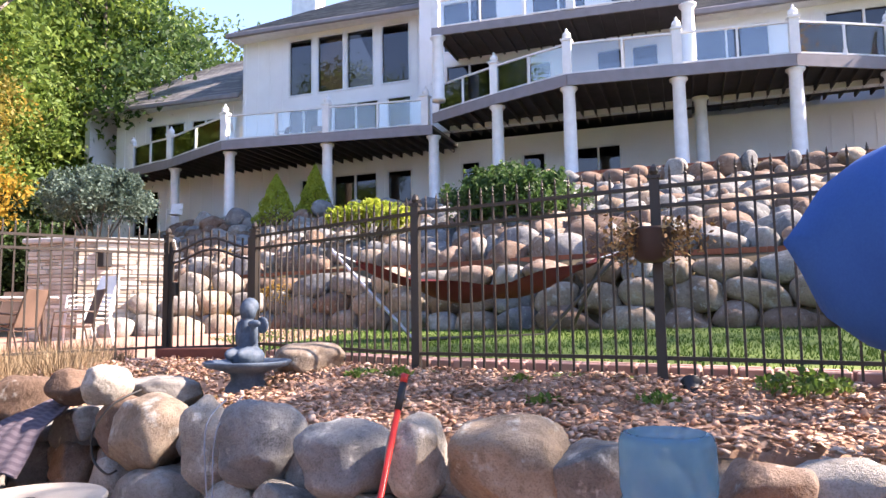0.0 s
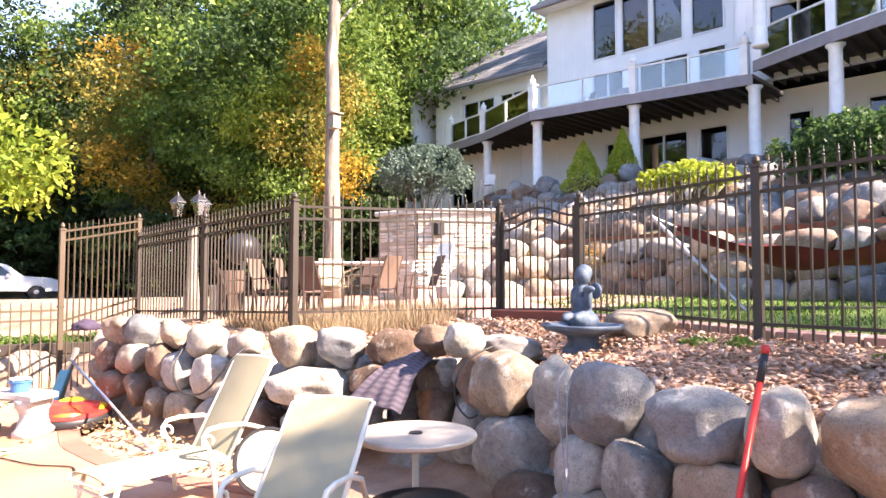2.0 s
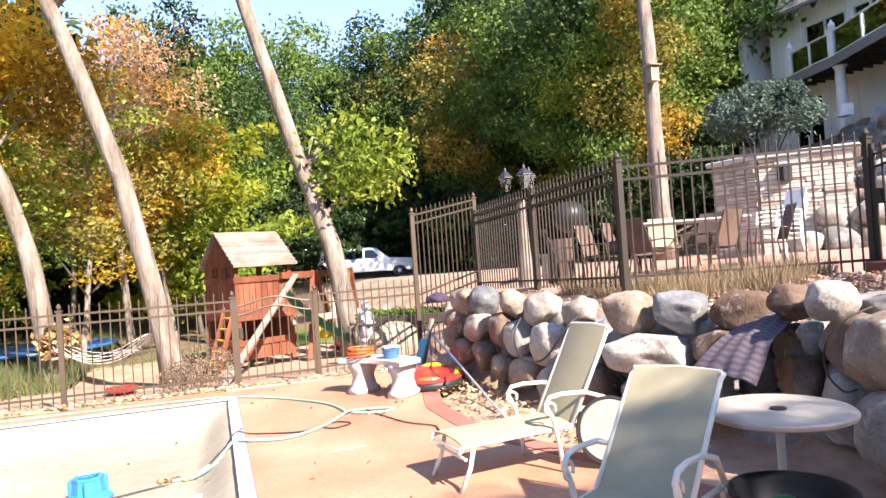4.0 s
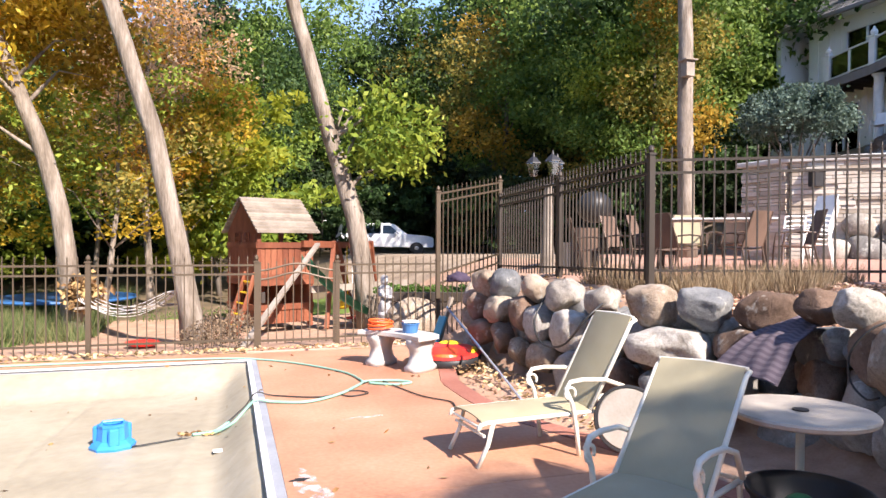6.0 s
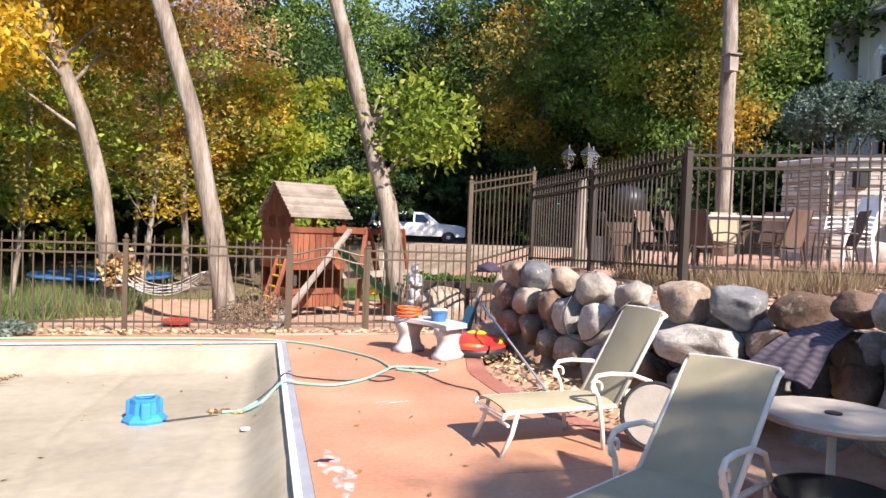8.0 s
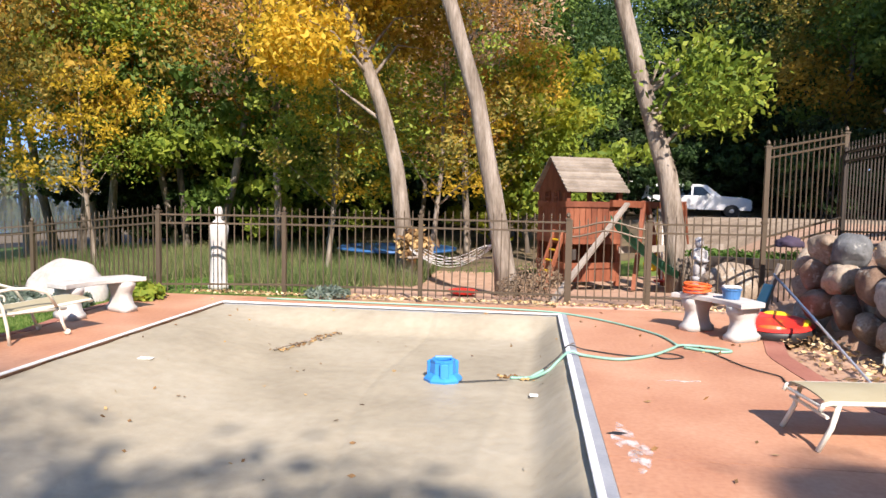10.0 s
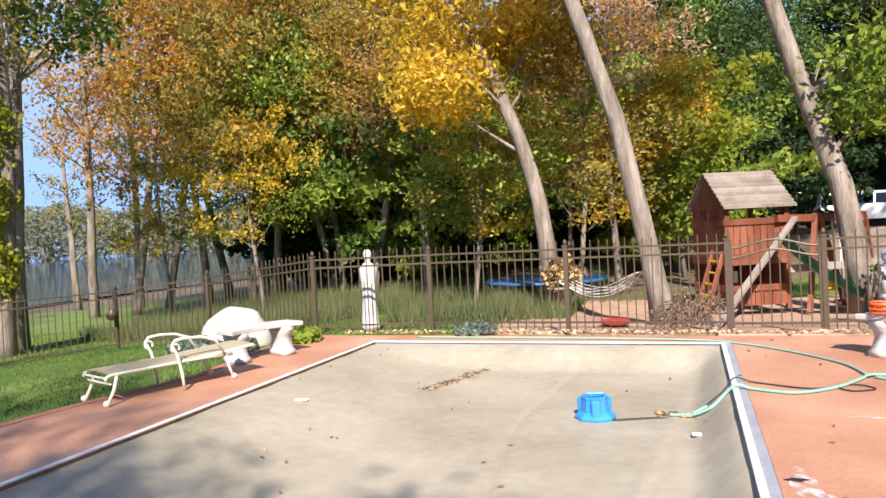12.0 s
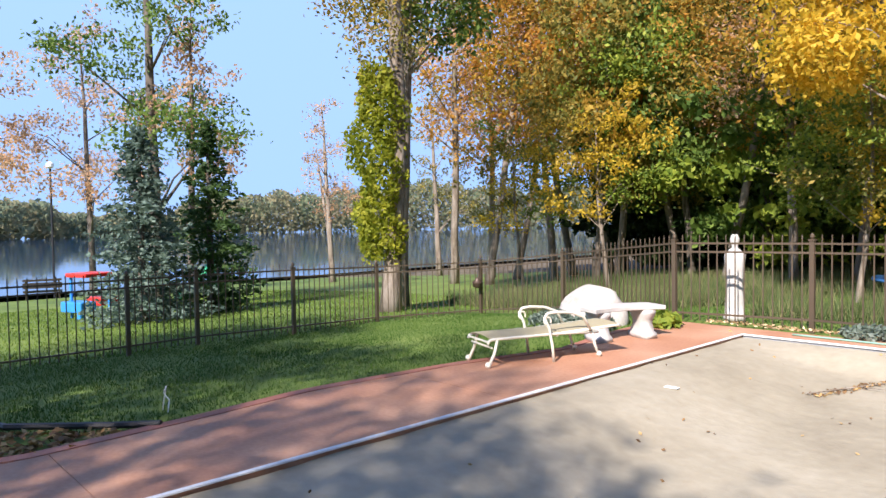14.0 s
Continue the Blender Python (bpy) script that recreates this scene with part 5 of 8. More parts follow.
def soft_panel(bm, a, b, c, d, th, sag=0.0, n=8):
    """A slightly sagging cloth panel between corners a, b (front) and c, d (back)."""
    a, b, c, d = (Vector(p) for p in (a, b, c, d))
    nor = (b - a).cross(d - a).normalized()
    top, bot = [], []
    for i in range(n + 1):
        for j in range(n + 1):
            u, v = i / n, j / n
            p = a.lerp(b, v).lerp(d.lerp(c, v), u)
            s = nor * (-sag * 4 * v * (1 - v))
            top.append(bm.verts.new(p + s + nor * th / 2)), bot.append(bm.verts.new(p + s - nor * th / 2))
    k = n + 1
    for i in range(n):
        for j in range(n):
            q = (i * k + j, i * k + j + 1, (i + 1) * k + j + 1, (i + 1) * k + j)
            bm.faces.new([top[t] for t in q]), bm.faces.new([bot[t] for t in reversed(q)])
    edge = [j for j in range(n)] + [i * k + n for i in range(n)] + [n * k + n - j for j in range(n)] + [(n - i) * k for i in range(n)]
    for p, q in zip(edge, edge[1:] + edge[:1]):
        bm.faces.new((top[p], bot[p], bot[q], top[q]))


def lounger(x, y, rz, back, label, w=0.54, feet=False):
    """A sling lounger; local x runs from its foot end; back: degrees by which the backrest is raised."""
    t = thing("sun_lounger", (x, y, 0, 0, 0, rz), label, "lounge chair", "loungers round the pool")
    h, hinge, bl = 0.31, 0.94, 0.8
    ca, sa = math.cos(radians(back)), math.sin(radians(back))
    for s in (-1, 1):
        yy = s * w / 2
        bm = bmesh.new()
        tube(bm, [(0.0, yy, h - 0.05), (0.02, yy, h - 0.01), (0.07, yy, h), (hinge, yy, h), (1.45, yy, h - 0.02)], 0.016, 8)
        part("side_rail", bm, M_CREAM, t, smooth=True)
        bm = bmesh.new()
        tube(bm, [(0.12, yy, h), (0.08, yy, h * 0.5), (0.0, yy, 0.0)], 0.017, 8)
        leg = part("leg", bm, M_CREAM, t, smooth=True)
        bm = bmesh.new()
        tube(bm, [(1.36, yy, h), (1.4, yy, h * 0.5), (1.46, yy, 0)], 0.017, 8)
        leg2 = part("leg", bm, M_CREAM, t, smooth=True)
        if feet:
            for lg, fx in ((leg, 0.0), (leg2, 1.46)):
                bm = bmesh.new()
                bmesh.ops.create_uvsphere(bm, u_segments=10, v_segments=6, radius=0.034, matrix=Matrix.Translation((fx, yy, 0.034)))
                part("ball_foot", bm, M_CREAM, lg)
        yo = s * (w / 2 + 0.035)
        bm = bmesh.new()
        curl = [(0.74 + 0.045 * math.cos(a), yo, h + 0.16 + 0.045 * math.sin(a)) for a in np.linspace(-0.6, 4.4, 11)]
        arm = [(0.82, yo, 0.0), (0.8, yo, h * 0.6), (0.76, yo, h + 0.08), (0.70, yo, h + 0.2), (0.74, yo, h + 0.245), (0.85, yo, h + 0.255), (1.05, yo, h + 0.24), (1.22, yo, h + 0.18), (1.32, yo, h + 0.02)]
        tube(bm, arm, 0.017, 8)
        part("armrest", bm, M_CREAM, t, smooth=True)
        bm = bmesh.new()
        tube(bm, curl, 0.011, 6)
        part("scroll", bm, M_CREAM, t, smooth=True)
        bm = bmesh.new()
        tube(bm, [(hinge, yy, h), (hinge + bl * ca * 0.94, yy, h + bl * sa * 0.94), (hinge + bl * ca + 0.025, yy, h + bl * sa - 0.015)], 0.016, 8)
        part("back_rail", bm, M_CREAM, t, smooth=True)
    for px, pz in ((0.02, h - 0.03), (hinge - 0.05, h - 0.02), (0.05, 0.22), (1.42, h - 0.02)):
        bm = bmesh.new()
        tube(bm, [(px, -w / 2, pz), (px, w / 2, pz)], 0.012, 8)
        part("crossbar", bm, M_CREAM, t)
    bm = bmesh.new()
    tube(bm, [(hinge + bl * ca, -w / 2, h + bl * sa), (hinge + bl * ca + 0.02, 0, h + bl * sa + 0.01), (hinge + bl * ca, w / 2, h + bl * sa)], 0.014, 8)
    part("crossbar", bm, M_CREAM, t)
    e = w / 2 - 0.012
    bm = bmesh.new()
    soft_panel(bm, (0.03, -e, h + 0.012), (0.03, e, h + 0.012), (hinge, e, h + 0.012), (hinge, -e, h + 0.012), 0.01, 0.02)
    part("seat", bm, M_SLING, t, "taut cream sling fabric")
    bm = bmesh.new()
    o = Vector((-sa, 0, ca)) * 0.012
    p = [Vector(q) + o for q in ((hinge + 0.02, -e, h), (hinge + 0.02, e, h), (hinge + bl * ca, e, h + bl * sa), (hinge + bl * ca, -e, h + bl * sa))]
    soft_panel(bm, *p, 0.01, 0.015)
    part("backrest", bm, M_SLING, t, "cream sling fabric")
    return t


lounger(1.66, 4.74, 6, 60, "cream sling lounge chair with raised back facing the pool", 0.48)
lounger(1.36, 2.62, 30, 46, "cream sling lounge chair with raised back in tree shade", 0.52)
lounger(-5.8, 5.48, 70.6, 3, "cream sling lounge chair lying flat at the lawn edge", 0.5, True)

tb = thing("side_table", (3.17, 3.16, 0), "round cream patio table with a centre hole on one pedestal", "table")
bm = bmesh.new()
lathe(bm, [(0.02, 0.585), (0.37, 0.585), (0.4, 0.6), (0.405, 0.62), (0.395, 0.632), (0.03, 0.626), (0.025, 0.6)], 40)
part("tabletop", bm, mat("resin_top", [(0.36, 0.31, 0.25), (0.46, 0.41, 0.34)], 0.5, 8, 60, 0.1), tb, smooth=False)
bm = bmesh.new()
lathe(bm, [(0.024, 0.58), (0.024, 0.1), (0.04, 0.06), (0.2, 0.03), (0.22, 0.0)], 20)
part("pedestal", bm, M_CREAM, tb, smooth=True)
bm = bmesh.new()
lathe(bm, [(0.028, 0.627), (0.045, 0.629), (0.045, 0.636), (0.026, 0.636)], 20)
part("hole_ring", bm, M_BLACK, tb, "dark umbrella-hole ring")
tb2 = thing("folded_table", look((2.86, 4.46, 0.27), (2.3, 3.2, 0.5)), "round cream tabletop leaning on its edge behind the loungers", "table")
bm = bmesh.new()
lathe(bm, [(0.02, -0.02), (0.22, -0.02), (0.235, 0.0), (0.22, 0.015), (0.02, 0.015)], 32)
# resin colour greyed down to hold the shade cast by the lounger
part("tabletop", bm, mat("shaded_resin", [(0.27, 0.24, 0.2), (0.35, 0.32, 0.28)], 0.6, 8, 60, 0.1), tb2)
bm = bmesh.new()
tube(bm, [(0.24 * math.cos(a), 0.24 * math.sin(a), -0.01) for a in np.linspace(0, 2 * math.pi, 33)], 0.013, 6)
part("rim", bm, M_BLACK, tb2, "dark rubber rim")


tubb = thing("plastic_tub", (2.93, 2.86, 0.0), "black plastic tub holding a green ball", "tub")
bm = bmesh.new()
lathe(bm, [(0.24, 0.0), (0.29, 0.26), (0.31, 0.27), (0.315, 0.3), (0.295, 0.3), (0.275, 0.26), (0.23, 0.03)], 36)
part("shell", bm, M_BLACK, tubb, smooth=True)
bl_ = thing("play_ball", (2.86, 2.84, 0.19), "green rubber ball lying in the tub", "ball")
bm = bmesh.new()
bmesh.ops.create_uvsphere(bm, u_segments=24, v_segments=14, radius=0.1)
part("skin", bm, plain("green_rubber", (0.02, 0.12, 0.05), 0.45), bl_, smooth=True)


def stone_bench(x, y, rz, label, length=1.05, curved=0.12):
    t = thing("stone_bench", (x, y, 0, 0, 0, rz), label, "bench", "white stone benches")
    bm = bmesh.new()
    n = 12
    pts = [(-length / 2 + length * i / n, curved * (1 - (2 * i / n - 1) ** 2)) for i in range(n + 1)]
    poly = [(px, py - 0.19) for px, py in pts] + [(px, py + 0.19) for px, py in reversed(pts)]
    slab_poly(bm, poly, 0.39, 0.45)
    part("seat", bevelled(bm, 0.008), M_STONEW, t)
    for s in (-1, 1):
        bm = bmesh.new()
        prof = [(0.19, 0.0), (0.2, 0.06), (0.15, 0.1), (0.12, 0.2), (0.13, 0.26), (0.17, 0.32), (0.18, 0.39)]
        rows = []
        for w, z in prof:
            rows.append([bm.verts.new((s * length * 0.32 + dx * (0.5 + 0.5 * w / 0.2), dy * w + curved * 0.5, z)) for dx, dy in ((-0.09, -1), (0.09, -1), (0.11, -0.5), (0.11, 0.5), (0.09, 1), (-0.09, 1), (-0.11, 0.5), (-0.11, -0.5))])
        for a, b in zip(rows, rows[1:]):
            for k in range(8):
                bm.faces.new((a[k], a[(k + 1) % 8], b[(k + 1) % 8], b[k]))
        bm.faces.new(rows[0][::-1]), bm.faces.new(rows[-1])
        part("pedestal", bm, M_STONEW, t, smooth=True)
    return t


stone_bench(2.02, 8.3, -57, "white cast-stone bench holding pool gear")
stone_bench(-5.5, 7.95, 68, "white cast-stone bench beside a pale boulder", 1.1)
ring = thing("hose_coil", (1.86, 8.55, 0.453), "orange coiled extension cord on the bench", "cord")
bm = bmesh.new()
tube(bm, [((0.13 + 0.03 * math.sin(a * 0.37)) * math.cos(a), (0.13 + 0.03 * math.sin(a * 0.37)) * math.sin(a), 0.014 + 0.0022 * a + 0.02 * (0.5 + 0.5 * math.sin(a * 1.3))) for a in np.linspace(0, 44, 180)], 0.012, 5)
part("coil", bm, M_ORANGE, ring, smooth=True)
bk = thing("blue_bucket", (2.16, 8.2, 0.453), "small blue plastic tub on the bench", "tub")
bm = bmesh.new()
lathe(bm, [(0.09, 0), (0.105, 0.1), (0.115, 0.105), (0.115, 0.12), (0.1, 0.12), (0.086, 0.02)], 20)
part("tub", bm, plain("blue_tub", (0.05, 0.16, 0.35), 0.4), bk)
bm = bmesh.new()
box(bm, (0, 0, 0.135), (0.19, 0.13, 0.03))
part("towel", bevelled(bm, 0.01), M_WHITE, bk, "folded white cloth")
tubeo = thing("inflatable_tube", (2.72, 8.5, 0.0, 4, -3, 20), "red, yellow and black inflatable towing tube on the deck", "inflatable")
bm = bmesh.new()
rings = []
for i in range(33):
    a = 2 * math.pi * (i % 32) / 32
    rings.append((0.38 * math.cos(a), 0.38 * math.sin(a), 0.085))
tube(bm, rings, 0.085, 12, False)
part("ring", bm, M_BLACK, tubeo, smooth=True)
bm = bmesh.new()
lathe(bm, [(0.44, 0.14), (0.455, 0.145), (0.42, 0.172), (0.38, 0.18), (0.33, 0.17), (0.27, 0.12), (0.15, 0.06), (0.01, 0.05)], 32)
part("cover", bm, M_RED, tubeo, "red fabric cover")
for a0, mm in ((0.3, M_YELLOW), (2.2, M_YELLOW), (3.6, M_ORANGE), (5.1, M_YELLOW)):
    bm = bmesh.new()
    tube(bm, [(0.37 * math.cos(a), 0.37 * math.sin(a), 0.165) for a in np.linspace(a0, a0 + 0.9, 9)], [0.01, 0.03, 0.04, 0.045, 0.045, 0.045, 0.04, 0.03, 0.01], 6)
    part("stripe", bm, mm, tubeo)

pump = thing("cover_pump", (-0.97, 6.72, cover_z(-0.97, 6.72), 0, 0, 12), "bright blue plastic pool cover pump", "pump")
bm = bmesh.new()
lathe(bm, [(0.19, 0.0), (0.195, 0.025), (0.175, 0.05), (0.14, 0.075), (0.12, 0.08)], 8)
part("base", bm, M_BLUE, pump)
bm = bmesh.new()
lathe(bm, [(0.125, 0.06), (0.13, 0.08), (0.12, 0.19), (0.125, 0.195), (0.125, 0.215), (0.1, 0.22), (0.095, 0.19), (0.05, 0.185)], 8)
part("housing", bm, M_BLUE, pump)
for a in (30, 150, 270):
    bm = bmesh.new()
    box(bm, (0.115 * math.cos(radians(a)), 0.115 * math.sin(radians(a)), 0.12), (0.1, 0.09, 0.15), a)
    part("rib", bevelled(bm, 0.012), M_BLUE, pump)
bm = bmesh.new()
tube(bm, [(-0.09, 0, 0.2), (-0.08, 0, 0.235), (0.08, 0, 0.235), (0.09, 0, 0.2)], 0.014, 8)
part("handle", bm, M_BLUE, pump)


def hose(name, label, pts, r, material, cat="hose"):
    """A hose that lies along ground points, smoothed."""
    t = thing(name, (0, 0, 0), label, cat)
    P = [Vector(p) for p in pts]
    out = []
    for i in range(len(P) - 1):
        p0, p1, p2, p3 = P[max(0, i - 1)], P[i], P[i + 1], P[min(len(P) - 1, i + 2)]
        for k in range(6):
            u = k / 6
            out.append(0.5 * ((2 * p1) + (p2 - p0) * u + (2 * p0 - 5 * p1 + 4 * p2 - p3) * u * u + (3 * p1 - p0 - 3 * p2 + p3) * u ** 3))
    out.append(P[-1])
    bm = bmesh.new()
    tube(bm, out, r, 7)
    part("length", bm, material, t, smooth=True)
    return t


def on_deck(x, y, up=0.016):
    return (x, y, (cover_z(x, y) if x < x1 and y < y1 else 0.0) + up)


hose("garden_hose", "pale green garden hose from the pump across the deck", [on_deck(*p, 0.02) for p in ((-0.3, 6.75), (-0.1, 6.85), (0.02, 6.9), (-0.12, 6.8), (0.05, 6.75), (0.17, 6.85))] + [(0.28, 6.85, 0.05), (0.42, 6.85, 0.018)] + [on_deck(*p, 0.018) for p in ((0.75, 6.75), (1.1, 7.0), (1.35, 7.35), (1.5, 7.55), (1.8, 7.5), (1.95, 7.35), (1.75, 7.3), (1.5, 7.45))], 0.015, M_HOSE)
hose("garden_hose", "pale green garden hose along the far pool edge", [on_deck(*p, 0.016) for p in ((1.45, 7.55), (1.35, 8.1), (1.0, 8.7), (0.55, 9.2))] + [(0.0, 9.5, 0.016), (-1.2, 9.62, 0.016), (-2.6, 9.66, 0.016), (-4.0, 9.7, 0.016)], 0.013, M_HOSE)
hose("power_cord", "thin dark power cord lying over deck and cover", [on_deck(*p, 0.012) for p in ((-0.8, 6.65), (-0.45, 6.7), (-0.15, 6.8), (0.15, 7.0))] + [(0.28, 7.15, 0.05)] + [on_deck(*p, 0.012) for p in ((0.45, 7.15), (0.9, 6.95), (1.25, 7.15), (1.4, 7.0), (1.2, 6.9), (1.15, 7.1), (1.6, 7.6), (1.75, 7.2), (1.9, 6.7), (2.1, 6.4), (2.1, 6.15), (2.35, 5.9))], 0.007, M_CORD, "cord")
pole = thing("telescopic_pole", (0, 0, 0), "blue and white pool pole leaning along the boulder wall", "pole")
bm = bmesh.new()
tube(bm, [(3.05, 9.5, 0.62), (2.86, 7.6, 0.32)], 0.016, 8)
part("shaft", bm, plain("blue_metal", (0.12, 0.2, 0.33), 0.4, 0.4), pole)
bm = bmesh.new()
tube(bm, [(2.86, 7.6, 0.32), (2.66, 5.7, 0.02)], 0.013, 8)
part("extension", bm, plain("silver_metal", (0.6, 0.62, 0.65), 0.35, 0.6), pole)
brush = thing("pool_brush", (3.05, 9.55, 0), "blue pool brush leaning against the boulder wall", "brush")
bm = bmesh.new()
beam(bm, (-0.12, 0, 0.02), (0.12, 0.1, 0.75), 0.05, 0.05)
part("handle", bm, M_GREYWOOD, brush)
bm = bmesh.new()
beam(bm, (-0.22, -0.05, 0.02), (-0.03, 0.03, 0.48), 0.16, 0.04)
part("head", bevelled(bm, 0.01), plain("teal_plastic", (0.08, 0.32, 0.42), 0.4), brush)


def bits(name, label, pts, size, material, cat, flat=0.75):
    v, f = leaf_quads(np.array(pts), size, flat)
    return tagged(arrays(name, v, f, material), label, cat, kind="stuff")


lv = [(*on_deck(x, y, 0.012)[:2], on_deck(x, y, 0.012)[2]) for x, y in zip(rng.uniform(-5.6, 2.6, 150), rng.uniform(1.5, 9.7, 150)) if rng.random() < 0.75]
lv += [(-3.05 + 0.47 * u + rng.normal() * 0.04, 7.6 + 1.1 * u + rng.normal() * 0.05, cover_z(-3.05 + 0.47 * u, 7.6 + 1.1 * u) + 0.02) for u in rng.uniform(0, 1, 90)]
lv += [(-0.2 + rng.normal() * 0.12, 6.8 + rng.normal() * 0.05, cover_z(-0.2, 6.8) + 0.02) for _ in range(40)]
bits("fallen_leaves", "dry brown leaves scattered on deck and cover", lv, 0.028, M_LEAFDRY, "leaves")
lv = [(x, 10.08 + rng.normal() * 0.07, 0.02 + rng.uniform(0, 0.04)) for x in rng.uniform(-5.4, 3.0, 900)]
lv += [(x, y, 0.02 + rng.uniform(0, 0.05)) for x, y in zip(rng.uniform(2.6, 3.3, 700), rng.uniform(4.8, 9.6, 700)) if x > lerp_pts(RIGHT_EDGE, y) - 0.03]
bits("leaf_edging", "tan leaf litter along the fence and wall foot", lv, 0.035, mat("straw_leaves", [(0.25, 0.16, 0.07), (0.45, 0.32, 0.16), (0.6, 0.46, 0.27)], 0.8, 3, 20, 0, island=0.9), "leaves")
tw = thing("branch", (-2.82, 8.15, cover_z(-2.82, 8.15)), "broken twig lying on the pool cover", "twig")
bm = bmesh.new()
tube(bm, [(-0.25, -0.57, 0.02), (0.02, -0.02, 0.03), (0.25, 0.6, 0.02)], [0.006, 0.01, 0.005], 5)
tube(bm, [(0.1, 0.05, 0.03), (0.3, 0.05, 0.04)], [0.006, 0.003], 5)
part("stem", bm, M_BARK, tw)
for x, y in ((-0.05, 6.2), (-3.9, 6.3)):
    bm = bmesh.new()
    slab_poly(bm, [(-0.07, -0.03), (0.06, -0.04), (0.08, 0.03), (-0.05, 0.045)], 0, 0.006)
    p = thing("paper_scrap", (x, y, cover_z(x, y) + 0.004, 2, 3, 20), "white paper scrap on the pool cover", "paper")
    part("sheet", bm, M_WHITE, p)
bm = bmesh.new()
slab_poly(bm, [(0.06 * math.cos(a) + 0.02 * math.sin(3 * a), 0.03 * math.sin(a)) for a in np.linspace(0, 2 * math.pi, 15)[:-1]], 0, 0.003)
dr = thing("deck_drain", (0.47, 4.62, 0.001), "small dark drain cap set in the deck", "drain")
part("cap", bm, M_BLACK, dr)

# pale boulder, lawn plants and statue
bo = thing("pale_boulder", (-6.95, 9.35, -0.05), "large rounded white boulder with planting round it", "boulder")
bm = bmesh.new()
bmesh.ops.create_icosphere(bm, subdivisions=4, radius=1)
for v in bm.verts:
    p = v.co
    k = 1 + 0.1 * noise.noise(p * 1.7) + 0.03 * noise.noise(p * 5)
    v.co = Vector((p.x * 0.62, p.y * 0.42, max(-0.1, p.z) * 0.6)) * k
part("rock", bm, mat("pale_rock", [(0.3, 0.27, 0.235), (0.42, 0.39, 0.35), (0.52, 0.49, 0.45)], 0.85, 2, 20, 0.4, dist=0.03), bo, smooth=True)


def tuft(name, label, x, y, z, r, h, n, leaf, material, category="plant"):
    t = thing(name, (x, y, z), label, category)
    a, q = rng.uniform(0, 2 * math.pi, n), rng.uniform(0, 1, n) ** 0.5
    hh = h * rng.uniform(0.2, 1, n) * (1 - 0.5 * q)
    v, f = leaf_quads(np.stack([np.cos(a) * q * r, np.sin(a) * q * r, hh], 1), leaf)
    arrays("foliage", v, f, material, t)
    return t


M_SILVER = leafmat("leaf_silver", [(0.07, 0.1, 0.075), (0.13, 0.17, 0.13), (0.2, 0.24, 0.2)])
tuft("silver_plant", "silvery bedding plant beside the boulder", -7.3, 8.75, -0.08, 0.4, 0.3, 900, 0.045, M_SILVER)
tuft("silver_plant", "silvery bedding plant beside the boulder", -6.5, 8.75, -0.06, 0.3, 0.28, 600, 0.045, M_SILVER)
tuft("hosta_plant", "yellow-green hosta at the deck corner", -5.75, 9.3, 0, 0.3, 0.26, 260, 0.1, L_LIME)
tuft("lavender_plant", "grey bedding plant at the fence", -3.2, 10.12, 0, 0.35, 0.2, 500, 0.045, M_SILVER)
tuft("twig_bush", "bare brown shrub by the playground gate", -0.25, 10.75, -0.05, 0.45, 0.55, 1500, 0.022, M_TWIG)
tuft("twig_bush", "bare brown shrub beside the swing set", 0.0, 12.4, -0.15, 0.55, 0.7, 1600, 0.025, M_TWIG)


def figure(profile, seg=24, fold=0.06, seed=0):
    """A draped standing figure as one turned and folded body."""
    bm = bmesh.new()
    lathe(bm, profile, seg)
    for v in bm.verts:
        a = math.atan2(v.co.y, v.co.x)
        k = 1 + fold * math.sin(a * 7 + v.co.z * 2 + seed) * (1 if v.co.z < profile[-4][1] else 0.2) + 0.05 * noise.noise(v.co * 6 + Vector((seed, 0, 0)))
        v.co.x *= k
        v.co.y *= k * 0.8
    return bm


bm = figure([(0.2, 0.0), (0.2, 0.08), (0.17, 0.1), (0.17, 0.3), (0.15, 0.6), (0.165, 0.85), (0.19, 1.0), (0.19, 1.08), (0.1, 1.16), (0.055, 1.19), (0.06, 1.23), (0.085, 1.29), (0.085, 1.35), (0.05, 1.41)])
st = part("garden_statue", bm, M_STONEW, smooth=True)
st.matrix_world = pose(-5.3, 10.85, -0.03, 0, 0, 40) @ Matrix.Diagonal((0.84, 0.84, 0.97, 1))
tagged(st, "white robed garden statue standing behind the fence", "statue")
bm = bmesh.new()
lathe(bm, [(0.17, 0.0), (0.17, 0.05), (0.13, 0.08), (0.11, 0.2), (0.14, 0.26), (0.12, 0.3)], 20)
for c, r in (((0, 0, 0.38), (0.13, 0.11, 0.13)), ((0.03, 0, 0.52), (0.11, 0.09, 0.12)), ((0, 0, 0.66), (0.09, 0.075, 0.1)), ((0, 0, 0.75), (0.11, 0.07, 0.05)), ((-0.01, -0.01, 0.87), (0.07, 0.075, 0.085)), ((0.0, 0.01, 0.92), (0.075, 0.08, 0.06)),
             ((0.11, -0.04, 0.66), (0.035, 0.04, 0.1)), ((0.06, -0.11, 0.58), (0.08, 0.035, 0.035)), ((-0.12, -0.03, 0.67), (0.035, 0.04, 0.09)), ((-0.08, -0.1, 0.62), (0.07, 0.04, 0.04)), ((0.0, -0.13, 0.58), (0.075, 0.06, 0.04)), ((-0.06, -0.05, 0.42), (0.06, 0.08, 0.12))):
    bmesh.ops.create_uvsphere(bm, u_segments=14, v_segments=9, radius=1, matrix=Matrix.Translation(c) @ Matrix.Diagonal((*r, 1)))
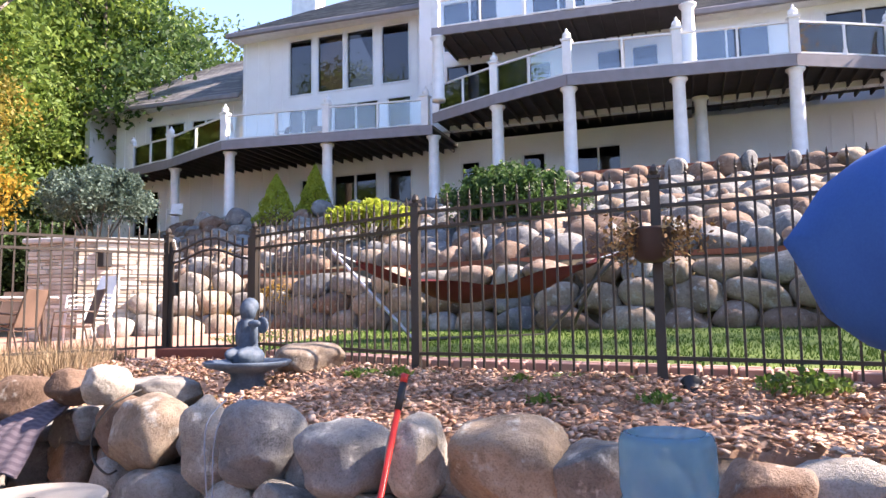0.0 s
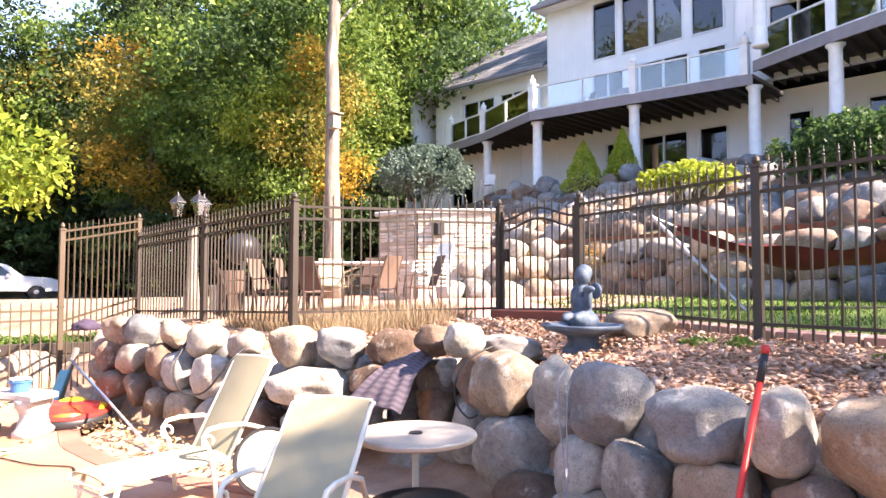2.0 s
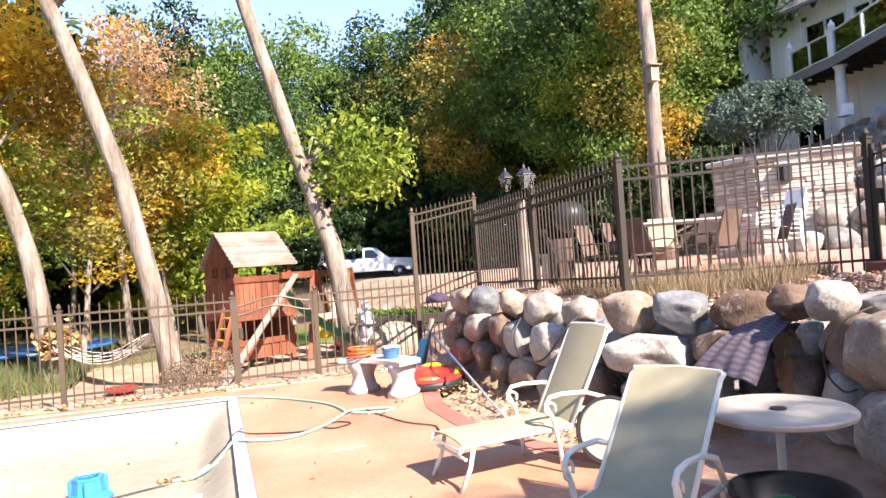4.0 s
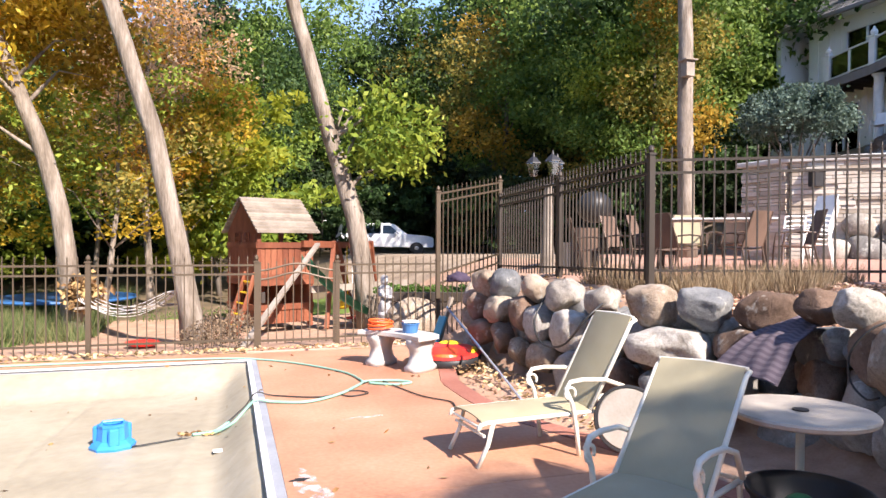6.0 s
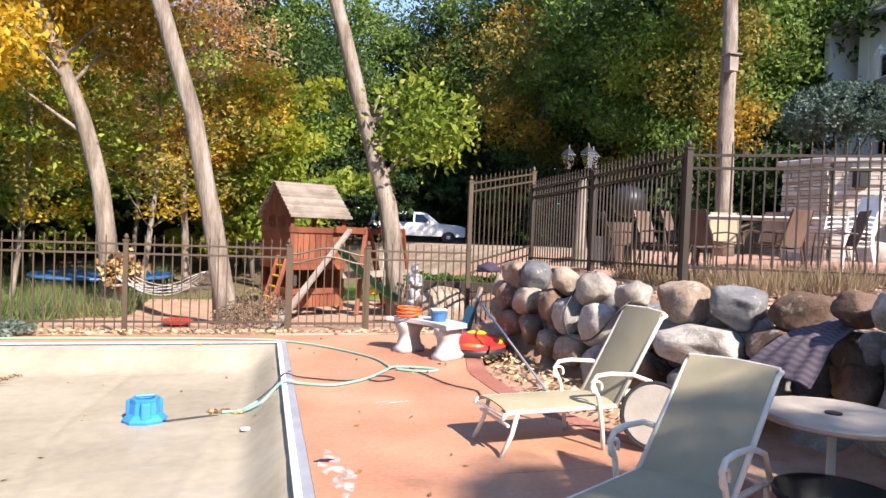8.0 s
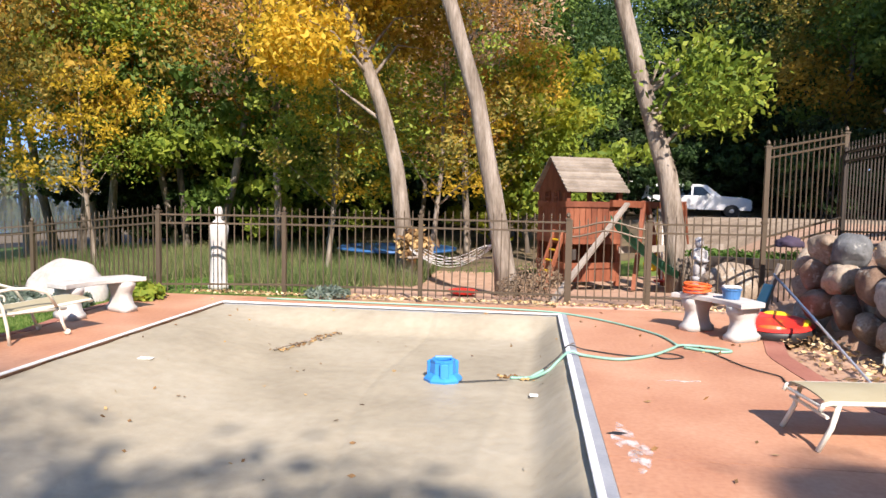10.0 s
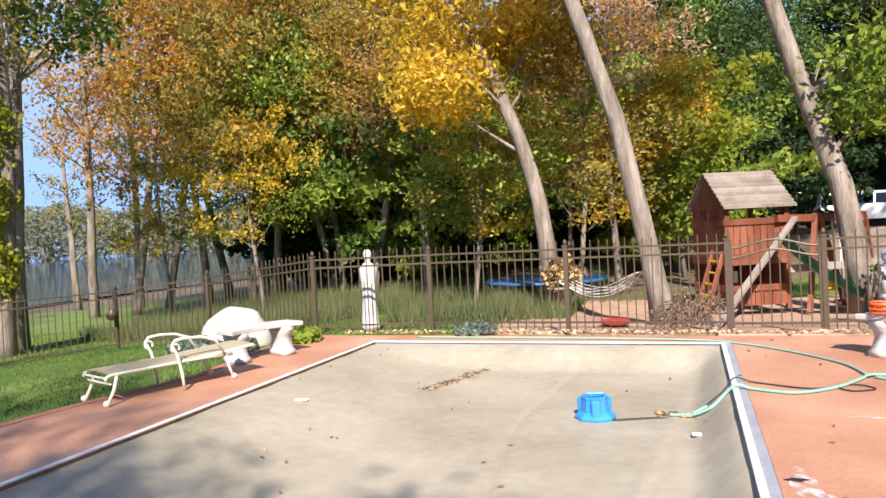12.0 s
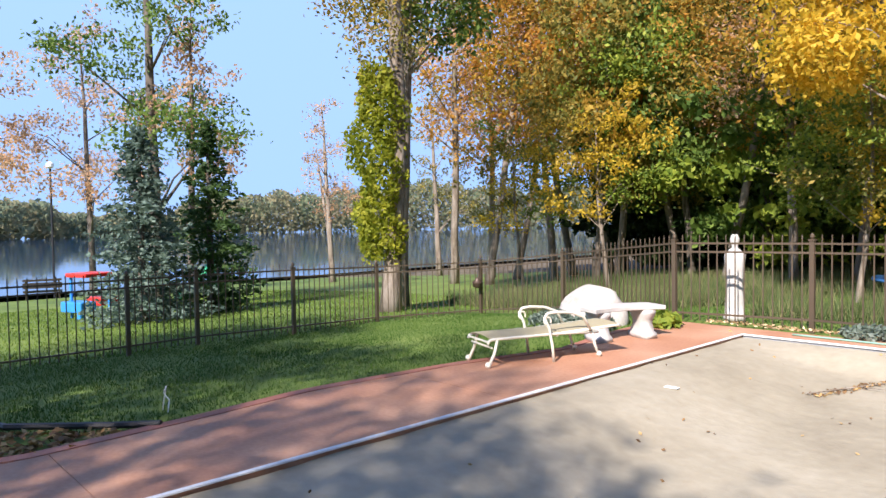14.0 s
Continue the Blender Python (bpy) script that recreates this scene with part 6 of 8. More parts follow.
st = part("garden_statue", bm, mat("grey_cast_stone", [(0.27, 0.26, 0.26), (0.42, 0.41, 0.41)], 0.85, 6, 40, 0.5), smooth=True)
mod = st.modifiers.new("blend", "REMESH")
mod.mode, mod.voxel_size, mod.use_smooth_shade = "VOXEL", 0.012, True
st.matrix_world = pose(2.72, 12.2, -0.02, 0, 0, 12)
tagged(st, "grey weathered cherub statue by the big tree", "statue")
disc = thing("stone_disc", (3.1, 11.6, 0.05), "rounded fieldstone slab standing by the fence", "stone")
bm = bmesh.new()
bmesh.ops.create_icosphere(bm, subdivisions=3, radius=0.5)
for v in bm.verts:
    v.co = Vector((v.co.x * 1.0, v.co.y * 0.5, v.co.z * 0.85 + 0.12)) * (1 + 0.08 * noise.noise(v.co * 4))
part("rock", bm, M_STONE, disc, smooth=True)

# ---- playground ----
ph = thing("playhouse", (0.59, 14.42, -0.25, 0, 0, 24), "stained cedar playhouse tower with grey shingled wooden roof", "playhouse")


def plank_row(parent, a, b, z0, z1, n, th=0.03, material=M_CEDAR, name="plank"):
    a, b = Vector((*a, 0)), Vector((*b, 0))
    d = (b - a) / n
    for i in range(n):
        bm = bmesh.new()
        beam(bm, a + d * (i + 0.04) + Vector((0, 0, (z0 + z1) / 2)), a + d * (i + 0.96) + Vector((0, 0, (z0 + z1) / 2)), th, z1 - z0)
        part(name, bm, material, parent)


W, D = 1.2, 1.3
for px, py in ((0, 0), (W, 0), (0, D), (W, D)):
    bm = bmesh.new()
    box(bm, (px, py, 1.0), (0.09, 0.09, 2.0))
    part("post", bm, M_CEDAR, ph)
bm = bmesh.new()
box(bm, (W / 2, D / 2, 1.05), (W + 0.1, D + 0.1, 0.05))
part("floor", bm, M_CEDAR, ph)
for a, b in (((0, -0.02), (W, -0.02)), ((-0.02, 0), (-0.02, D)), ((W + 0.02, 0), (W + 0.02, D))):
    plank_row(ph, a, b, 1.08, 1.72, 9)
    plank_row(ph, a, b, 0.1, 0.42, 7)
for z in (1.06, 1.72, 0.95, 0.44):
    for a, b in (((-0.05, -0.05), (W + 0.05, -0.05)), ((-0.05, -0.05), (-0.05, D + 0.05)), ((W + 0.05, -0.05), (W + 0.05, D + 0.05))):
        bm = bmesh.new()
        beam(bm, (*a, z), (*b, z), 0.035, 0.12)
        part("rail", bm, M_CEDAR, ph)
plank_row(ph, (-0.02, 0), (-0.02, D), 1.75, 1.98, 7)
plank_row(ph, (0, D + 0.02), (W, D + 0.02), 0.1, 1.72, 9)
plank_row(ph, (W + 0.02, 0), (W + 0.02, D), 0.42, 0.95, 8)
bm = bmesh.new()
v = [bm.verts.new(p) for p in ((-0.04, -0.1, 1.95), (-0.04, D + 0.1, 1.95), (-0.04, D / 2, 2.68), (0.0, -0.1, 1.95), (0.0, D + 0.1, 1.95), (0.0, D / 2, 2.68))]
for f in ((0, 1, 2), (5, 4, 3), (0, 3, 4, 1), (1, 4, 5, 2), (2, 5, 3, 0)):
    bm.faces.new([v[i] for i in f])
part("gable", bm, M_CEDAR, ph)
for yy in (0.42, 0.83):
    bm = bmesh.new()
    for dy in (-0.1, 0.0, 0.1):
        box(bm, (-0.065, yy + dy, 1.86), (0.03, 0.025, 0.26))
    for dz in (-0.13, 0.0, 0.13):
        box(bm, (-0.066, yy, 1.86 + dz), (0.028, 0.226, 0.025))
    part("window_grille", bm, M_CEDAR, ph)
for side in (0, 1):
    for i in range(9):
        u0, u1 = i / 9, (i + 1.12) / 9
        ya = -0.2 + (D / 2 + 0.2) * u0 if not side else D + 0.2 - (D / 2 + 0.2) * u0
        yb = -0.2 + (D / 2 + 0.2) * u1 if not side else D + 0.2 - (D / 2 + 0.2) * u1
        za, zb = 1.98 + 0.74 * u0, 1.98 + 0.74 * u1
        bm = bmesh.new()
        vs = [bm.verts.new(p) for p in ((-0.12, ya, za + 0.045), (W + 0.12, ya, za + 0.045), (W + 0.12, yb, zb), (-0.12, yb, zb), (-0.12, ya, za - 0.005), (W + 0.12, ya, za - 0.005), (W + 0.12, yb, zb - 0.02), (-0.12, yb, zb - 0.02))]
        for f in ((0, 1, 2, 3), (7, 6, 5, 4), (0, 4, 5, 1), (1, 5, 6, 2), (2, 6, 7, 3), (3, 7, 4, 0)):
            bm.faces.new([vs[k] for k in f])
        bmesh.ops.recalc_face_normals(bm, faces=bm.faces)
        part("roof_plank", bm, M_GREYWOOD, ph)
lad = new("ladder")
lad.parent = ph
for s in (0.0, 0.42):
    bm = bmesh.new()
    beam(bm, (-0.62 , -0.35 + s, 0.0), (-0.02, 0.1 + s, 1.15), 0.05, 0.09)
    part("stringer", bm, M_CEDAR, lad)
for i in range(5):
    u = 0.12 + 0.18 * i
    bm = bmesh.new()
    tube(bm, [(-0.62 + 0.6 * u, -0.35 + 0.45 * u, 1.15 * u), (-0.62 + 0.6 * u, 0.07 + 0.45 * u, 1.15 * u)], 0.022, 7)
    part("rung", bm, M_YELLOW, lad)
ramp_ = thing("climbing_beam", (0, 0, 0), "weathered timber balance beam rising to the swing frame", "timber")
bm = bmesh.new()
beam(bm, (0.22, 11.0, -0.08), (1.75, 14.1, 1.5), 0.1, 0.05)
part("timber", bm, M_GREYWOOD, ramp_)
sw = thing("swing_frame", (0, 0, 0), "stained cedar swing frame with hanging swings", "swing set")
bm = bmesh.new()
beam(bm, (1.5, 14.7, 1.5), (3.2, 15.9, 1.45), 0.09, 0.14)
part("beam", bm, M_CEDAR, sw)
bm = bmesh.new()
beam(bm, (1.65, 14.4, 0.55), (3.9, 15.2, 0.62), 0.05, 0.14)
part("beam", bm, M_GREYWOOD, sw)
for a, b in (((2.0, 14.6, -0.3), (2.25, 15.25, 1.55)), ((2.8, 15.7, -0.3), (2.3, 15.2, 1.55)), ((3.0, 15.3, -0.3), (3.15, 15.9, 1.55)), ((3.5, 16.4, -0.3), (3.2, 15.85, 1.55))):
    bm = bmesh.new()
    beam(bm, a, b, 0.09, 0.09)
    part("leg", bm, M_CEDAR, sw)
for x, y, zz, mm, nm in ((2.45, 15.3, 0.05, M_YELLOW, "bucket_seat"), (2.72, 15.5, -0.2, M_RED, "disc_seat")):
    bm = bmesh.new()
    if nm == "bucket_seat":
        lathe(bm, [(0.1, 0), (0.15, 0.04), (0.16, 0.16), (0.13, 0.17), (0.12, 0.05)], 12, (x, y, zz))
    elif nm == "disc_seat":
        lathe(bm, [(0.02, 0), (0.16, 0.0), (0.17, 0.03), (0.03, 0.05)], 16, (x, y, zz))
    else:
        box(bm, (x, y, zz), (0.4, 0.16, 0.03))
    seat = part(nm, bm, mm, sw)
    for s in ((-0.12, 0.12) if nm != "disc_seat" else (0.0,)):
        bm = bmesh.new()
        tube(bm, [(x + s, y, zz + 0.05), (x + s * 0.9, y + 0.1, 1.44)], 0.012 if nm != "disc_seat" else 0.02, 6)
        part("rope", bm, M_YELLOW if nm != "disc_seat" else M_WHITE, seat)
sl = thing("slide", (0, 0, 0), "green plastic slide beside the playhouse", "slide")
bm = bmesh.new()
n = 12
rows = []
for i in range(n + 1):
    u = i / n
    c = Vector((1.5 + 1.3 * u, 14.2 + 0.3 * u, 1.15 - 1.25 * (u ** 0.8) + 0.1 * u * u))
    rows.append([bm.verts.new(c + Vector((-0.05 * k, k * 0.2, 0.14 if abs(k) == 1 else 0))) for k in (-1, -0.7, 0, 0.7, 1)])
for a, b in zip(rows, rows[1:]):
    for k in range(4):
        bm.faces.new((a[k], a[k + 1], b[k + 1], b[k]))
bmesh.ops.solidify(bm, geom=bm.faces[:], thickness=0.02)
part("chute", bm, plain("green_plastic", (0.03, 0.2, 0.12), 0.35), sl, smooth=True)

tr = thing("trampoline", (-3.8, 18.6, ground_z(-3.8, 18.6)), "round trampoline with blue edge pad on the grass", "trampoline")
bm = bmesh.new()
lathe(bm, [(1.3, 0.44), (1.62, 0.42), (1.64, 0.45), (1.62, 0.49), (1.3, 0.47)], 36)
part("edge_pad", bm, plain("blue_vinyl", (0.03, 0.12, 0.3), 0.4), tr)
bm = bmesh.new()
lathe(bm, [(0.02, 0.45), (1.3, 0.45), (1.3, 0.462), (0.02, 0.462)], 36)
part("mat", bm, M_BLACK, tr)
for k in range(6):
    a = k * math.pi / 3
    bm = bmesh.new()
    tube(bm, [(1.5 * math.cos(a), 1.5 * math.sin(a), 0), (1.5 * math.cos(a), 1.5 * math.sin(a), 0.44)], 0.025, 7)
    part("leg", bm, M_BLACK, tr)
nest = thing("straw_wreath", (-2.62, 14.42, 0.55), "brown twig bundle tied to a tree trunk", "wreath")
v, f = leaf_quads(rng.normal(size=(900, 3)) * np.array([0.13, 0.13, 0.12]), 0.09)
arrays("twig_ball", v, f, M_LEAFDRY, nest)
hm = thing("rope_hammock", (0, 0, 0), "white rope hammock slung between two trunks", "hammock")
for k in range(7):
    s = (k - 3) * 0.09
    bm = bmesh.new()
    A, B = Vector((-2.75, 14.4, 0.55)), Vector((-0.75, 12.25, 0.75))
    tube(bm, [A.lerp(B, u) + Vector((s * 0.6, s * 0.5, -0.45 * 4 * u * (1 - u) * (1 - 0.12 * abs(k - 3)))) * min(1, 6 * u, 6 * (1 - u)) for u in np.linspace(0, 1, 15)], 0.006, 5)
    part("rope", bm, M_WHITE, hm)
for u in (0.18, 0.82):
    c = A.lerp(B, u) + Vector((0, 0, -0.45 * 4 * u * (1 - u)))
    bm = bmesh.new()
    beam(bm, c - Vector((0.25, 0.22, 0)), c + Vector((0.25, 0.22, 0)), 0.04, 0.04)
    part("spreader_bar", bm, M_GREYWOOD, hm)
rm = thing("red_mat", (-1.3, 11.9, ground_z(-1.3, 11.9) + 0.03, 2, 0, 30), "small red plastic toy lying on the ground", "toy")
bm = bmesh.new()
lathe(bm, [(0.1, 0), (0.24, 0.02), (0.26, 0.06), (0.2, 0.05)], 14)
part("shell", bm, M_RED, rm)

# parked vehicle on the drive
car = thing("suv_car", (8.2, 37.0, ground_z(8.2, 37.0), 0, 0, -11), "white sport utility vehicle parked on the gravel drive", "car")
M_CARW = plain("white_car_paint", (0.82, 0.82, 0.82), 0.2)
M_CARG = glass("car_glass", (0.08, 0.09, 0.1), 0.02, 0.1)
bm = bmesh.new()
side = [(-2.5, 0.45), (-2.55, 0.8), (-2.5, 1.12), (-2.42, 1.2), (-2.3, 1.82), (-2.0, 1.88), (0.2, 1.88), (0.5, 1.82), (1.15, 1.22), (2.2, 1.12), (2.5, 1.0), (2.55, 0.6), (2.5, 0.4)]
L_, R_ = [], []
for px, pz in side:
    inset = 0.16 * max(0, (pz - 1.15) / 0.75)
    L_.append(bm.verts.new((px, -0.97 + inset, pz))), R_.append(bm.verts.new((px, 0.97 - inset, pz)))
bm.faces.new(L_), bm.faces.new(R_[::-1])
for i in range(len(side)):
    j = (i + 1) % len(side)
    bm.faces.new((L_[i], R_[i], R_[j], L_[j]))
bmesh.ops.recalc_face_normals(bm, faces=bm.faces)
part("body", bevelled(bm, 0.04, 2), M_CARW, car)
for a, b, c in ((-2.2, -1.25, 0), (-1.17, -0.2, 0), (-0.12, 0.72, 1)):
    for s in (-1, 1):
        bm = bmesh.new()
        y0_, y1_ = s * 0.972, s * 0.855
        vs = [bm.verts.new(p) for p in ((a, y0_, 1.24), (b, y0_, 1.24), (b - 0.42 * c, y1_, 1.74), (a + 0.03, y1_, 1.74))]
        bm.faces.new(vs)
        bmesh.ops.solidify(bm, geom=bm.faces[:], thickness=0.02)
        part("side_window", bm, M_CARG, car)
bm = bmesh.new()
bm.faces.new([bm.verts.new(p) for p in ((1.14, -0.8, 1.25), (1.14, 0.8, 1.25), (0.56, 0.74, 1.8), (0.56, -0.74, 1.8))])
bmesh.ops.solidify(bm, geom=bm.faces[:], thickness=0.02)
part("windscreen", bm, M_CARG, car)
for px in (-1.6, 1.65):
    for s in (-1, 1):
        wh = new("wheel")
        wh.parent = car
        wh.matrix_basis = pose(px, s * 0.86, 0.37, 90, 0, 0)
        bm = bmesh.new()
        lathe(bm, [(0.24, -0.12), (0.35, -0.12), (0.375, -0.08), (0.375, 0.08), (0.35, 0.12), (0.24, 0.12)], 24)
        part("tyre", bm, M_BLACK, wh)
        bm = bmesh.new()
        lathe(bm, [(0.05, -0.125), (0.24, -0.11), (0.24, 0.11), (0.05, 0.125)], 12)
        part("rim", bm, plain("alloy", (0.5, 0.5, 0.52), 0.3, 0.8), wh)
for s in (-1, 1):
    bm = bmesh.new()
    box(bm, (2.5, s * 0.72, 0.85), (0.1, 0.34, 0.2))
    part("headlight", bevelled(bm, 0.02), plain("lamp_lens", (0.7, 0.7, 0.72), 0.15), car)
    bm = bmesh.new()
    box(bm, (0.55, s * 1.06, 1.25), (0.12, 0.2, 0.16))
    part("mirror", bevelled(bm, 0.02), M_CARW, car)
tg = new("tailgate")
tg.parent = car
bm = bmesh.new()
slab_poly(bm, [(0, -0.8), (0, 0.8), (-1.05, 0.76), (-1.05, -0.76)], 0, 0.05)
ob = part("panel", bevelled(bm, 0.02), M_CARW, tg)
bm = bmesh.new()
slab_poly(bm, [(-0.35, -0.66), (-0.35, 0.66), (-0.95, 0.62), (-0.95, -0.62)], -0.02, -0.004)
part("rear_glass", bm, M_CARG, tg)
tg.matrix_basis = pose(-2.2, 0, 1.86, 0, 8, 0)
# solid dark block painted as the shade inside the open boot
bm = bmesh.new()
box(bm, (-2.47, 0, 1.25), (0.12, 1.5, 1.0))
part("boot_shade_block", bm, M_UNLIT, car)
car.scale = (1.04, 1.0, 0.88)

# chalky stains on the deck
M_STAIN = mat("chalk_stain", [(0.62, 0.5, 0.45), (0.72, 0.62, 0.58)], 0.8, 6, 60, 0)
sn, sk = M_STAIN.node_tree.nodes, M_STAIN.node_tree.links
tcs, nz, rp_, tp, mx_ = sn.new("ShaderNodeTexCoord"), sn.new("ShaderNodeTexNoise"), sn.new("ShaderNodeValToRGB"), sn.new("ShaderNodeBsdfTransparent"), sn.new("ShaderNodeMixShader")
nz.inputs["Scale"].default_value, nz.inputs["Detail"].default_value = 9, 6
rp_.color_ramp.elements[0].position, rp_.color_ramp.elements[1].position = 0.45, 0.68
sk.new(tcs.outputs["Object"], nz.inputs[0]), sk.new(nz.outputs[0], rp_.inputs[0]), sk.new(rp_.outputs[0], mx_.inputs[0])
sk.new(tp.outputs[0], mx_.inputs[1]), sk.new(sn["Principled BSDF"].outputs[0], mx_.inputs[2]), sk.new(mx_.outputs[0], sn["Material Output"].inputs[0])
for x, y, rx, ry, rz in ((0.52, 4.5, 0.08, 0.3, 4), (0.57, 4.2, 0.07, 0.22, -10), (1.2, 6.1, 0.18, 0.03, 10)):
    bm = bmesh.new()
    slab_poly(bm, [(rx * math.cos(a) * (1 + 0.25 * math.sin(3 * a + x * 9)), ry * math.sin(a) * (1 + 0.2 * math.cos(4 * a))) for a in np.linspace(0, 2 * math.pi, 25)[:-1]], 0.0, 0.002)
    ob = part("stain", bm, M_STAIN, deck)
    ob.matrix_basis = pose(x, y, 0.0015, 0, 0, rz)

# ---- terrace and hillside things ----
bird = thing("birdbath", (5.15, 3.15, ground_z(5.15, 3.15)), "dark blue-grey birdbath with a child figure on its bowl", "birdbath")
M_BATH = mat("bath_metal", [(0.03, 0.05, 0.078), (0.06, 0.088, 0.125), (0.1, 0.14, 0.185)], 0.65, 7, 50, 0.3, dist=0.01)
bm = bmesh.new()
lathe(bm, [(0.18, -0.03), (0.175, 0.03), (0.13, 0.09), (0.14, 0.14), (0.2, 0.165), (0.33, 0.2), (0.36, 0.235), (0.35, 0.245), (0.3, 0.225), (0.12, 0.2), (0.02, 0.2)], 28)
part("bowl", bm, M_BATH, bird, smooth=True)
bm = bmesh.new()
for c, s in (((0, 0, 0.25), (0.12, 0.11, 0.07)), ((0, 0, 0.33), (0.075, 0.065, 0.1)), ((0.0, 0.0, 0.41), (0.06, 0.05, 0.07)), ((0.0, 0, 0.45), (0.028, 0.028, 0.04)), ((0.0, 0, 0.515), (0.055, 0.058, 0.062)), ((0.02, 0, 0.54), (0.055, 0.062, 0.05)), ((0.0, 0.07, 0.38), (0.025, 0.028, 0.075)), ((-0.03, -0.07, 0.39), (0.028, 0.026, 0.07)), ((-0.06, -0.09, 0.44), (0.025, 0.05, 0.022)), ((-0.07, 0.05, 0.27), (0.1, 0.04, 0.04)), ((-0.08, -0.05, 0.27), (0.1, 0.04, 0.04)), ((0.06, 0.07, 0.43), (0.02, 0.05, 0.05)), ((0.06, -0.07, 0.43), (0.02, 0.05, 0.05))):
    bmesh.ops.create_uvsphere(bm, u_segments=14, v_segments=9, radius=1, matrix=Matrix.Translation(c) @ Matrix.Diagonal((*s, 1)))
bmesh.ops.transform(bm, verts=bm.verts, matrix=Matrix.Translation((0, 0, 0.2)) @ Matrix.Diagonal((1.25, 1.25, 1.45, 1)) @ Matrix.Translation((0, 0, -0.2)))
fig = part("figure", bm, M_BATH, bird, smooth=True)
rm_ = fig.modifiers.new("blend", "REMESH")
rm_.mode, rm_.voxel_size, rm_.use_smooth_shade = "VOXEL", 0.009, True
sm_ = fig.modifiers.new("soften", "SMOOTH")
sm_.factor, sm_.iterations = 0.5, 3


gl = thing("path_light", (5.28, 3.72, ground_z(5.28, 3.72)), "small bronze mushroom path light beside the birdbath", "lamp")
bm = bmesh.new()
tube(bm, [(0, 0, -0.05), (0, 0, 0.2)], 0.012, 8)
part("stem", bm, M_FENCE, gl)
bm = bmesh.new()
lathe(bm, [(0.03, 0.19), (0.035, 0.24), (0.085, 0.25), (0.08, 0.265), (0.02, 0.3)], 16)
part("cap", bm, M_FENCE, gl, smooth=True)
gs = thing("gate_step", (6.72, 4.86, ground_z(6.72, 4.86), 0, 0, 10), "brick-red timber step below the terrace gate", "step")
bm = bmesh.new()
box(bm, (0, 0, 0.05), (0.16, 1.05, 0.16))
part("timber", bevelled(bm, 0.012), mat("red_timber", [(0.13, 0.04, 0.025), (0.2, 0.07, 0.045)], 0.8, 4, 40, 0.3), gs)


def lone_rock(label, p, s, rz=0.0, k=0):
    t = thing("garden_rock", (*p, 0, 0, rz), label, "rock")
    ob = new("rock", BOULDERS[k % 5][k // 5])
    ob.parent, ob.scale = t, s
    return t


lone_rock("tan boulder beside the birdbath", (5.95, 3.05, 1.18), (0.6, 0.62, 0.4), 40)
lone_rock("low boulder set in the mulch bank", (4.9, 5.15, 0.95), (0.5, 0.55, 0.3))
lone_rock("flat grey stone slab on the mulch bank", (5.0, 4.1, 1.0), (0.55, 0.75, 0.25), 20, 6)
lone_rock("flat grey stone slab on the mulch bank", (4.85, 3.7, 0.99), (0.5, 0.6, 0.3), -20, 11)
M_TOWEL = mat("striped_towel", [(0.16, 0.12, 0.14), (0.3, 0.25, 0.27)], 0.95, 3, 80, 0.4)
nt = M_TOWEL.node_tree
wv = nt.nodes.new("ShaderNodeTexWave")
wv.inputs["Scale"].default_value, wv.inputs["Distortion"].default_value, wv.bands_direction = 7.0, 0.8, "X"
cr = nt.nodes.new("ShaderNodeValToRGB")
cr.color_ramp.elements[0].color, cr.color_ramp.elements[1].color = (0.085, 0.065, 0.08, 1), (0.125, 0.1, 0.115, 1)
cr.color_ramp.elements[0].position, cr.color_ramp.elements[1].position = 0.4, 0.6
tcw = nt.nodes.new("ShaderNodeTexCoord")
nt.links.new(tcw.outputs["Object"], wv.inputs[0]), nt.links.new(wv.outputs[1], cr.inputs[0])
nt.links.new(cr.outputs[0], nt.nodes["Principled BSDF"].inputs["Base Color"])
tw_ = thing("beach_towel", (4.0, 4.0, 0.7), "purple-brown striped towel draped over the boulder steps", "towel")
A0, B0, C0, D0 = (Vector(p) - Vector((4.0, 4.0, 0.7)) for p in ((3.78, 4.66, 0.6), (3.7, 3.9, 0.6), (4.46, 4.2, 1.0), (4.5, 4.5, 1.0)))
n = 22
vv = []
for i in range(n + 1):
    for j in range(n + 1):
        p = A0.lerp(B0, j / n).lerp(D0.lerp(C0, j / n), i / n)
        vv.append(p + Vector((-0.3, 0, 0.5)) * (0.12 * math.sin(math.pi * i / n) + 0.05 * noise.noise(p * 4) + 0.012 * math.sin(j * 1.1 + i * 0.2)))
vv += [p - Vector((0, 0, 0.012)) for p in vv]
k = n + 1
ff = [(i * k + j, i * k + j + 1, (i + 1) * k + j + 1, (i + 1) * k + j) for i in range(n) for j in range(n)]
ff += [tuple(q + k * k for q in reversed(f)) for f in ff]
arrays("cloth", [tuple(p) for p in vv], ff, M_TOWEL, tw_, smooth=True)

rp = thing("red_pole", (2.97, 1.135, 0), "red tool handle with a black grip leaning on the boulders", "tool")
bm = bmesh.new()
tube(bm, [(0, 0, 0), (0.565, -0.03, 1.13)], 0.016, 10)
part("shaft", bm, M_RED, rp, smooth=True)
bm = bmesh.new()
tube(bm, [(0.565, -0.03, 1.13), (0.63, -0.034, 1.26)], 0.019, 10)
part("grip", bm, M_BLACK, rp, smooth=True)
bm = bmesh.new()
tube(bm, [(0.63, -0.034, 1.26), (0.65, -0.035, 1.3)], 0.02, 10)
part("cap", bm, M_RED, rp, smooth=True)
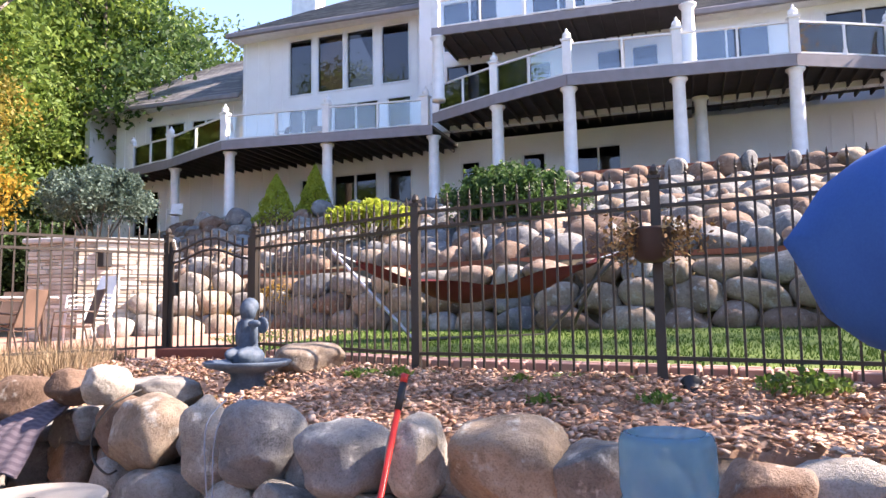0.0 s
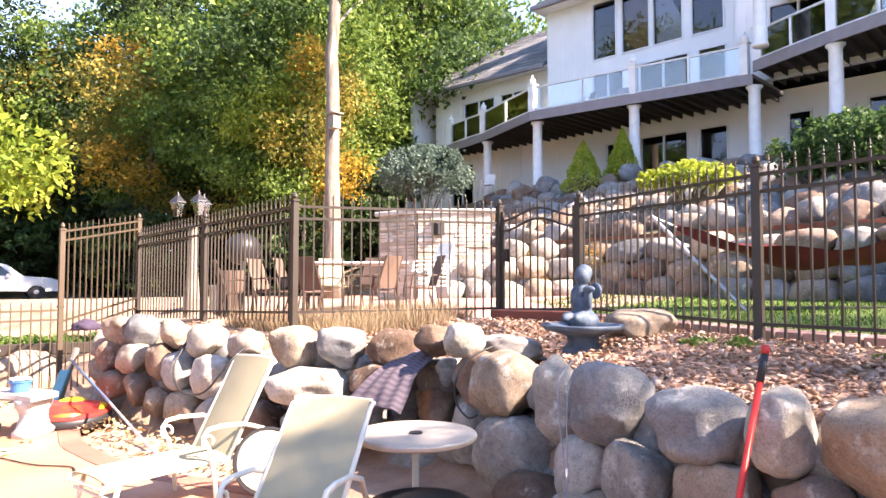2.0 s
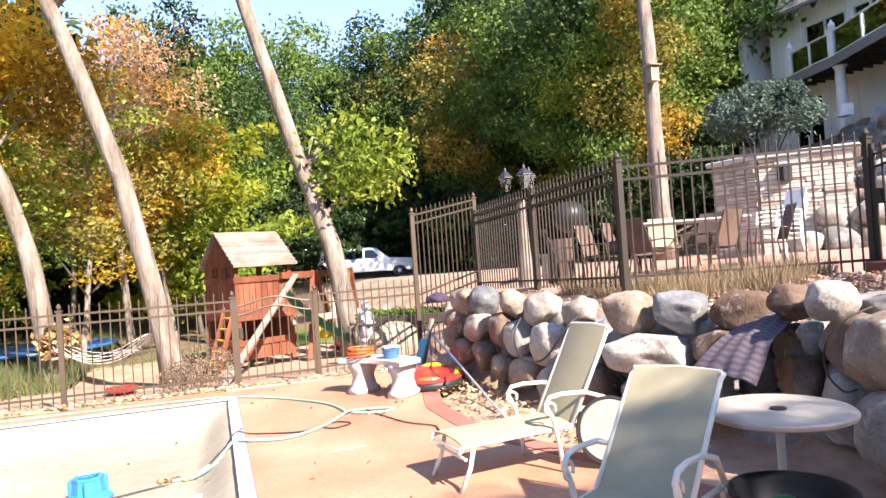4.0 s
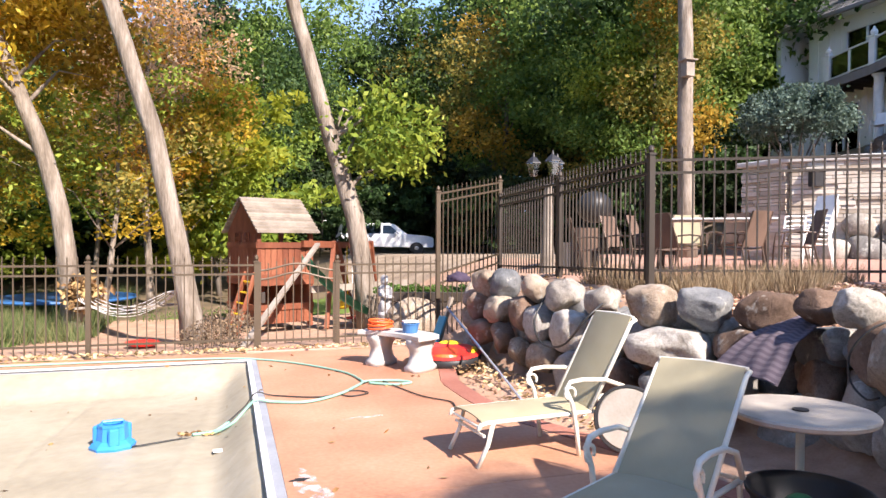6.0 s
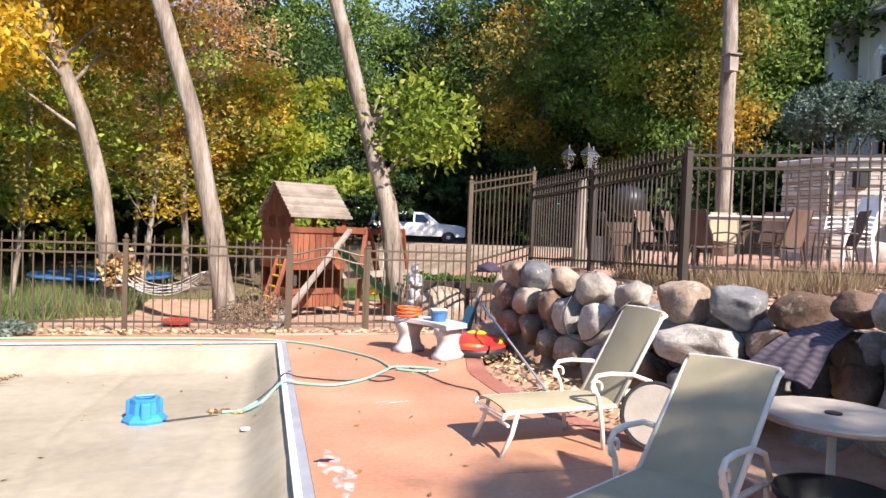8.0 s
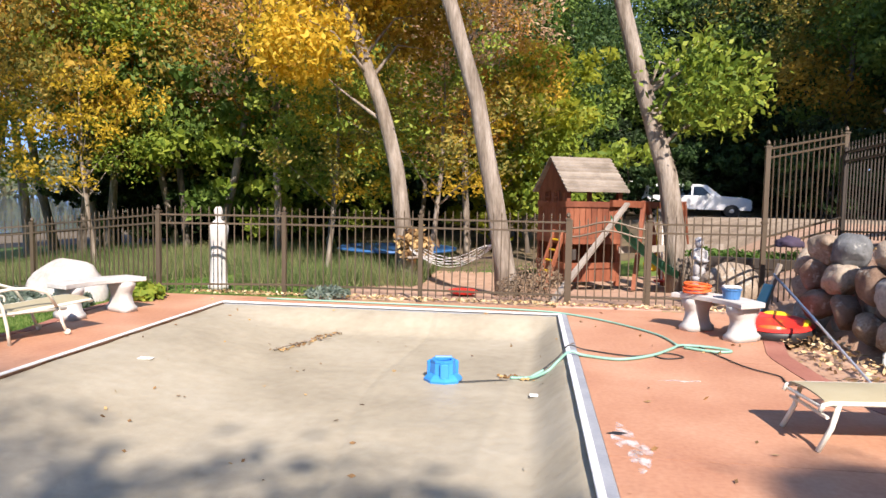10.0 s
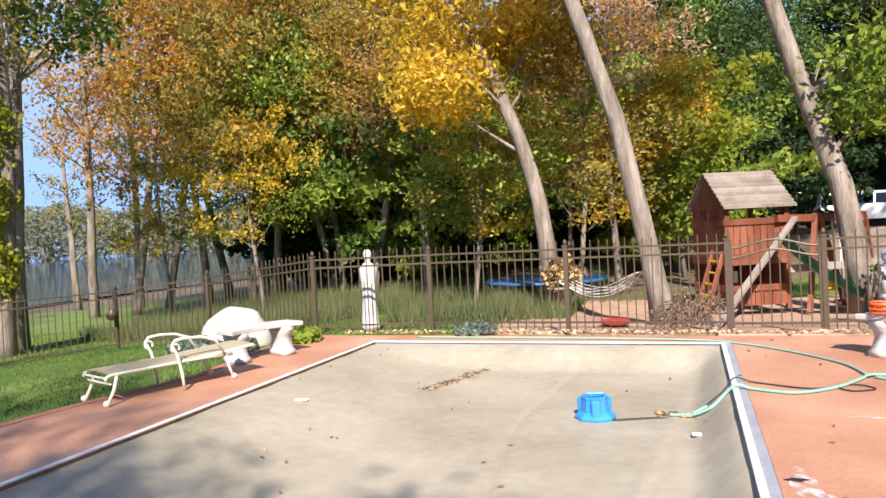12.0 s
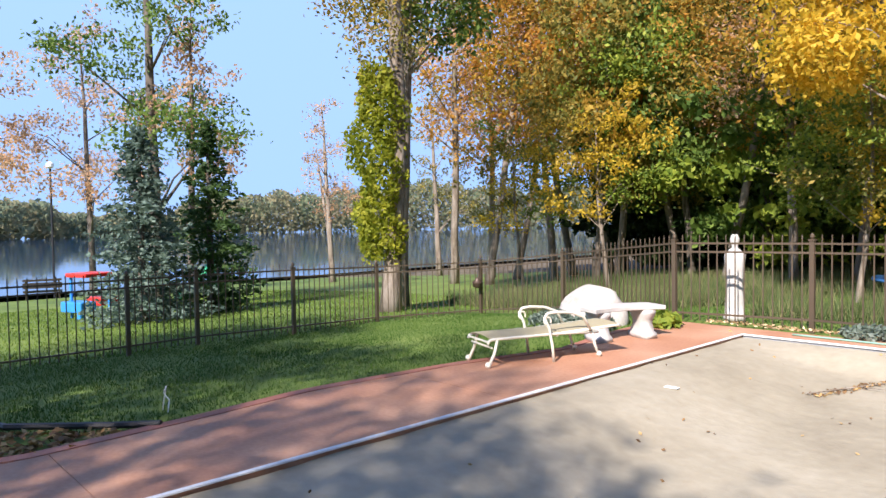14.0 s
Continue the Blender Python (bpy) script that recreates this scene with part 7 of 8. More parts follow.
hose("black_cable", "black cable looped over the wall boulders", [(4.3, 3.45, 1.1), (4.12, 3.52, 1.02), (4.05, 3.62, 0.85), (4.05, 3.62, 0.66), (4.05, 3.5, 0.56), (4.0, 3.36, 0.6)], 0.008, M_CORD, "cable")
hose("white_cable", "white cable hanging down the wall boulders", [(3.95, 2.45, 1.1), (3.7, 2.4, 0.98), (3.6, 2.32, 0.7), (3.56, 2.25, 0.4), (3.5, 2.2, 0.02)], 0.005, M_COPING, "cable")
hose("white_cable", "white cable hanging down the wall boulders", [(3.95, 2.33, 1.12), (3.66, 2.3, 0.95), (3.58, 2.26, 0.5), (3.5, 2.25, 0.02)], 0.005, M_COPING, "cable")
hose("black_cable", "black cable drooping over the wall boulders", [(3.55, 6.0, 0.98), (3.35, 5.95, 0.85), (3.22, 6.2, 0.55), (3.22, 6.7, 0.5), (3.3, 7.05, 0.7), (3.5, 7.15, 0.98)], 0.011, M_CORD, "cable")

# patio table with bottle and umbrella at the deck edge
pt = thing("patio_table", (2.5, -0.75, 0), "round dark patio table under the blue umbrella", "table")
bm = bmesh.new()
lathe(bm, [(0.02, 0.74), (0.6, 0.74), (0.62, 0.755), (0.6, 0.77), (0.02, 0.77)], 36)
part("tabletop", bm, M_FENCE2, pt)
for k in range(4):
    a = k * math.pi / 2 + 0.4
    bm = bmesh.new()
    tube(bm, [(0.5 * math.cos(a), 0.5 * math.sin(a), 0), (0.4 * math.cos(a), 0.4 * math.sin(a), 0.74)], 0.02, 8)
    part("leg", bm, M_FENCE2, pt)
M_BOTTLE = mat("bottle_plastic", [(0.2, 0.42, 0.56), (0.3, 0.52, 0.65)], 0.15, 3, 30, 0.03, translucent=0.4)
bn, bl = M_BOTTLE.node_tree.nodes, M_BOTTLE.node_tree.links
see, both = bn.new("ShaderNodeBsdfTransparent"), bn.new("ShaderNodeMixShader")
see.inputs[0].default_value, both.inputs[0].default_value = (0.6, 0.82, 0.93, 1), 0.5
bl.new(bn["Material Output"].inputs[0].links[0].from_socket, both.inputs[1]), bl.new(see.outputs[0], both.inputs[2])
bl.new(both.outputs[0], bn["Material Output"].inputs[0])
wb = thing("water_bottle", (2.4, -0.22, 0.77), "large blue translucent water cooler bottle", "bottle")
bm = bmesh.new()
lathe(bm, [(0.11, 0.0), (0.13, 0.015), (0.134, 0.1), (0.128, 0.11), (0.134, 0.12), (0.134, 0.2), (0.128, 0.21), (0.134, 0.22), (0.134, 0.3), (0.128, 0.31), (0.135, 0.33), (0.135, 0.46), (0.125, 0.485), (0.11, 0.49), (0.105, 0.475), (0.02, 0.47)], 36)
part("body", bm, M_BOTTLE, wb, smooth=True)
for k, (wd, zz) in enumerate(((0.55, 0.3), (0.35, 0.265))):
    bm = bmesh.new()
    n = 10
    a0 = 2.72 + 0.1 * k
    lo, hi = [], []
    for i in range(n + 1):
        a = a0 + wd * i / n
        lo.append(bm.verts.new((0.1375 * math.cos(a), 0.1375 * math.sin(a), zz - 0.012)))
        hi.append(bm.verts.new((0.1375 * math.cos(a), 0.1375 * math.sin(a), zz + 0.014 - 0.01 * k)))
    for i in range(n):
        bm.faces.new((lo[i], lo[i + 1], hi[i + 1], hi[i]))
    part("label_bar", bm, plain("teal_print" if k else "navy_print", (0.02, 0.3, 0.32) if k else (0.03, 0.05, 0.14), 0.5), wb, "printed bar")
um = thing("patio_umbrella", (2.5, -0.75, 0.0), "blue patio umbrella, half folded, standing through the table", "umbrella")
bm = bmesh.new()
tube(bm, [(0, -0.35, 0.0), (0, -0.35, 2.3)], 0.02, 10)
part("pole", bm, M_FENCE2, um, smooth=True)
bm = bmesh.new()
n, seg = 14, 32
rings = []
for i in range(n + 1):
    u = i / n
    c = Vector((0.0, 0.13 - 1.15 * u, 1.8))
    r = 0.34 * math.sqrt(max(0.01, 1 - (1 - min(1, u * 4.2)) ** 2))
    ring_ = []
    for q in range(seg):
        a = 2 * math.pi * q / seg
        f = 1 + 0.07 * math.sin(6 * a + 1.0) * u
        ring_.append(bm.verts.new(c + Vector((math.cos(a) * r * f, 0.05 * math.cos(a), math.sin(a) * r * f * (0.62 if math.sin(a) > 0 else 1.0) + (0.3 * u * math.sin(a) if math.sin(a) > 0 else 0)))))
    rings.append(ring_)
for a, b in zip(rings, rings[1:]):
    for q in range(seg):
        bm.faces.new((a[q], a[(q + 1) % seg], b[(q + 1) % seg], b[q]))
bm.faces.new(rings[0][::-1]), bm.faces.new(rings[-1])
part("canopy", bm, mat("blue_canvas", [(0.015, 0.1, 0.36), (0.03, 0.15, 0.46)], 0.75, 2, 120, 0.2, dist=0.004, translucent=0.2), um, smooth=True)

# hanging planter on the fence post
hp = thing("hanging_planter", (5.3, -0.08, 1.95), "brown planter with dried plants hung on the fence post", "planter")
bm = bmesh.new()
lathe(bm, [(0.08, 0.0), (0.12, 0.03), (0.14, 0.14), (0.15, 0.22), (0.155, 0.24), (0.13, 0.24), (0.12, 0.1)], 20)
part("pot", bm, plain("dark_pot", (0.05, 0.03, 0.025), 0.5), hp, smooth=True)
pts = rng.normal(size=(1500, 3)) * np.array([0.1, 0.15, 0.08]) + np.array([0, 0, 0.16])
v, f = leaf_quads(pts[np.abs(pts[:, 1]) > 0.08], 0.022)
arrays("dried_plant", v, f, M_LEAFDRY, hp)
spot = thing("garden_spotlight", (5.15, -0.3, 1.1, 20, 60, 30), "small black garden spotlight on the mulch", "spotlight")
bm = bmesh.new()
lathe(bm, [(0.03, -0.1), (0.05, -0.06), (0.06, 0.04), (0.075, 0.05), (0.07, 0.055)], 14)
part("head", bm, M_BLACK, spot, smooth=True)
for x, y, r, h, n in ((5.1, -0.95, 0.28, 0.16, 420), (5.5, 1.95, 0.12, 0.1, 90), (5.55, 2.3, 0.15, 0.08, 90), (4.75, -0.1, 0.14, 0.07, 80), (5.3, 0.9, 0.1, 0.07, 60), (4.7, 0.6, 0.12, 0.06, 70), (4.5, -1.5, 0.2, 0.12, 160)):
    tuft("weed_clump", "green weeds growing out of the mulch", x, y, ground_z(x, y), r, h, n, 0.028, L_GREEN, "weeds")
M_STRAW = mat("straw", [(0.17, 0.115, 0.06), (0.28, 0.2, 0.115), (0.38, 0.29, 0.18)], 0.9, 3, 20, 0, island=0.8)


def straw_clump(x, y, r, h, n):
    """A clump of dry stalks, leaning outwards."""
    t = thing("dry_grass", (x, y, ground_z(x, y)), "dry straw-coloured grass clump along the terrace fence", "grass")
    a, q = rng.uniform(0, 2 * math.pi, n), rng.uniform(0, 1, n) ** 0.6
    foot = np.stack([np.cos(a) * q * r, np.sin(a) * q * r, np.full(n, -0.02)], 1)
    hh = h * rng.uniform(0.4, 1.1, n) * (1 - 0.35 * q)
    tip = foot + np.stack([np.cos(a) * 0.3 * hh, np.sin(a) * 0.3 * hh, hh], 1) + rng.normal(size=(n, 3)) * 0.05
    turn = rng.uniform(0, 2 * math.pi, n)
    side = np.stack([np.cos(turn), np.sin(turn), np.zeros(n)], 1) * 0.004
    v = np.stack([foot - side, foot + side, tip], 1).reshape(-1, 3)
    arrays("stalks", v, np.arange(3 * n).reshape(-1, 3), M_STRAW, t)
    return t


for x, y in ((4.95, 6.3), (5.4, 6.05), (5.9, 5.85), (4.75, 7.2), (5.2, 6.9), (6.4, 6.0), (5.6, 6.5), (6.2, 6.5), (4.75, 7.9), (4.8, 6.8), (5.0, 5.9), (5.5, 5.6)):
    straw_clump(x, y, 0.34, 0.34, 700)
# mulch of flat stone chips, and the brick edging behind the fence
n = 21000
cx_, cy_ = rng.uniform(3.8, 7.0, n), rng.uniform(-2.6, 6.0, n)
keep = [i for i in range(n) if lerp_pts(WALL_X, cy_[i]) + 0.05 < cx_[i] < lerp_pts([(-8, 5.3), (0, 5.55), (2, 5.95), (4.4, 7.0), (5, 6.9), (6.5, 4.7)], cy_[i])]
cen = np.array([(cx_[i], cy_[i], ground_z(cx_[i], cy_[i]) + 0.006 + 0.012 * (i % 3)) for i in keep])
n = len(cen)
oct_ = np.array([(1, 0, 0), (0.3, 0.8, 0.2), (-0.9, 0.5, -0.1), (-0.6, -0.7, 0.2), (0.5, -0.8, -0.1), (0.05, 0, 0.55), (0, 0.05, -0.5)])
tri = np.array([(0, 1, 5), (1, 2, 5), (2, 3, 5), (3, 4, 5), (4, 0, 5), (1, 0, 6), (2, 1, 6), (3, 2, 6), (4, 3, 6), (0, 4, 6)])
ax = rng.normal(size=(n, 4))
ax[:, 1:3] *= 0.16
ax /= np.linalg.norm(ax, axis=1, keepdims=True)
w_, x_, y_, z_ = ax.T
Rm = np.stack([np.stack([1 - 2 * (y_ * y_ + z_ * z_), 2 * (x_ * y_ - z_ * w_), 2 * (x_ * z_ + y_ * w_)], -1), np.stack([2 * (x_ * y_ + z_ * w_), 1 - 2 * (x_ * x_ + z_ * z_), 2 * (y_ * z_ - x_ * w_)], -1), np.stack([2 * (x_ * z_ - y_ * w_), 2 * (y_ * z_ + x_ * w_), 1 - 2 * (x_ * x_ + y_ * y_)], -1)], 1)
sc = rng.uniform(0.017, 0.04, (n, 1, 1)) * np.stack([np.ones(n), rng.uniform(0.6, 1, n), rng.uniform(0.2, 0.4, n)], -1)[:, None, :]
vv = np.einsum("nij,nkj->nki", Rm, oct_[None] * sc) + cen[:, None]
ff = (tri[None] + 7 * np.arange(n)[:, None, None]).reshape(-1, 3)
tagged(arrays("mulch_chips", vv.reshape(-1, 3), ff, M_CHIP), "reddish-brown flat stone chips covering the bank", "mulch", kind="stuff")
n = 2600
px, py = rng.uniform(3.6, 7.0, n), rng.uniform(2.8, 11.0, n)
lv = [(a, b, ground_z(a, b) + rng.uniform(0.01, 0.04)) for a, b in zip(px, py) if lerp_pts(WALL_X, b) + 0.1 < a < lerp_pts([(3, 6), (5, 6.8), (6.6, 5.0), (11, 4.9)], b)]
bits("fallen_leaves", "dry brown leaves over the bank below the fence", lv, 0.027, M_LEAFDRY, "leaves")
edging = thing("brick_edging", (0, 0, 0), "pinkish paver edging between fence and lawn", "edging", kind="structure")
M_BRICK = mat("pink_paver", [(0.36, 0.2, 0.16), (0.46, 0.28, 0.24)], 0.85, 5, 50, 0.3, rand=0.4)
bm = bmesh.new()
box(bm, (0, 0, 0), (0.11, 0.21, 0.09))
bevelled(bm, 0.008)
brick_me = bpy.data.meshes.new("paver")
bm.to_mesh(brick_me)
bm.free()
line = [Vector(p) for p in ((7.1, 4.25, 0), (6.05, 1.85, 0), (5.62, -0.15, 0), (5.2, -2.2, 0), (4.8, -4.2, 0))]
for a, b in zip(line, line[1:]):
    d = b - a
    m_ = int(d.length / 0.22)
    for off in (0.0, 0.12):
        for i in range(m_):
            p = a + d * ((i + 0.5) / m_) + Vector((off, 0, 0))
            ob = link("paver", brick_me, M_BRICK, edging)
            ob.location = (p.x, p.y, ground_z(p.x, p.y) + 0.03)
            ob.rotation_euler = (0, 0, math.atan2(d.y, d.x) - math.pi / 2)
# timber edging along the first terrace
tim = thing("timber_edging", (0, 0, 0), "reddish timber edging boards along the boulder terrace", "edging", kind="structure")
ys = np.arange(-7.5, 14, 1.5)
for a, b in zip(ys, ys[1:]):
    bm = bmesh.new()
    beam(bm, (lerp_pts(TIER_X, a) + 0.3, a, 2.55), (lerp_pts(TIER_X, b) + 0.3, b - 0.01, 2.55), 0.05, 0.09)
    part("board", bm, M_CEDAR, tim)
ys = np.arange(-8.0, 6.5, 1.6)
for a, b in zip(ys, ys[1:]):
    bm = bmesh.new()
    beam(bm, (lerp_pts(TOP_X, a) - 0.05, a, 5.2), (lerp_pts(TOP_X, b) - 0.05, b - 0.01, 5.2), 0.05, 0.08)
    part("board", bm, M_CEDAR, tim)
for y, dz in ((-2.3, 0), (-2.3, 0.16), (-2.1, 0.32)):
    bm = bmesh.new()
    beam(bm, (lerp_pts(TIER_X, y) - 0.5 + dz, y - 1.5, 1.75 + dz), (lerp_pts(TIER_X, y) - 0.5 + dz, y + 0.2, 1.75 + dz), 0.5, 0.1)
    part("step_board", bm, M_GREYWOOD, tim)


def bush(name, label, c, r, n, leaf, material, cat="shrub", up=0.0):
    """A spreading bush; up lifts its leaves into plumes."""
    t = thing(name, (c[0], c[1], ground_z(c[0], c[1])), label, cat)
    dz = c[2] - ground_z(c[0], c[1])
    for k in range(6):
        bm = bmesh.new()
        a = k * 1.05
        tube(bm, [(0, 0, -0.1), (math.cos(a) * r[0] * 0.3, math.sin(a) * r[1] * 0.3, dz * 0.7), (math.cos(a) * r[0] * 0.7, math.sin(a) * r[1] * 0.7, dz + r[2] * 0.3)], [0.04, 0.03, 0.01], 5)
        part("stem", bm, M_BARKD, t)
    k = 170
    d = rng.normal(size=(k, 3))
    d /= np.linalg.norm(d, axis=1, keepdims=True)
    d[:, 2] = np.abs(d[:, 2]) * 1.2 - 0.3
    cs = d * np.array(r) * rng.uniform(0.5, 1.0, (k, 1)) + np.array([0, 0, dz])
    pick = rng.integers(0, k, n)
    off = rng.normal(size=(n, 3)) * min(r) * 0.2
    rad = cs[pick] * np.array([1, 1, 0])
    u = rng.uniform(0, 1, (n, 1))
    p = cs[pick] + off * (1.15 - u) + u * (rad * 0.22 + np.array([0, 0, up]))
    v, f = leaf_quads(p, leaf)
    arrays("foliage", v, f, material, t)
    return t


def cone_bush(name, label, x, y, h, r, material):
    z = ground_z(x, y)
    t = thing(name, (x, y, z), label, "shrub")
    bm = bmesh.new()
    tube(bm, [(0, 0, -0.1), (0, 0, h * 0.8)], [0.05, 0.01], 6)
    part("trunk", bm, M_BARKD, t)
    n = 5200
    u = rng.uniform(0, 1, n) ** 0.75
    a = rng.uniform(0, 2 * math.pi, n)
    q = r * (1 - u) ** 0.85 * (1 + 0.12 * np.sin(a * 5 + u * 20)) * rng.uniform(0.75, 1.02, n)
    v, f = leaf_quads(np.stack([np.cos(a) * q, np.sin(a) * q, 0.03 + u * h], 1), 0.05)
    arrays("foliage", v, f, material, t)
    return t


L_GOLD = leafmat("leaf_gold_green", [(0.17, 0.22, 0.025), (0.28, 0.33, 0.04), (0.38, 0.41, 0.07)])
bush("juniper_bush", "spreading dark green juniper on the rock bank", (14.9, 3.2, 3.85), (1.25, 1.45, 0.8), 18000, 0.055, L_JUNIPER, up=0.42)
bush("golden_juniper", "low golden-green juniper spilling over the rocks", (14.6, 6.5, 3.85), (0.9, 1.05, 0.34), 6500, 0.06, L_GOLD, up=0.12)
cone_bush("cone_shrub", "cone-shaped yellow-green dwarf spruce", 19.5, 12.3, 1.75, 0.8, L_GOLD)
cone_bush("cone_shrub", "cone-shaped yellow-green dwarf spruce", 20.1, 11.2, 1.7, 0.66, L_GOLD)
bush("blue_juniper", "large silvery blue-green juniper below the house", (16.9, 17.2, 5.2), (1.55, 1.5, 1.0), 19000, 0.06, L_SPRUCE, up=0.45)
for x, y in ((12.6, 7.6), (12.4, 8.4), (15.5, 11.2), (13.2, 9.6)):
    tuft("dry_shrub", "orange-brown dry perennial on the terrace", x, y, ground_z(x, y), 0.5, 0.75, 900, 0.03, L_AMBER)

# hammock on its stand
ham = thing("hammock", (0, 0, 0), "dark red hammock slung on a metal stand over the lawn", "hammock")
P0, P1 = Vector((9.3, 4.25, 2.4)), Vector((10.35, 0.85, 2.4))
n, mw = 20, 8
vv = []
for i in range(n + 1):
    u = i / n
    c = P0.lerp(P1, u) + Vector((0, 0, -0.6 * (1 - abs(2 * u - 1) ** 1.8)))
    wd = 0.42 * math.sin(math.pi * min(1, max(0, (u - 0.02) / 0.96))) ** 0.6
    for j in range(mw + 1):
        s = 2 * j / mw - 1
        vv.append(c + Vector((wd * s, 0.1 * s * wd, 0.55 * s * s * wd + 0.04 * math.sin(i * 0.9 + j))))
vv += [p - Vector((0, 0, 0.012)) for p in vv]
k = mw + 1
ff = [(i * k + j, i * k + j + 1, (i + 1) * k + j + 1, (i + 1) * k + j) for i in range(n) for j in range(mw)]
ff += [tuple(q + k * (n + 1) for q in reversed(f)) for f in ff]
arrays("cloth", [tuple(p) for p in vv], ff, mat("red_cloth", [(0.085, 0.01, 0.014), (0.15, 0.022, 0.026)], 0.9, 4, 90, 0.3), ham, smooth=True)
M_STEEL = plain("steel_tube", (0.42, 0.43, 0.45), 0.4, 0.7)
for a, b, mm in (((9.1, 4.55, 2.58), (9.15, 3.25, 1.24), M_STEEL), ((10.45, 0.55, 2.5), (10.0, 1.65, 1.28), M_FENCE2), ((10.7, 1.4, 1.28), (10.4, 0.8, 2.42), M_FENCE2), ((9.15, 3.25, 1.28), (10.0, 1.65, 1.3), M_FENCE2)):
    bm = bmesh.new()
    tube(bm, [a, b], 0.028, 8)
    part("stand_bar", bm, mm, ham)
for a, b in ((P0, (9.1, 4.5, 2.55)), (P1, (10.45, 0.6, 2.48))):
    bm = bmesh.new()
    tube(bm, [a, b], 0.012, 6)
    part("rope", bm, M_WHITE, ham)

# stone-faced patio hearth
M_LEDGE = mat("ledge_stone", [(0.36, 0.3, 0.23), (0.5, 0.44, 0.36), (0.6, 0.55, 0.47)], 0.85, 4, 30, 0.4, rand=0.6)
hearth = thing("stone_hearth", (0, 0, 0), "stacked ledgestone outdoor hearth with pale stone cap", "hearth")
HP = [(9.38, 10.75), (9.49, 9.77), (10.5, 8.72), (11.6, 9.6)]
bm = bmesh.new()
slab_poly(bm, [(9.44, 10.7), (9.55, 9.82), (10.5, 8.82), (11.5, 9.6)], 1.0, 2.98)
part("core", bm, M_LEDGE, hearth)
bm = bmesh.new()
slab_poly(bm, [(9.24, 10.85), (9.38, 9.7), (10.5, 8.56), (11.75, 9.6)], 2.98, 3.08)
part("cap", bevelled(bm, 0.02), M_STONEW, hearth)
for a, b in zip(HP[:2], HP[1:3]):
    a, b = Vector((*a, 0)), Vector((*b, 0))
    d = (b - a).normalized()
    nrm = Vector((d.y, -d.x, 0)) * (-1 if Vector((d.y, -d.x, 0)).dot(Vector((1, 1, 0))) > 0 else 1)
    z = 1.0
    while z < 2.95:
        hgt = rb.uniform(0.05, 0.1)
        if z + hgt > 2.97:
            hgt = 2.975 - z
        s = -rb.uniform(0, 0.2)
        while s < (b - a).length - 0.03:
            ln = rb.uniform(0.25, 0.7)
            s0, s1 = max(0, s), min(s + ln, (b - a).length)
            if s1 - s0 > 0.03:
                bm = bmesh.new()
                o = rb.uniform(0.0, 0.035)
                beam(bm, a + d * (s0 + 0.006) + nrm * o + Vector((0, 0, z + hgt / 2)), a + d * (s1 - 0.006) + nrm * o + Vector((0, 0, z + hgt / 2)), 0.12, hgt - 0.01)
                part("ledge_stone", bm, M_LEDGE, hearth)
            s += ln
        z += hgt
lan = thing("wall_lantern", (9.7, 9.4, 2.55), "small black lantern box on the hearth wall", "lantern")
bm = bmesh.new()
box(bm, (0, 0, 0.13), (0.2, 0.16, 0.26))
box(bm, (0, 0, 0.28), (0.26, 0.22, 0.03))
part("case", bevelled(bm, 0.01), M_BLACK, lan)

# patio furniture
M_BRONZE = plain("bronze_chair", (0.09, 0.06, 0.045), 0.45, 0.3)
dt = thing("dining_table", (6.6, 8.2, ground_z(6.6, 8.2), 0, 0, -40), "pale-topped patio dining table on the terrace", "table")
bm = bmesh.new()
box(bm, (0, 0, 0.72), (1.7, 0.95, 0.04))
part("tabletop", bevelled(bm, 0.015), M_STONEW, dt)
for sx in (-0.7, 0.7):
    for sy in (-0.38, 0.38):
        bm = bmesh.new()
        tube(bm, [(sx, sy, 0), (sx * 0.95, sy * 0.9, 0.7)], 0.025, 8)
        part("leg", bm, M_BRONZE, dt)


def patio_chair(x, y, rz, z=None, material=M_BRONZE, cloth=M_SLING, label="bronze metal patio chair with tan sling seat", group="chairs on the terrace", lean=0.0):
    t = thing("patio_chair", (x, y, ground_z(x, y) if z is None else z, lean, 0, rz), label, "chair", group)
    t.scale = (0.84, 0.84, 0.84)
    for s in (-1, 1):
        yy = s * 0.27
        bm = bmesh.new()
        tube(bm, [(0.27, yy, 0), (0.25, yy, 0.4), (0.22, yy, 0.62), (0.0, yy, 0.64), (-0.22, yy, 0.62)], 0.014, 7)
        part("armrest", bm, material, t)
        bm = bmesh.new()
        tube(bm, [(-0.3, yy * 0.95, 0), (-0.2, yy * 0.95, 0.42), (-0.38, yy * 0.9, 0.98)], 0.014, 7)
        part("leg", bm, material, t)
    e = 0.25
    bm = bmesh.new()
    soft_panel(bm, (0.25, -e, 0.42), (0.25, e, 0.42), (-0.2, e, 0.4), (-0.2, -e, 0.4), 0.012, 0.02, 4)
    part("seat", bm, cloth, t)
    bm = bmesh.new()
    soft_panel(bm, (-0.21, -e, 0.44), (-0.21, e, 0.44), (-0.38, e * 0.9, 0.98), (-0.38, -e * 0.9, 0.98), 0.012, 0.01, 4)
    part("backrest", bm, cloth, t)
    return t


M_BROWNSLING = mat("brown_sling", [(0.1, 0.062, 0.045), (0.17, 0.11, 0.08)], 0.8, 3, 200, 0.2)
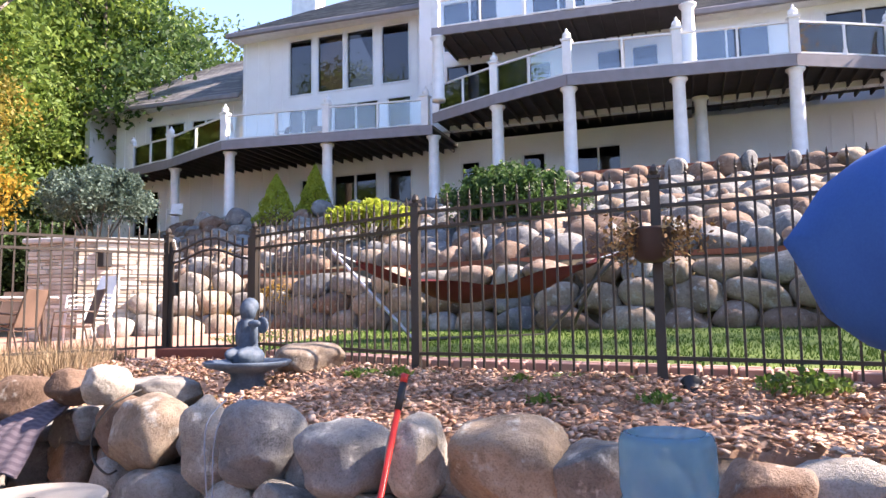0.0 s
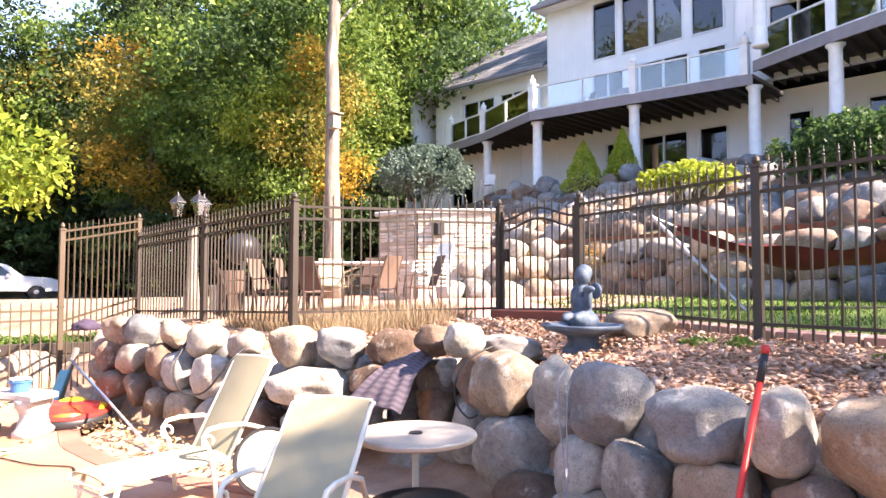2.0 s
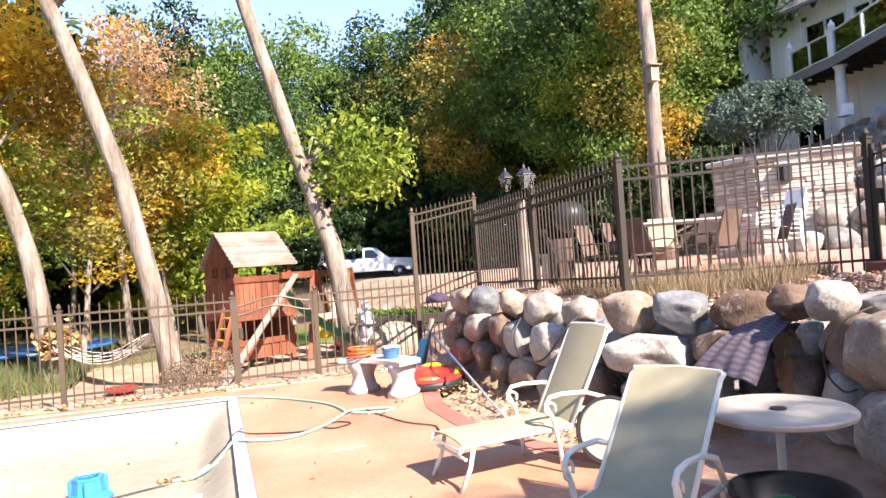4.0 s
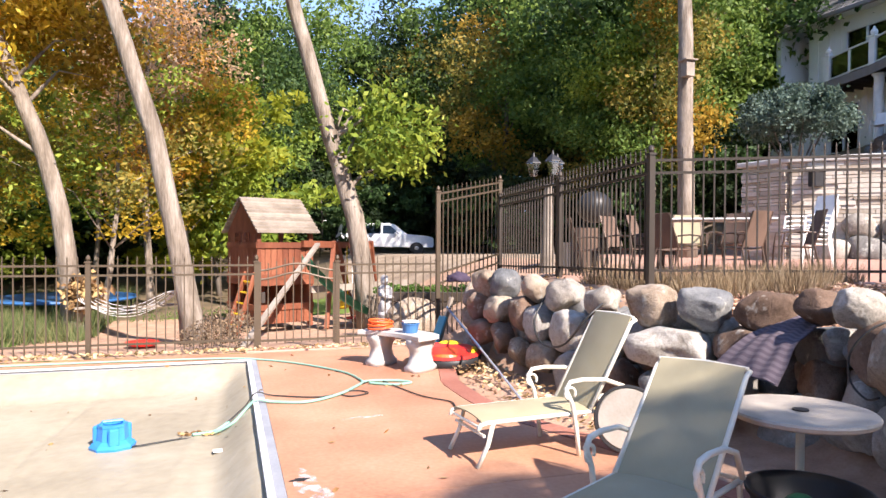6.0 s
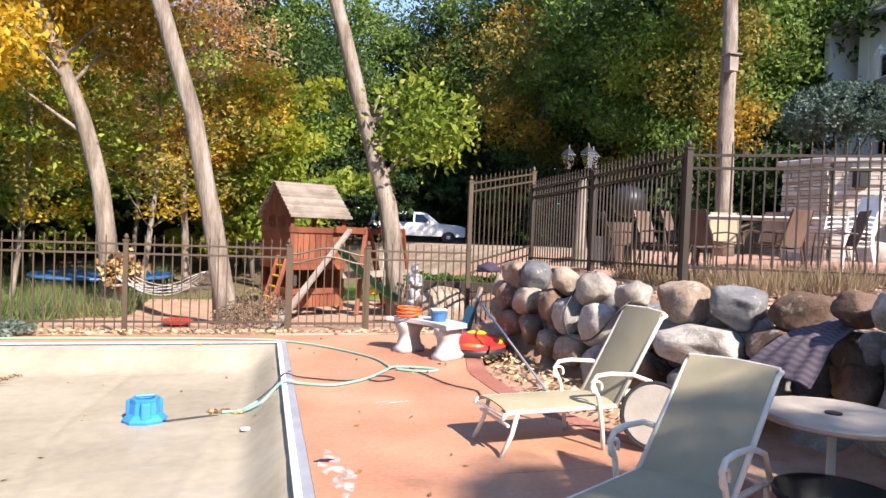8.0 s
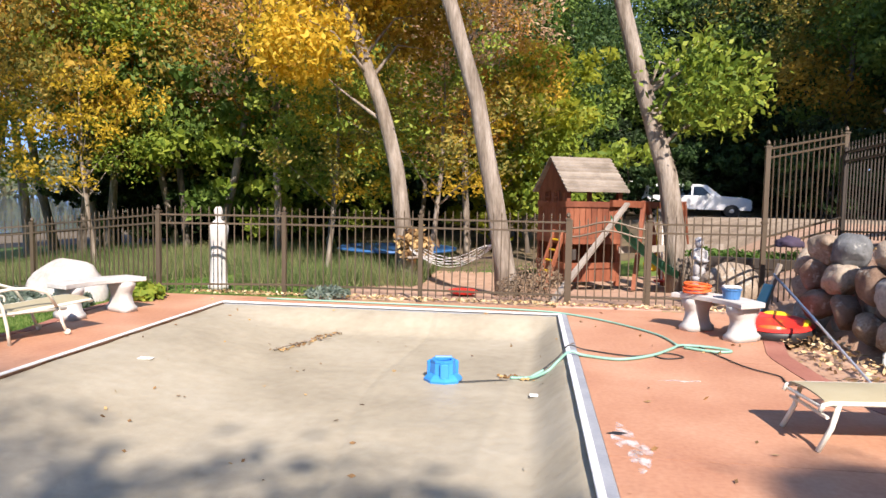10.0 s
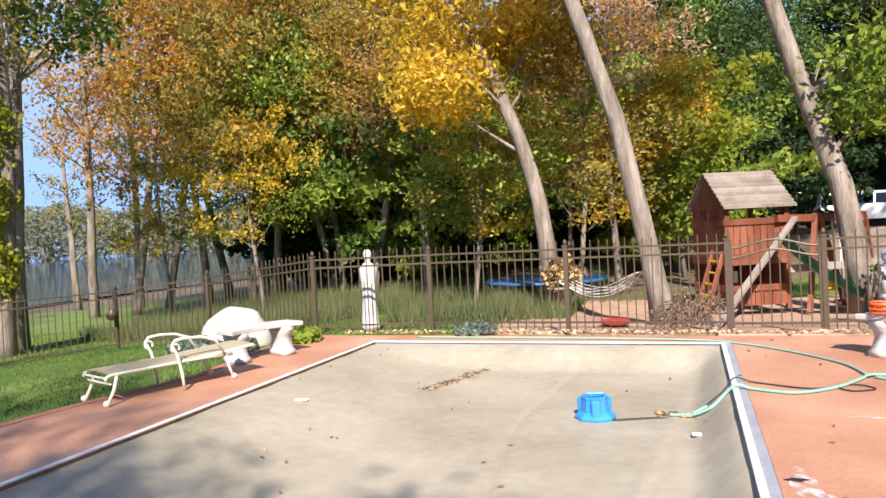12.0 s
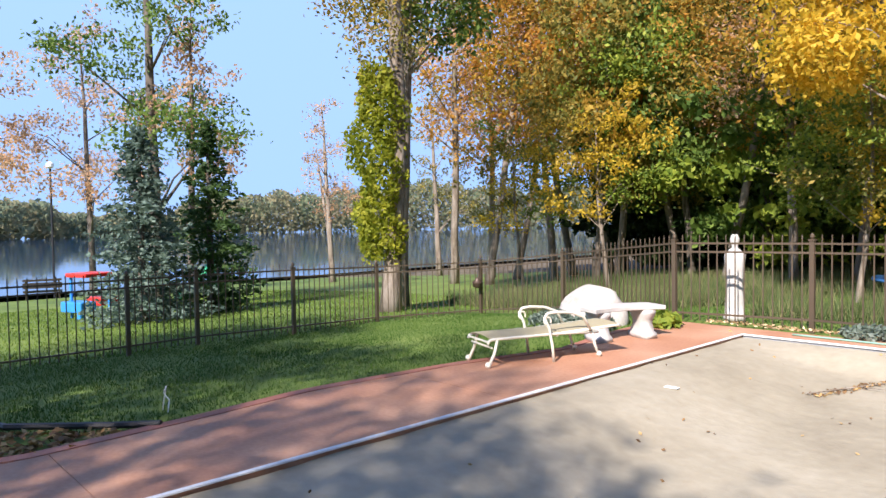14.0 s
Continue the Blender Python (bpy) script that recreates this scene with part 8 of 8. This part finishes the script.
for x, y, rz, cl in ((5.55, 8.75, -60, M_BROWNSLING), (6.1, 8.95, -50, M_BROWNSLING), (5.8, 7.9, 5, M_BROWNSLING), (6.4, 7.4, 105, M_BROWNSLING), (7.15, 7.25, 150, M_BROWNSLING), (7.3, 8.7, 200, M_BROWNSLING), (6.9, 9.1, -120, M_SLING), (5.2, 9.2, -20, M_BROWNSLING)):
    patio_chair(x, y, rz, cloth=cl)
for k in range(4):
    patio_chair(7.85, 7.75, 170, ground_z(7.85, 7.75) + 0.07 * k, M_WHITE, M_WHITE, "white plastic garden chair in a stack", "stacked white chairs")
lp = thing("lamp_post", (5.5, 11.24, ground_z(5.5, 11.24)), "pale post lamp with a cluster of three lanterns", "lamp")
bm = bmesh.new()
lathe(bm, [(0.16, -0.1), (0.15, 0.2), (0.1, 0.9), (0.075, 1.75), (0.09, 1.8)], 14)
part("post", bm, M_GREYWOOD, lp, smooth=True)
for k in range(3):
    a = 2 * math.pi * k / 3 + 0.4
    c = Vector((0.26 * math.cos(a), 0.26 * math.sin(a), 1.95))
    ln = new("lantern")
    ln.parent = lp
    bm = bmesh.new()
    tube(bm, [(0, 0, 1.78), Vector((c.x * 0.8, c.y * 0.8, 1.8)), c - Vector((0, 0, 0.02))], 0.014, 6)
    part("arm", bm, M_BLACK, ln)
    bm = bmesh.new()
    lathe(bm, [(0.07, 0.0), (0.13, 0.22), (0.13, 0.235)], 6, c)
    part("glass", bm, glass("lantern_glass", (0.8, 0.85, 0.85), 0.1, 0.2), ln)
    bm = bmesh.new()
    lathe(bm, [(0.155, 0.235), (0.15, 0.25), (0.06, 0.34), (0.03, 0.36), (0.012, 0.43)], 6, c)
    part("roof", bm, M_BLACK, ln)
pl = thing("planter_box", (6.0, 11.1, ground_z(6, 11.1)), "white square planter pot on the terrace", "planter")
bm = bmesh.new()
for w, z0_, z1_ in ((0.34, 0.0, 0.42), (0.42, 0.42, 0.48)):
    box(bm, (0, 0, (z0_ + z1_) / 2), (w, w, z1_ - z0_))
part("pot", bm, M_STONEW, pl)
wb2 = thing("waste_barrel", (5.5, 9.9, ground_z(5.5, 9.9)), "slatted brown wooden barrel by the fence", "barrel")
for k in range(12):
    a = 2 * math.pi * k / 12
    bm = bmesh.new()
    box(bm, (0.2 * math.cos(a), 0.2 * math.sin(a), 0.36), (0.03, 0.1, 0.72), math.degrees(a))
    part("stave", bm, M_BROWNSLING, wb2)
gr = thing("kettle_grill", (7.0, 12.2, ground_z(7, 12.2)), "black barrel grill with domed lid on a stand", "grill")
bm = bmesh.new()
bmesh.ops.create_uvsphere(bm, u_segments=20, v_segments=12, radius=0.32, matrix=Matrix.Translation((0, 0, 1.15)) @ Matrix.Diagonal((1.15, 1, 1, 1)))
part("lid", bm, plain("black_enamel", (0.02, 0.021, 0.023), 0.45), gr, smooth=True)
for k in range(3):
    a = 2 * math.pi * k / 3
    bm = bmesh.new()
    tube(bm, [(0.32 * math.cos(a), 0.32 * math.sin(a), 0), (0.2 * math.cos(a), 0.2 * math.sin(a), 1.0)], 0.02, 7)
    part("leg", bm, M_BLACK, gr)
bh = thing("birdhouse", (13.0, 17.3, 6.45), "small wooden birdhouse fixed to the tall trunk", "birdhouse")
bm = bmesh.new()
box(bm, (0, 0, 0.25), (0.28, 0.28, 0.45))
part("box", bm, M_GREYWOOD, bh)
bm = bmesh.new()
box(bm, (0, 0, 0.5), (0.42, 0.42, 0.04))
part("roof", bm, M_GREYWOOD, bh)
cl = thing("dark_cloth", (3.35, 9.85, 1.0), "crumpled dark purple cloth on the wall top", "cloth")
bm = bmesh.new()
bmesh.ops.create_icosphere(bm, subdivisions=3, radius=0.16)
for v in bm.verts:
    v.co = Vector((v.co.x * 1.1, v.co.y, max(-0.03, v.co.z * 0.7))) * (1 + 0.35 * noise.noise(v.co * 14))
part("fabric", bm, plain("purple_cloth", (0.05, 0.035, 0.06), 0.9), cl, smooth=True)

# things on the decks and by the house
for x, y, rz in ((21.9, 13.7, 150), (22.2, 12.4, 200), (21.6, 16.8, 160)):
    patio_chair(x, y, rz, 7.95, M_FENCE2, M_BROWNSLING, "dark metal chair on the house deck", "chairs on the house deck")
patio_chair(21.3, 18.0, 200, 5.25, M_WHITE, M_WHITE, "white high-backed chair under the deck", "chairs by the house")
for x, y, rz in ((22.3, 1.0, 170), (22.6, -1.6, 190), (22.2, -4.6, 160)):
    patio_chair(x, y, rz, 5.25, M_FENCE2, M_BROWNSLING, "dark metal chair under the house deck", "chairs by the house")
smk = thing("brick_chimney", (20.6, -6.6, 5.2), "stacked red brick outdoor chimney near the house", "chimney")
for i, (w, h) in enumerate(((1.1, 0.4), (0.95, 0.4), (0.8, 0.4), (0.65, 0.35), (0.5, 0.35), (0.42, 0.3))):
    z = sum(q for _, q in ((1.1, 0.4), (0.95, 0.4), (0.8, 0.4), (0.65, 0.35), (0.5, 0.35), (0.42, 0.3))[:i])
    bm = bmesh.new()
    box(bm, (0, 0, z + h / 2), (w, w, h - 0.01))
    part("brick_course", bevelled(bm, 0.02), mat("red_brick", [(0.2, 0.06, 0.04), (0.34, 0.12, 0.08)], 0.9, 6, 40, 0.4) if "red_brick" not in bpy.data.materials else bpy.data.materials["red_brick"], smk)

# ---- lake side ----
def sparse_tree(name, label, base, h, lean, leaves, material, bark=M_BARKD, r=0.16, up=0.45, spread=0.16):
    x, y = base
    z = ground_z(x, y)
    tr_ = [(x, y, z), (x + lean * h * 0.3, y, z + h * 0.35), (x + lean * h * 0.7, y, z + h * 0.7), (x + lean * h, y, z + h)]
    rr = random.Random(int(abs(x * 10)))
    cr_ = []
    for i in range(7):
        u = up + (1 - up) * i / 6
        a = i * 2.3
        w = h * spread * (1.2 - u)
        cr_.append(((x + lean * h * u + math.cos(a) * w, y + math.sin(a) * w, z + h * u), (w * 0.9 + 0.3, w * 0.9 + 0.3, h * 0.07)))
    return tree_mesh_parts(name, label, tr_, [r, r * 0.8, r * 0.5, r * 0.1], cr_, leaves, 0.085, material, bark, 16)


sparse_tree("shore_tree", "thin shore tree with sparse pinkish leaves", (-34, 9.4), 12.5, -0.06, 5200, L_PINK, up=0.42, spread=0.26)
sparse_tree("shore_tree", "thin shore tree with sparse pinkish leaves", (-33, 4.5), 13, 0.03, 5200, L_PINK, up=0.42, spread=0.26)
sparse_tree("shore_tree", "tall thin tree rising behind the spruces", (-22.8, 8.2), 13, -0.03, 6500, L_GREEN, r=0.22, up=0.42, spread=0.2)
sparse_tree("shore_tree", "tall thin tree rising behind the spruces", (-22.6, 9.2), 9.5, 0.06, 1800, L_PINK, r=0.14, up=0.5)
sparse_tree("bare_tree", "nearly bare young tree at the lake shore", (-33.8, 22.1), 10.5, -0.07, 1400, L_PINK, M_BARK, 0.17, 0.45)
sparse_tree("bare_tree", "leaning bare young tree at the lake shore", (-34.4, 22.6), 8.0, -0.2, 350, L_PINK, M_BARK, 0.14, 0.5)
sparse_tree("bare_tree", "nearly bare young tree at the lake shore", (-30, 27), 10.5, -0.05, 1400, L_OLIVE, M_BARK, 0.17, 0.4)
ll = thing("lake_lamp", (-44.3, 10.2, ground_z(-44.3, 10.2)), "tall black lamp post by the lake path", "lamp")
bm = bmesh.new()
tube(bm, [(0, 0, 0), (0, 0, 7.4)], 0.06, 8)
part("post", bm, M_BLACK, ll)
bm = bmesh.new()
lathe(bm, [(0.06, 7.4), (0.2, 7.5), (0.2, 7.7), (0.05, 7.8)], 12)
part("head", bm, M_WHITE, ll)
lb = thing("park_bench", (-43.8, 9.5, ground_z(-43.8, 9.5), 0, 0, 75), "dark park bench facing the lake", "bench")
for z, dy in ((0.45, 0.0), (0.45, 0.2), (0.7, -0.15), (0.9, -0.2), (1.1, -0.25)):
    bm = bmesh.new()
    box(bm, (0, dy, z), (1.9, 0.15, 0.12))
    part("slat", bm, M_FENCE2, lb)
for sx in (-0.8, 0.8):
    bm = bmesh.new()
    beam(bm, (sx, 0.2, 0), (sx, 0.2, 0.42), 0.08, 0.08)
    beam(bm, (sx, -0.1, 0), (sx, -0.28, 1.15), 0.08, 0.08)
    part("side_frame", bm, M_FENCE2, lb)
toy = thing("toy_playset", (-21.9, 5.6, ground_z(-21.9, 5.6), 0, 0, 20), "red and blue plastic toddler playset on the lawn", "playset")
for c, s, mm, nm in (((0, 0, 0.35), (0.9, 0.5, 0.3), M_BLUE, "base"), ((0.0, 0.75, 0.45), (0.7, 0.6, 0.25), M_RED, "panel"), ((0.1, 0.3, 1.25), (0.9, 0.9, 0.12), M_RED, "canopy"), ((0.4, 0.7, 0.6), (0.08, 0.08, 1.2), M_BLUE, "post"), ((-0.3, 0.0, 0.6), (0.08, 0.08, 1.2), M_BLUE, "post"), ((0.3, -0.15, 0.15), (0.15, 0.15, 0.3), M_BLUE, "foot"), ((-0.3, 0.3, 0.15), (0.15, 0.15, 0.3), M_BLUE, "foot")):
    bm = bmesh.new()
    box(bm, c, s)
    part(nm, bevelled(bm, 0.04, 2), mm, toy)
slg = thing("green_slide", (-22.6, 9.3, ground_z(-22.6, 9.3)), "green plastic toddler slide behind the spruces", "slide")
bm = bmesh.new()
beam(bm, (0, -0.6, 0.3), (0, 0.6, 1.4), 0.5, 0.1)
part("chute", bevelled(bm, 0.03), plain("bright_green", (0.02, 0.35, 0.16), 0.4), slg)
bm = bmesh.new()
beam(bm, (0, 0.6, 0), (0, 0.55, 1.9), 0.5, 0.12)
part("tower", bevelled(bm, 0.03), plain("bright_green2", (0.02, 0.3, 0.16), 0.4), slg)
bfd = thing("bird_feeder", (-11.05, 10.85, 0.15), "small brown hanging feeder on the fence post", "feeder")
bm = bmesh.new()
lathe(bm, [(0.05, 0.0), (0.1, 0.03), (0.11, 0.1), (0.13, 0.12), (0.03, 0.22), (0.02, 0.24)], 14)
part("body", bm, M_BRONZE, bfd, smooth=True)
bm = bmesh.new()
tube(bm, [(0, 0, 0.24), (-0.02, 0.05, 0.5), (-0.05, 0.12, 0.55)], 0.008, 6)
part("hook", bm, M_BLACK, bfd)
# leaf-filled bed with black edging
bed = thing("bed_edging", (0, 0, 0), "black plastic edging round a leafy bed", "edging")
bm = bmesh.new()
tube(bm, [(-9.5, 0.6, -0.2), (-8.0, 0.95, -0.12), (-7.0, 1.15, -0.03), (-6.3, 1.75, 0.0), (-6.02, 2.05, 0.01)], 0.03, 7)
part("strip", bm, M_BLACK, bed)
px, py = rng.uniform(-8.5, -5.9, 5200), rng.uniform(-2.5, 1.9, 5200)
lv = [(a, b, ground_z(a, b) + rng.uniform(0.01, 0.05)) for a, b in zip(px, py) if b < lerp_pts([(-9.5, 0.55), (-8, 0.9), (-7, 1.1), (-6.3, 1.7), (-6, 2)], a) and a < lerp_pts(LAWN_EDGE, b)]
bits("bed_leaves", "brown leaves filling the planting bed", lv, 0.045, M_LEAFDRY, "leaves")
stk = thing("wire_stake", (-6.6, 2.3, -0.05), "thin white wire stake in the lawn", "stake")
bm = bmesh.new()
tube(bm, [(0.06, 0, 0), (0.02, 0.03, 0.1), (-0.03, 0, 0.16), (0.05, -0.02, 0.2), (-0.02, 0.02, 0.22), (-0.06, 0, 0.0)], 0.006, 5)
part("wire", bm, M_WHITE, stk)


# ---- grass ----
def blades(name, label, pts, h, w, material):
    p = np.array(pts)
    n = len(p)
    a = rng.uniform(0, 2 * math.pi, n)
    d = np.stack([np.cos(a), np.sin(a), np.zeros(n)], 1)
    hh = h * rng.uniform(0.5, 1.2, (n, 1))
    lean = rng.normal(size=(n, 3)) * 0.35 * hh
    lean[:, 2] = 0
    up = np.array([0, 0, 1.0]) * hh
    v = np.stack([p - d * w, p + d * w, p + up + lean], 1).reshape(-1, 3)
    return tagged(arrays(name, v, np.arange(3 * n).reshape(-1, 3), material), label, "grass", kind="stuff")


n = 60000
px, py = rng.uniform(-12.5, -5.4, n), rng.uniform(-1, 11, n)
blades("lawn_grass", "mown green lawn inside the pool fence", [(a, b, ground_z(a, b) - 0.01) for a, b in zip(px, py) if a < lerp_pts(LAWN_EDGE, b) - 0.02 and not (b < lerp_pts([(-9.5, 0.55), (-7, 1.1), (-6, 2)], a))], 0.05, 0.007, M_BLADE)
n = 50000
px, py = rng.uniform(-30, -12.2, n), rng.uniform(-3, 16, n)
blades("lawn_grass", "mown green lawn sloping to the lake", [(a, b, ground_z(a, b) - 0.01) for a, b in zip(px, py)], 0.07, 0.014, M_LAWN)
n = 26000
px, py = rng.uniform(5.3, 12.4, n), rng.uniform(-4, 7.0, n)
blades("lawn_grass", "green lawn strip below the boulder terrace", [(a, b, ground_z(a, b) - 0.01) for a, b in zip(px, py) if a > lerp_pts([(-4, 5.1), (0, 5.9), (2, 6.35), (4.3, 7.35), (7, 9.5)], b) and a < lerp_pts(TIER_X, b) - 0.3], 0.055, 0.009, M_BLADE)
n = 52000
px, py = rng.uniform(-15, -2.5, n), rng.uniform(10.6, 22, n)
blades("tall_grass", "unmown tall grass behind the pool fence", [(a, b, ground_z(a, b) - 0.02) for a, b in zip(px, py) if noise.noise((a * 0.25, b * 0.25, 2)) > -0.12 - 0.04 * (b - 14) and b > lerp_pts([(-15, 13.5), (-9, 12.2), (-6, 10.9), (-3, 13.5)], a)], 0.5, 0.009, M_TALL)
n = 16000
px, py = rng.uniform(-9, 8, n), rng.uniform(10.6, 24, n)
blades("rough_grass", "short grass among the playground trees", [(a, b, ground_z(a, b) - 0.01) for a, b in zip(px, py) if (17 < b < 19.5 and a < 1) or a < -3.4], 0.09, 0.014, M_BLADE)

bank = thing("timber_wall", (0, 0, 0), "low dark timber retaining wall beyond the pool fence", "retaining wall", kind="structure")
for i in range(4):
    bm = bmesh.new()
    beam(bm, (3.05, 13.75, -0.2 + 0.21 * i), (5.0, 13.1, -0.2 + 0.21 * i), 0.12, 0.2)
    part("timber", bevelled(bm, 0.015), M_FENCE2, bank)
for x, y in ((3.3, 14.1), (3.8, 13.95), (4.3, 13.8), (4.8, 13.6)):
    tuft("grass_tuft", "green grass tuft above the timber wall", x, y, 0.45, 0.4, 0.25, 500, 0.04, M_BLADE, "grass")
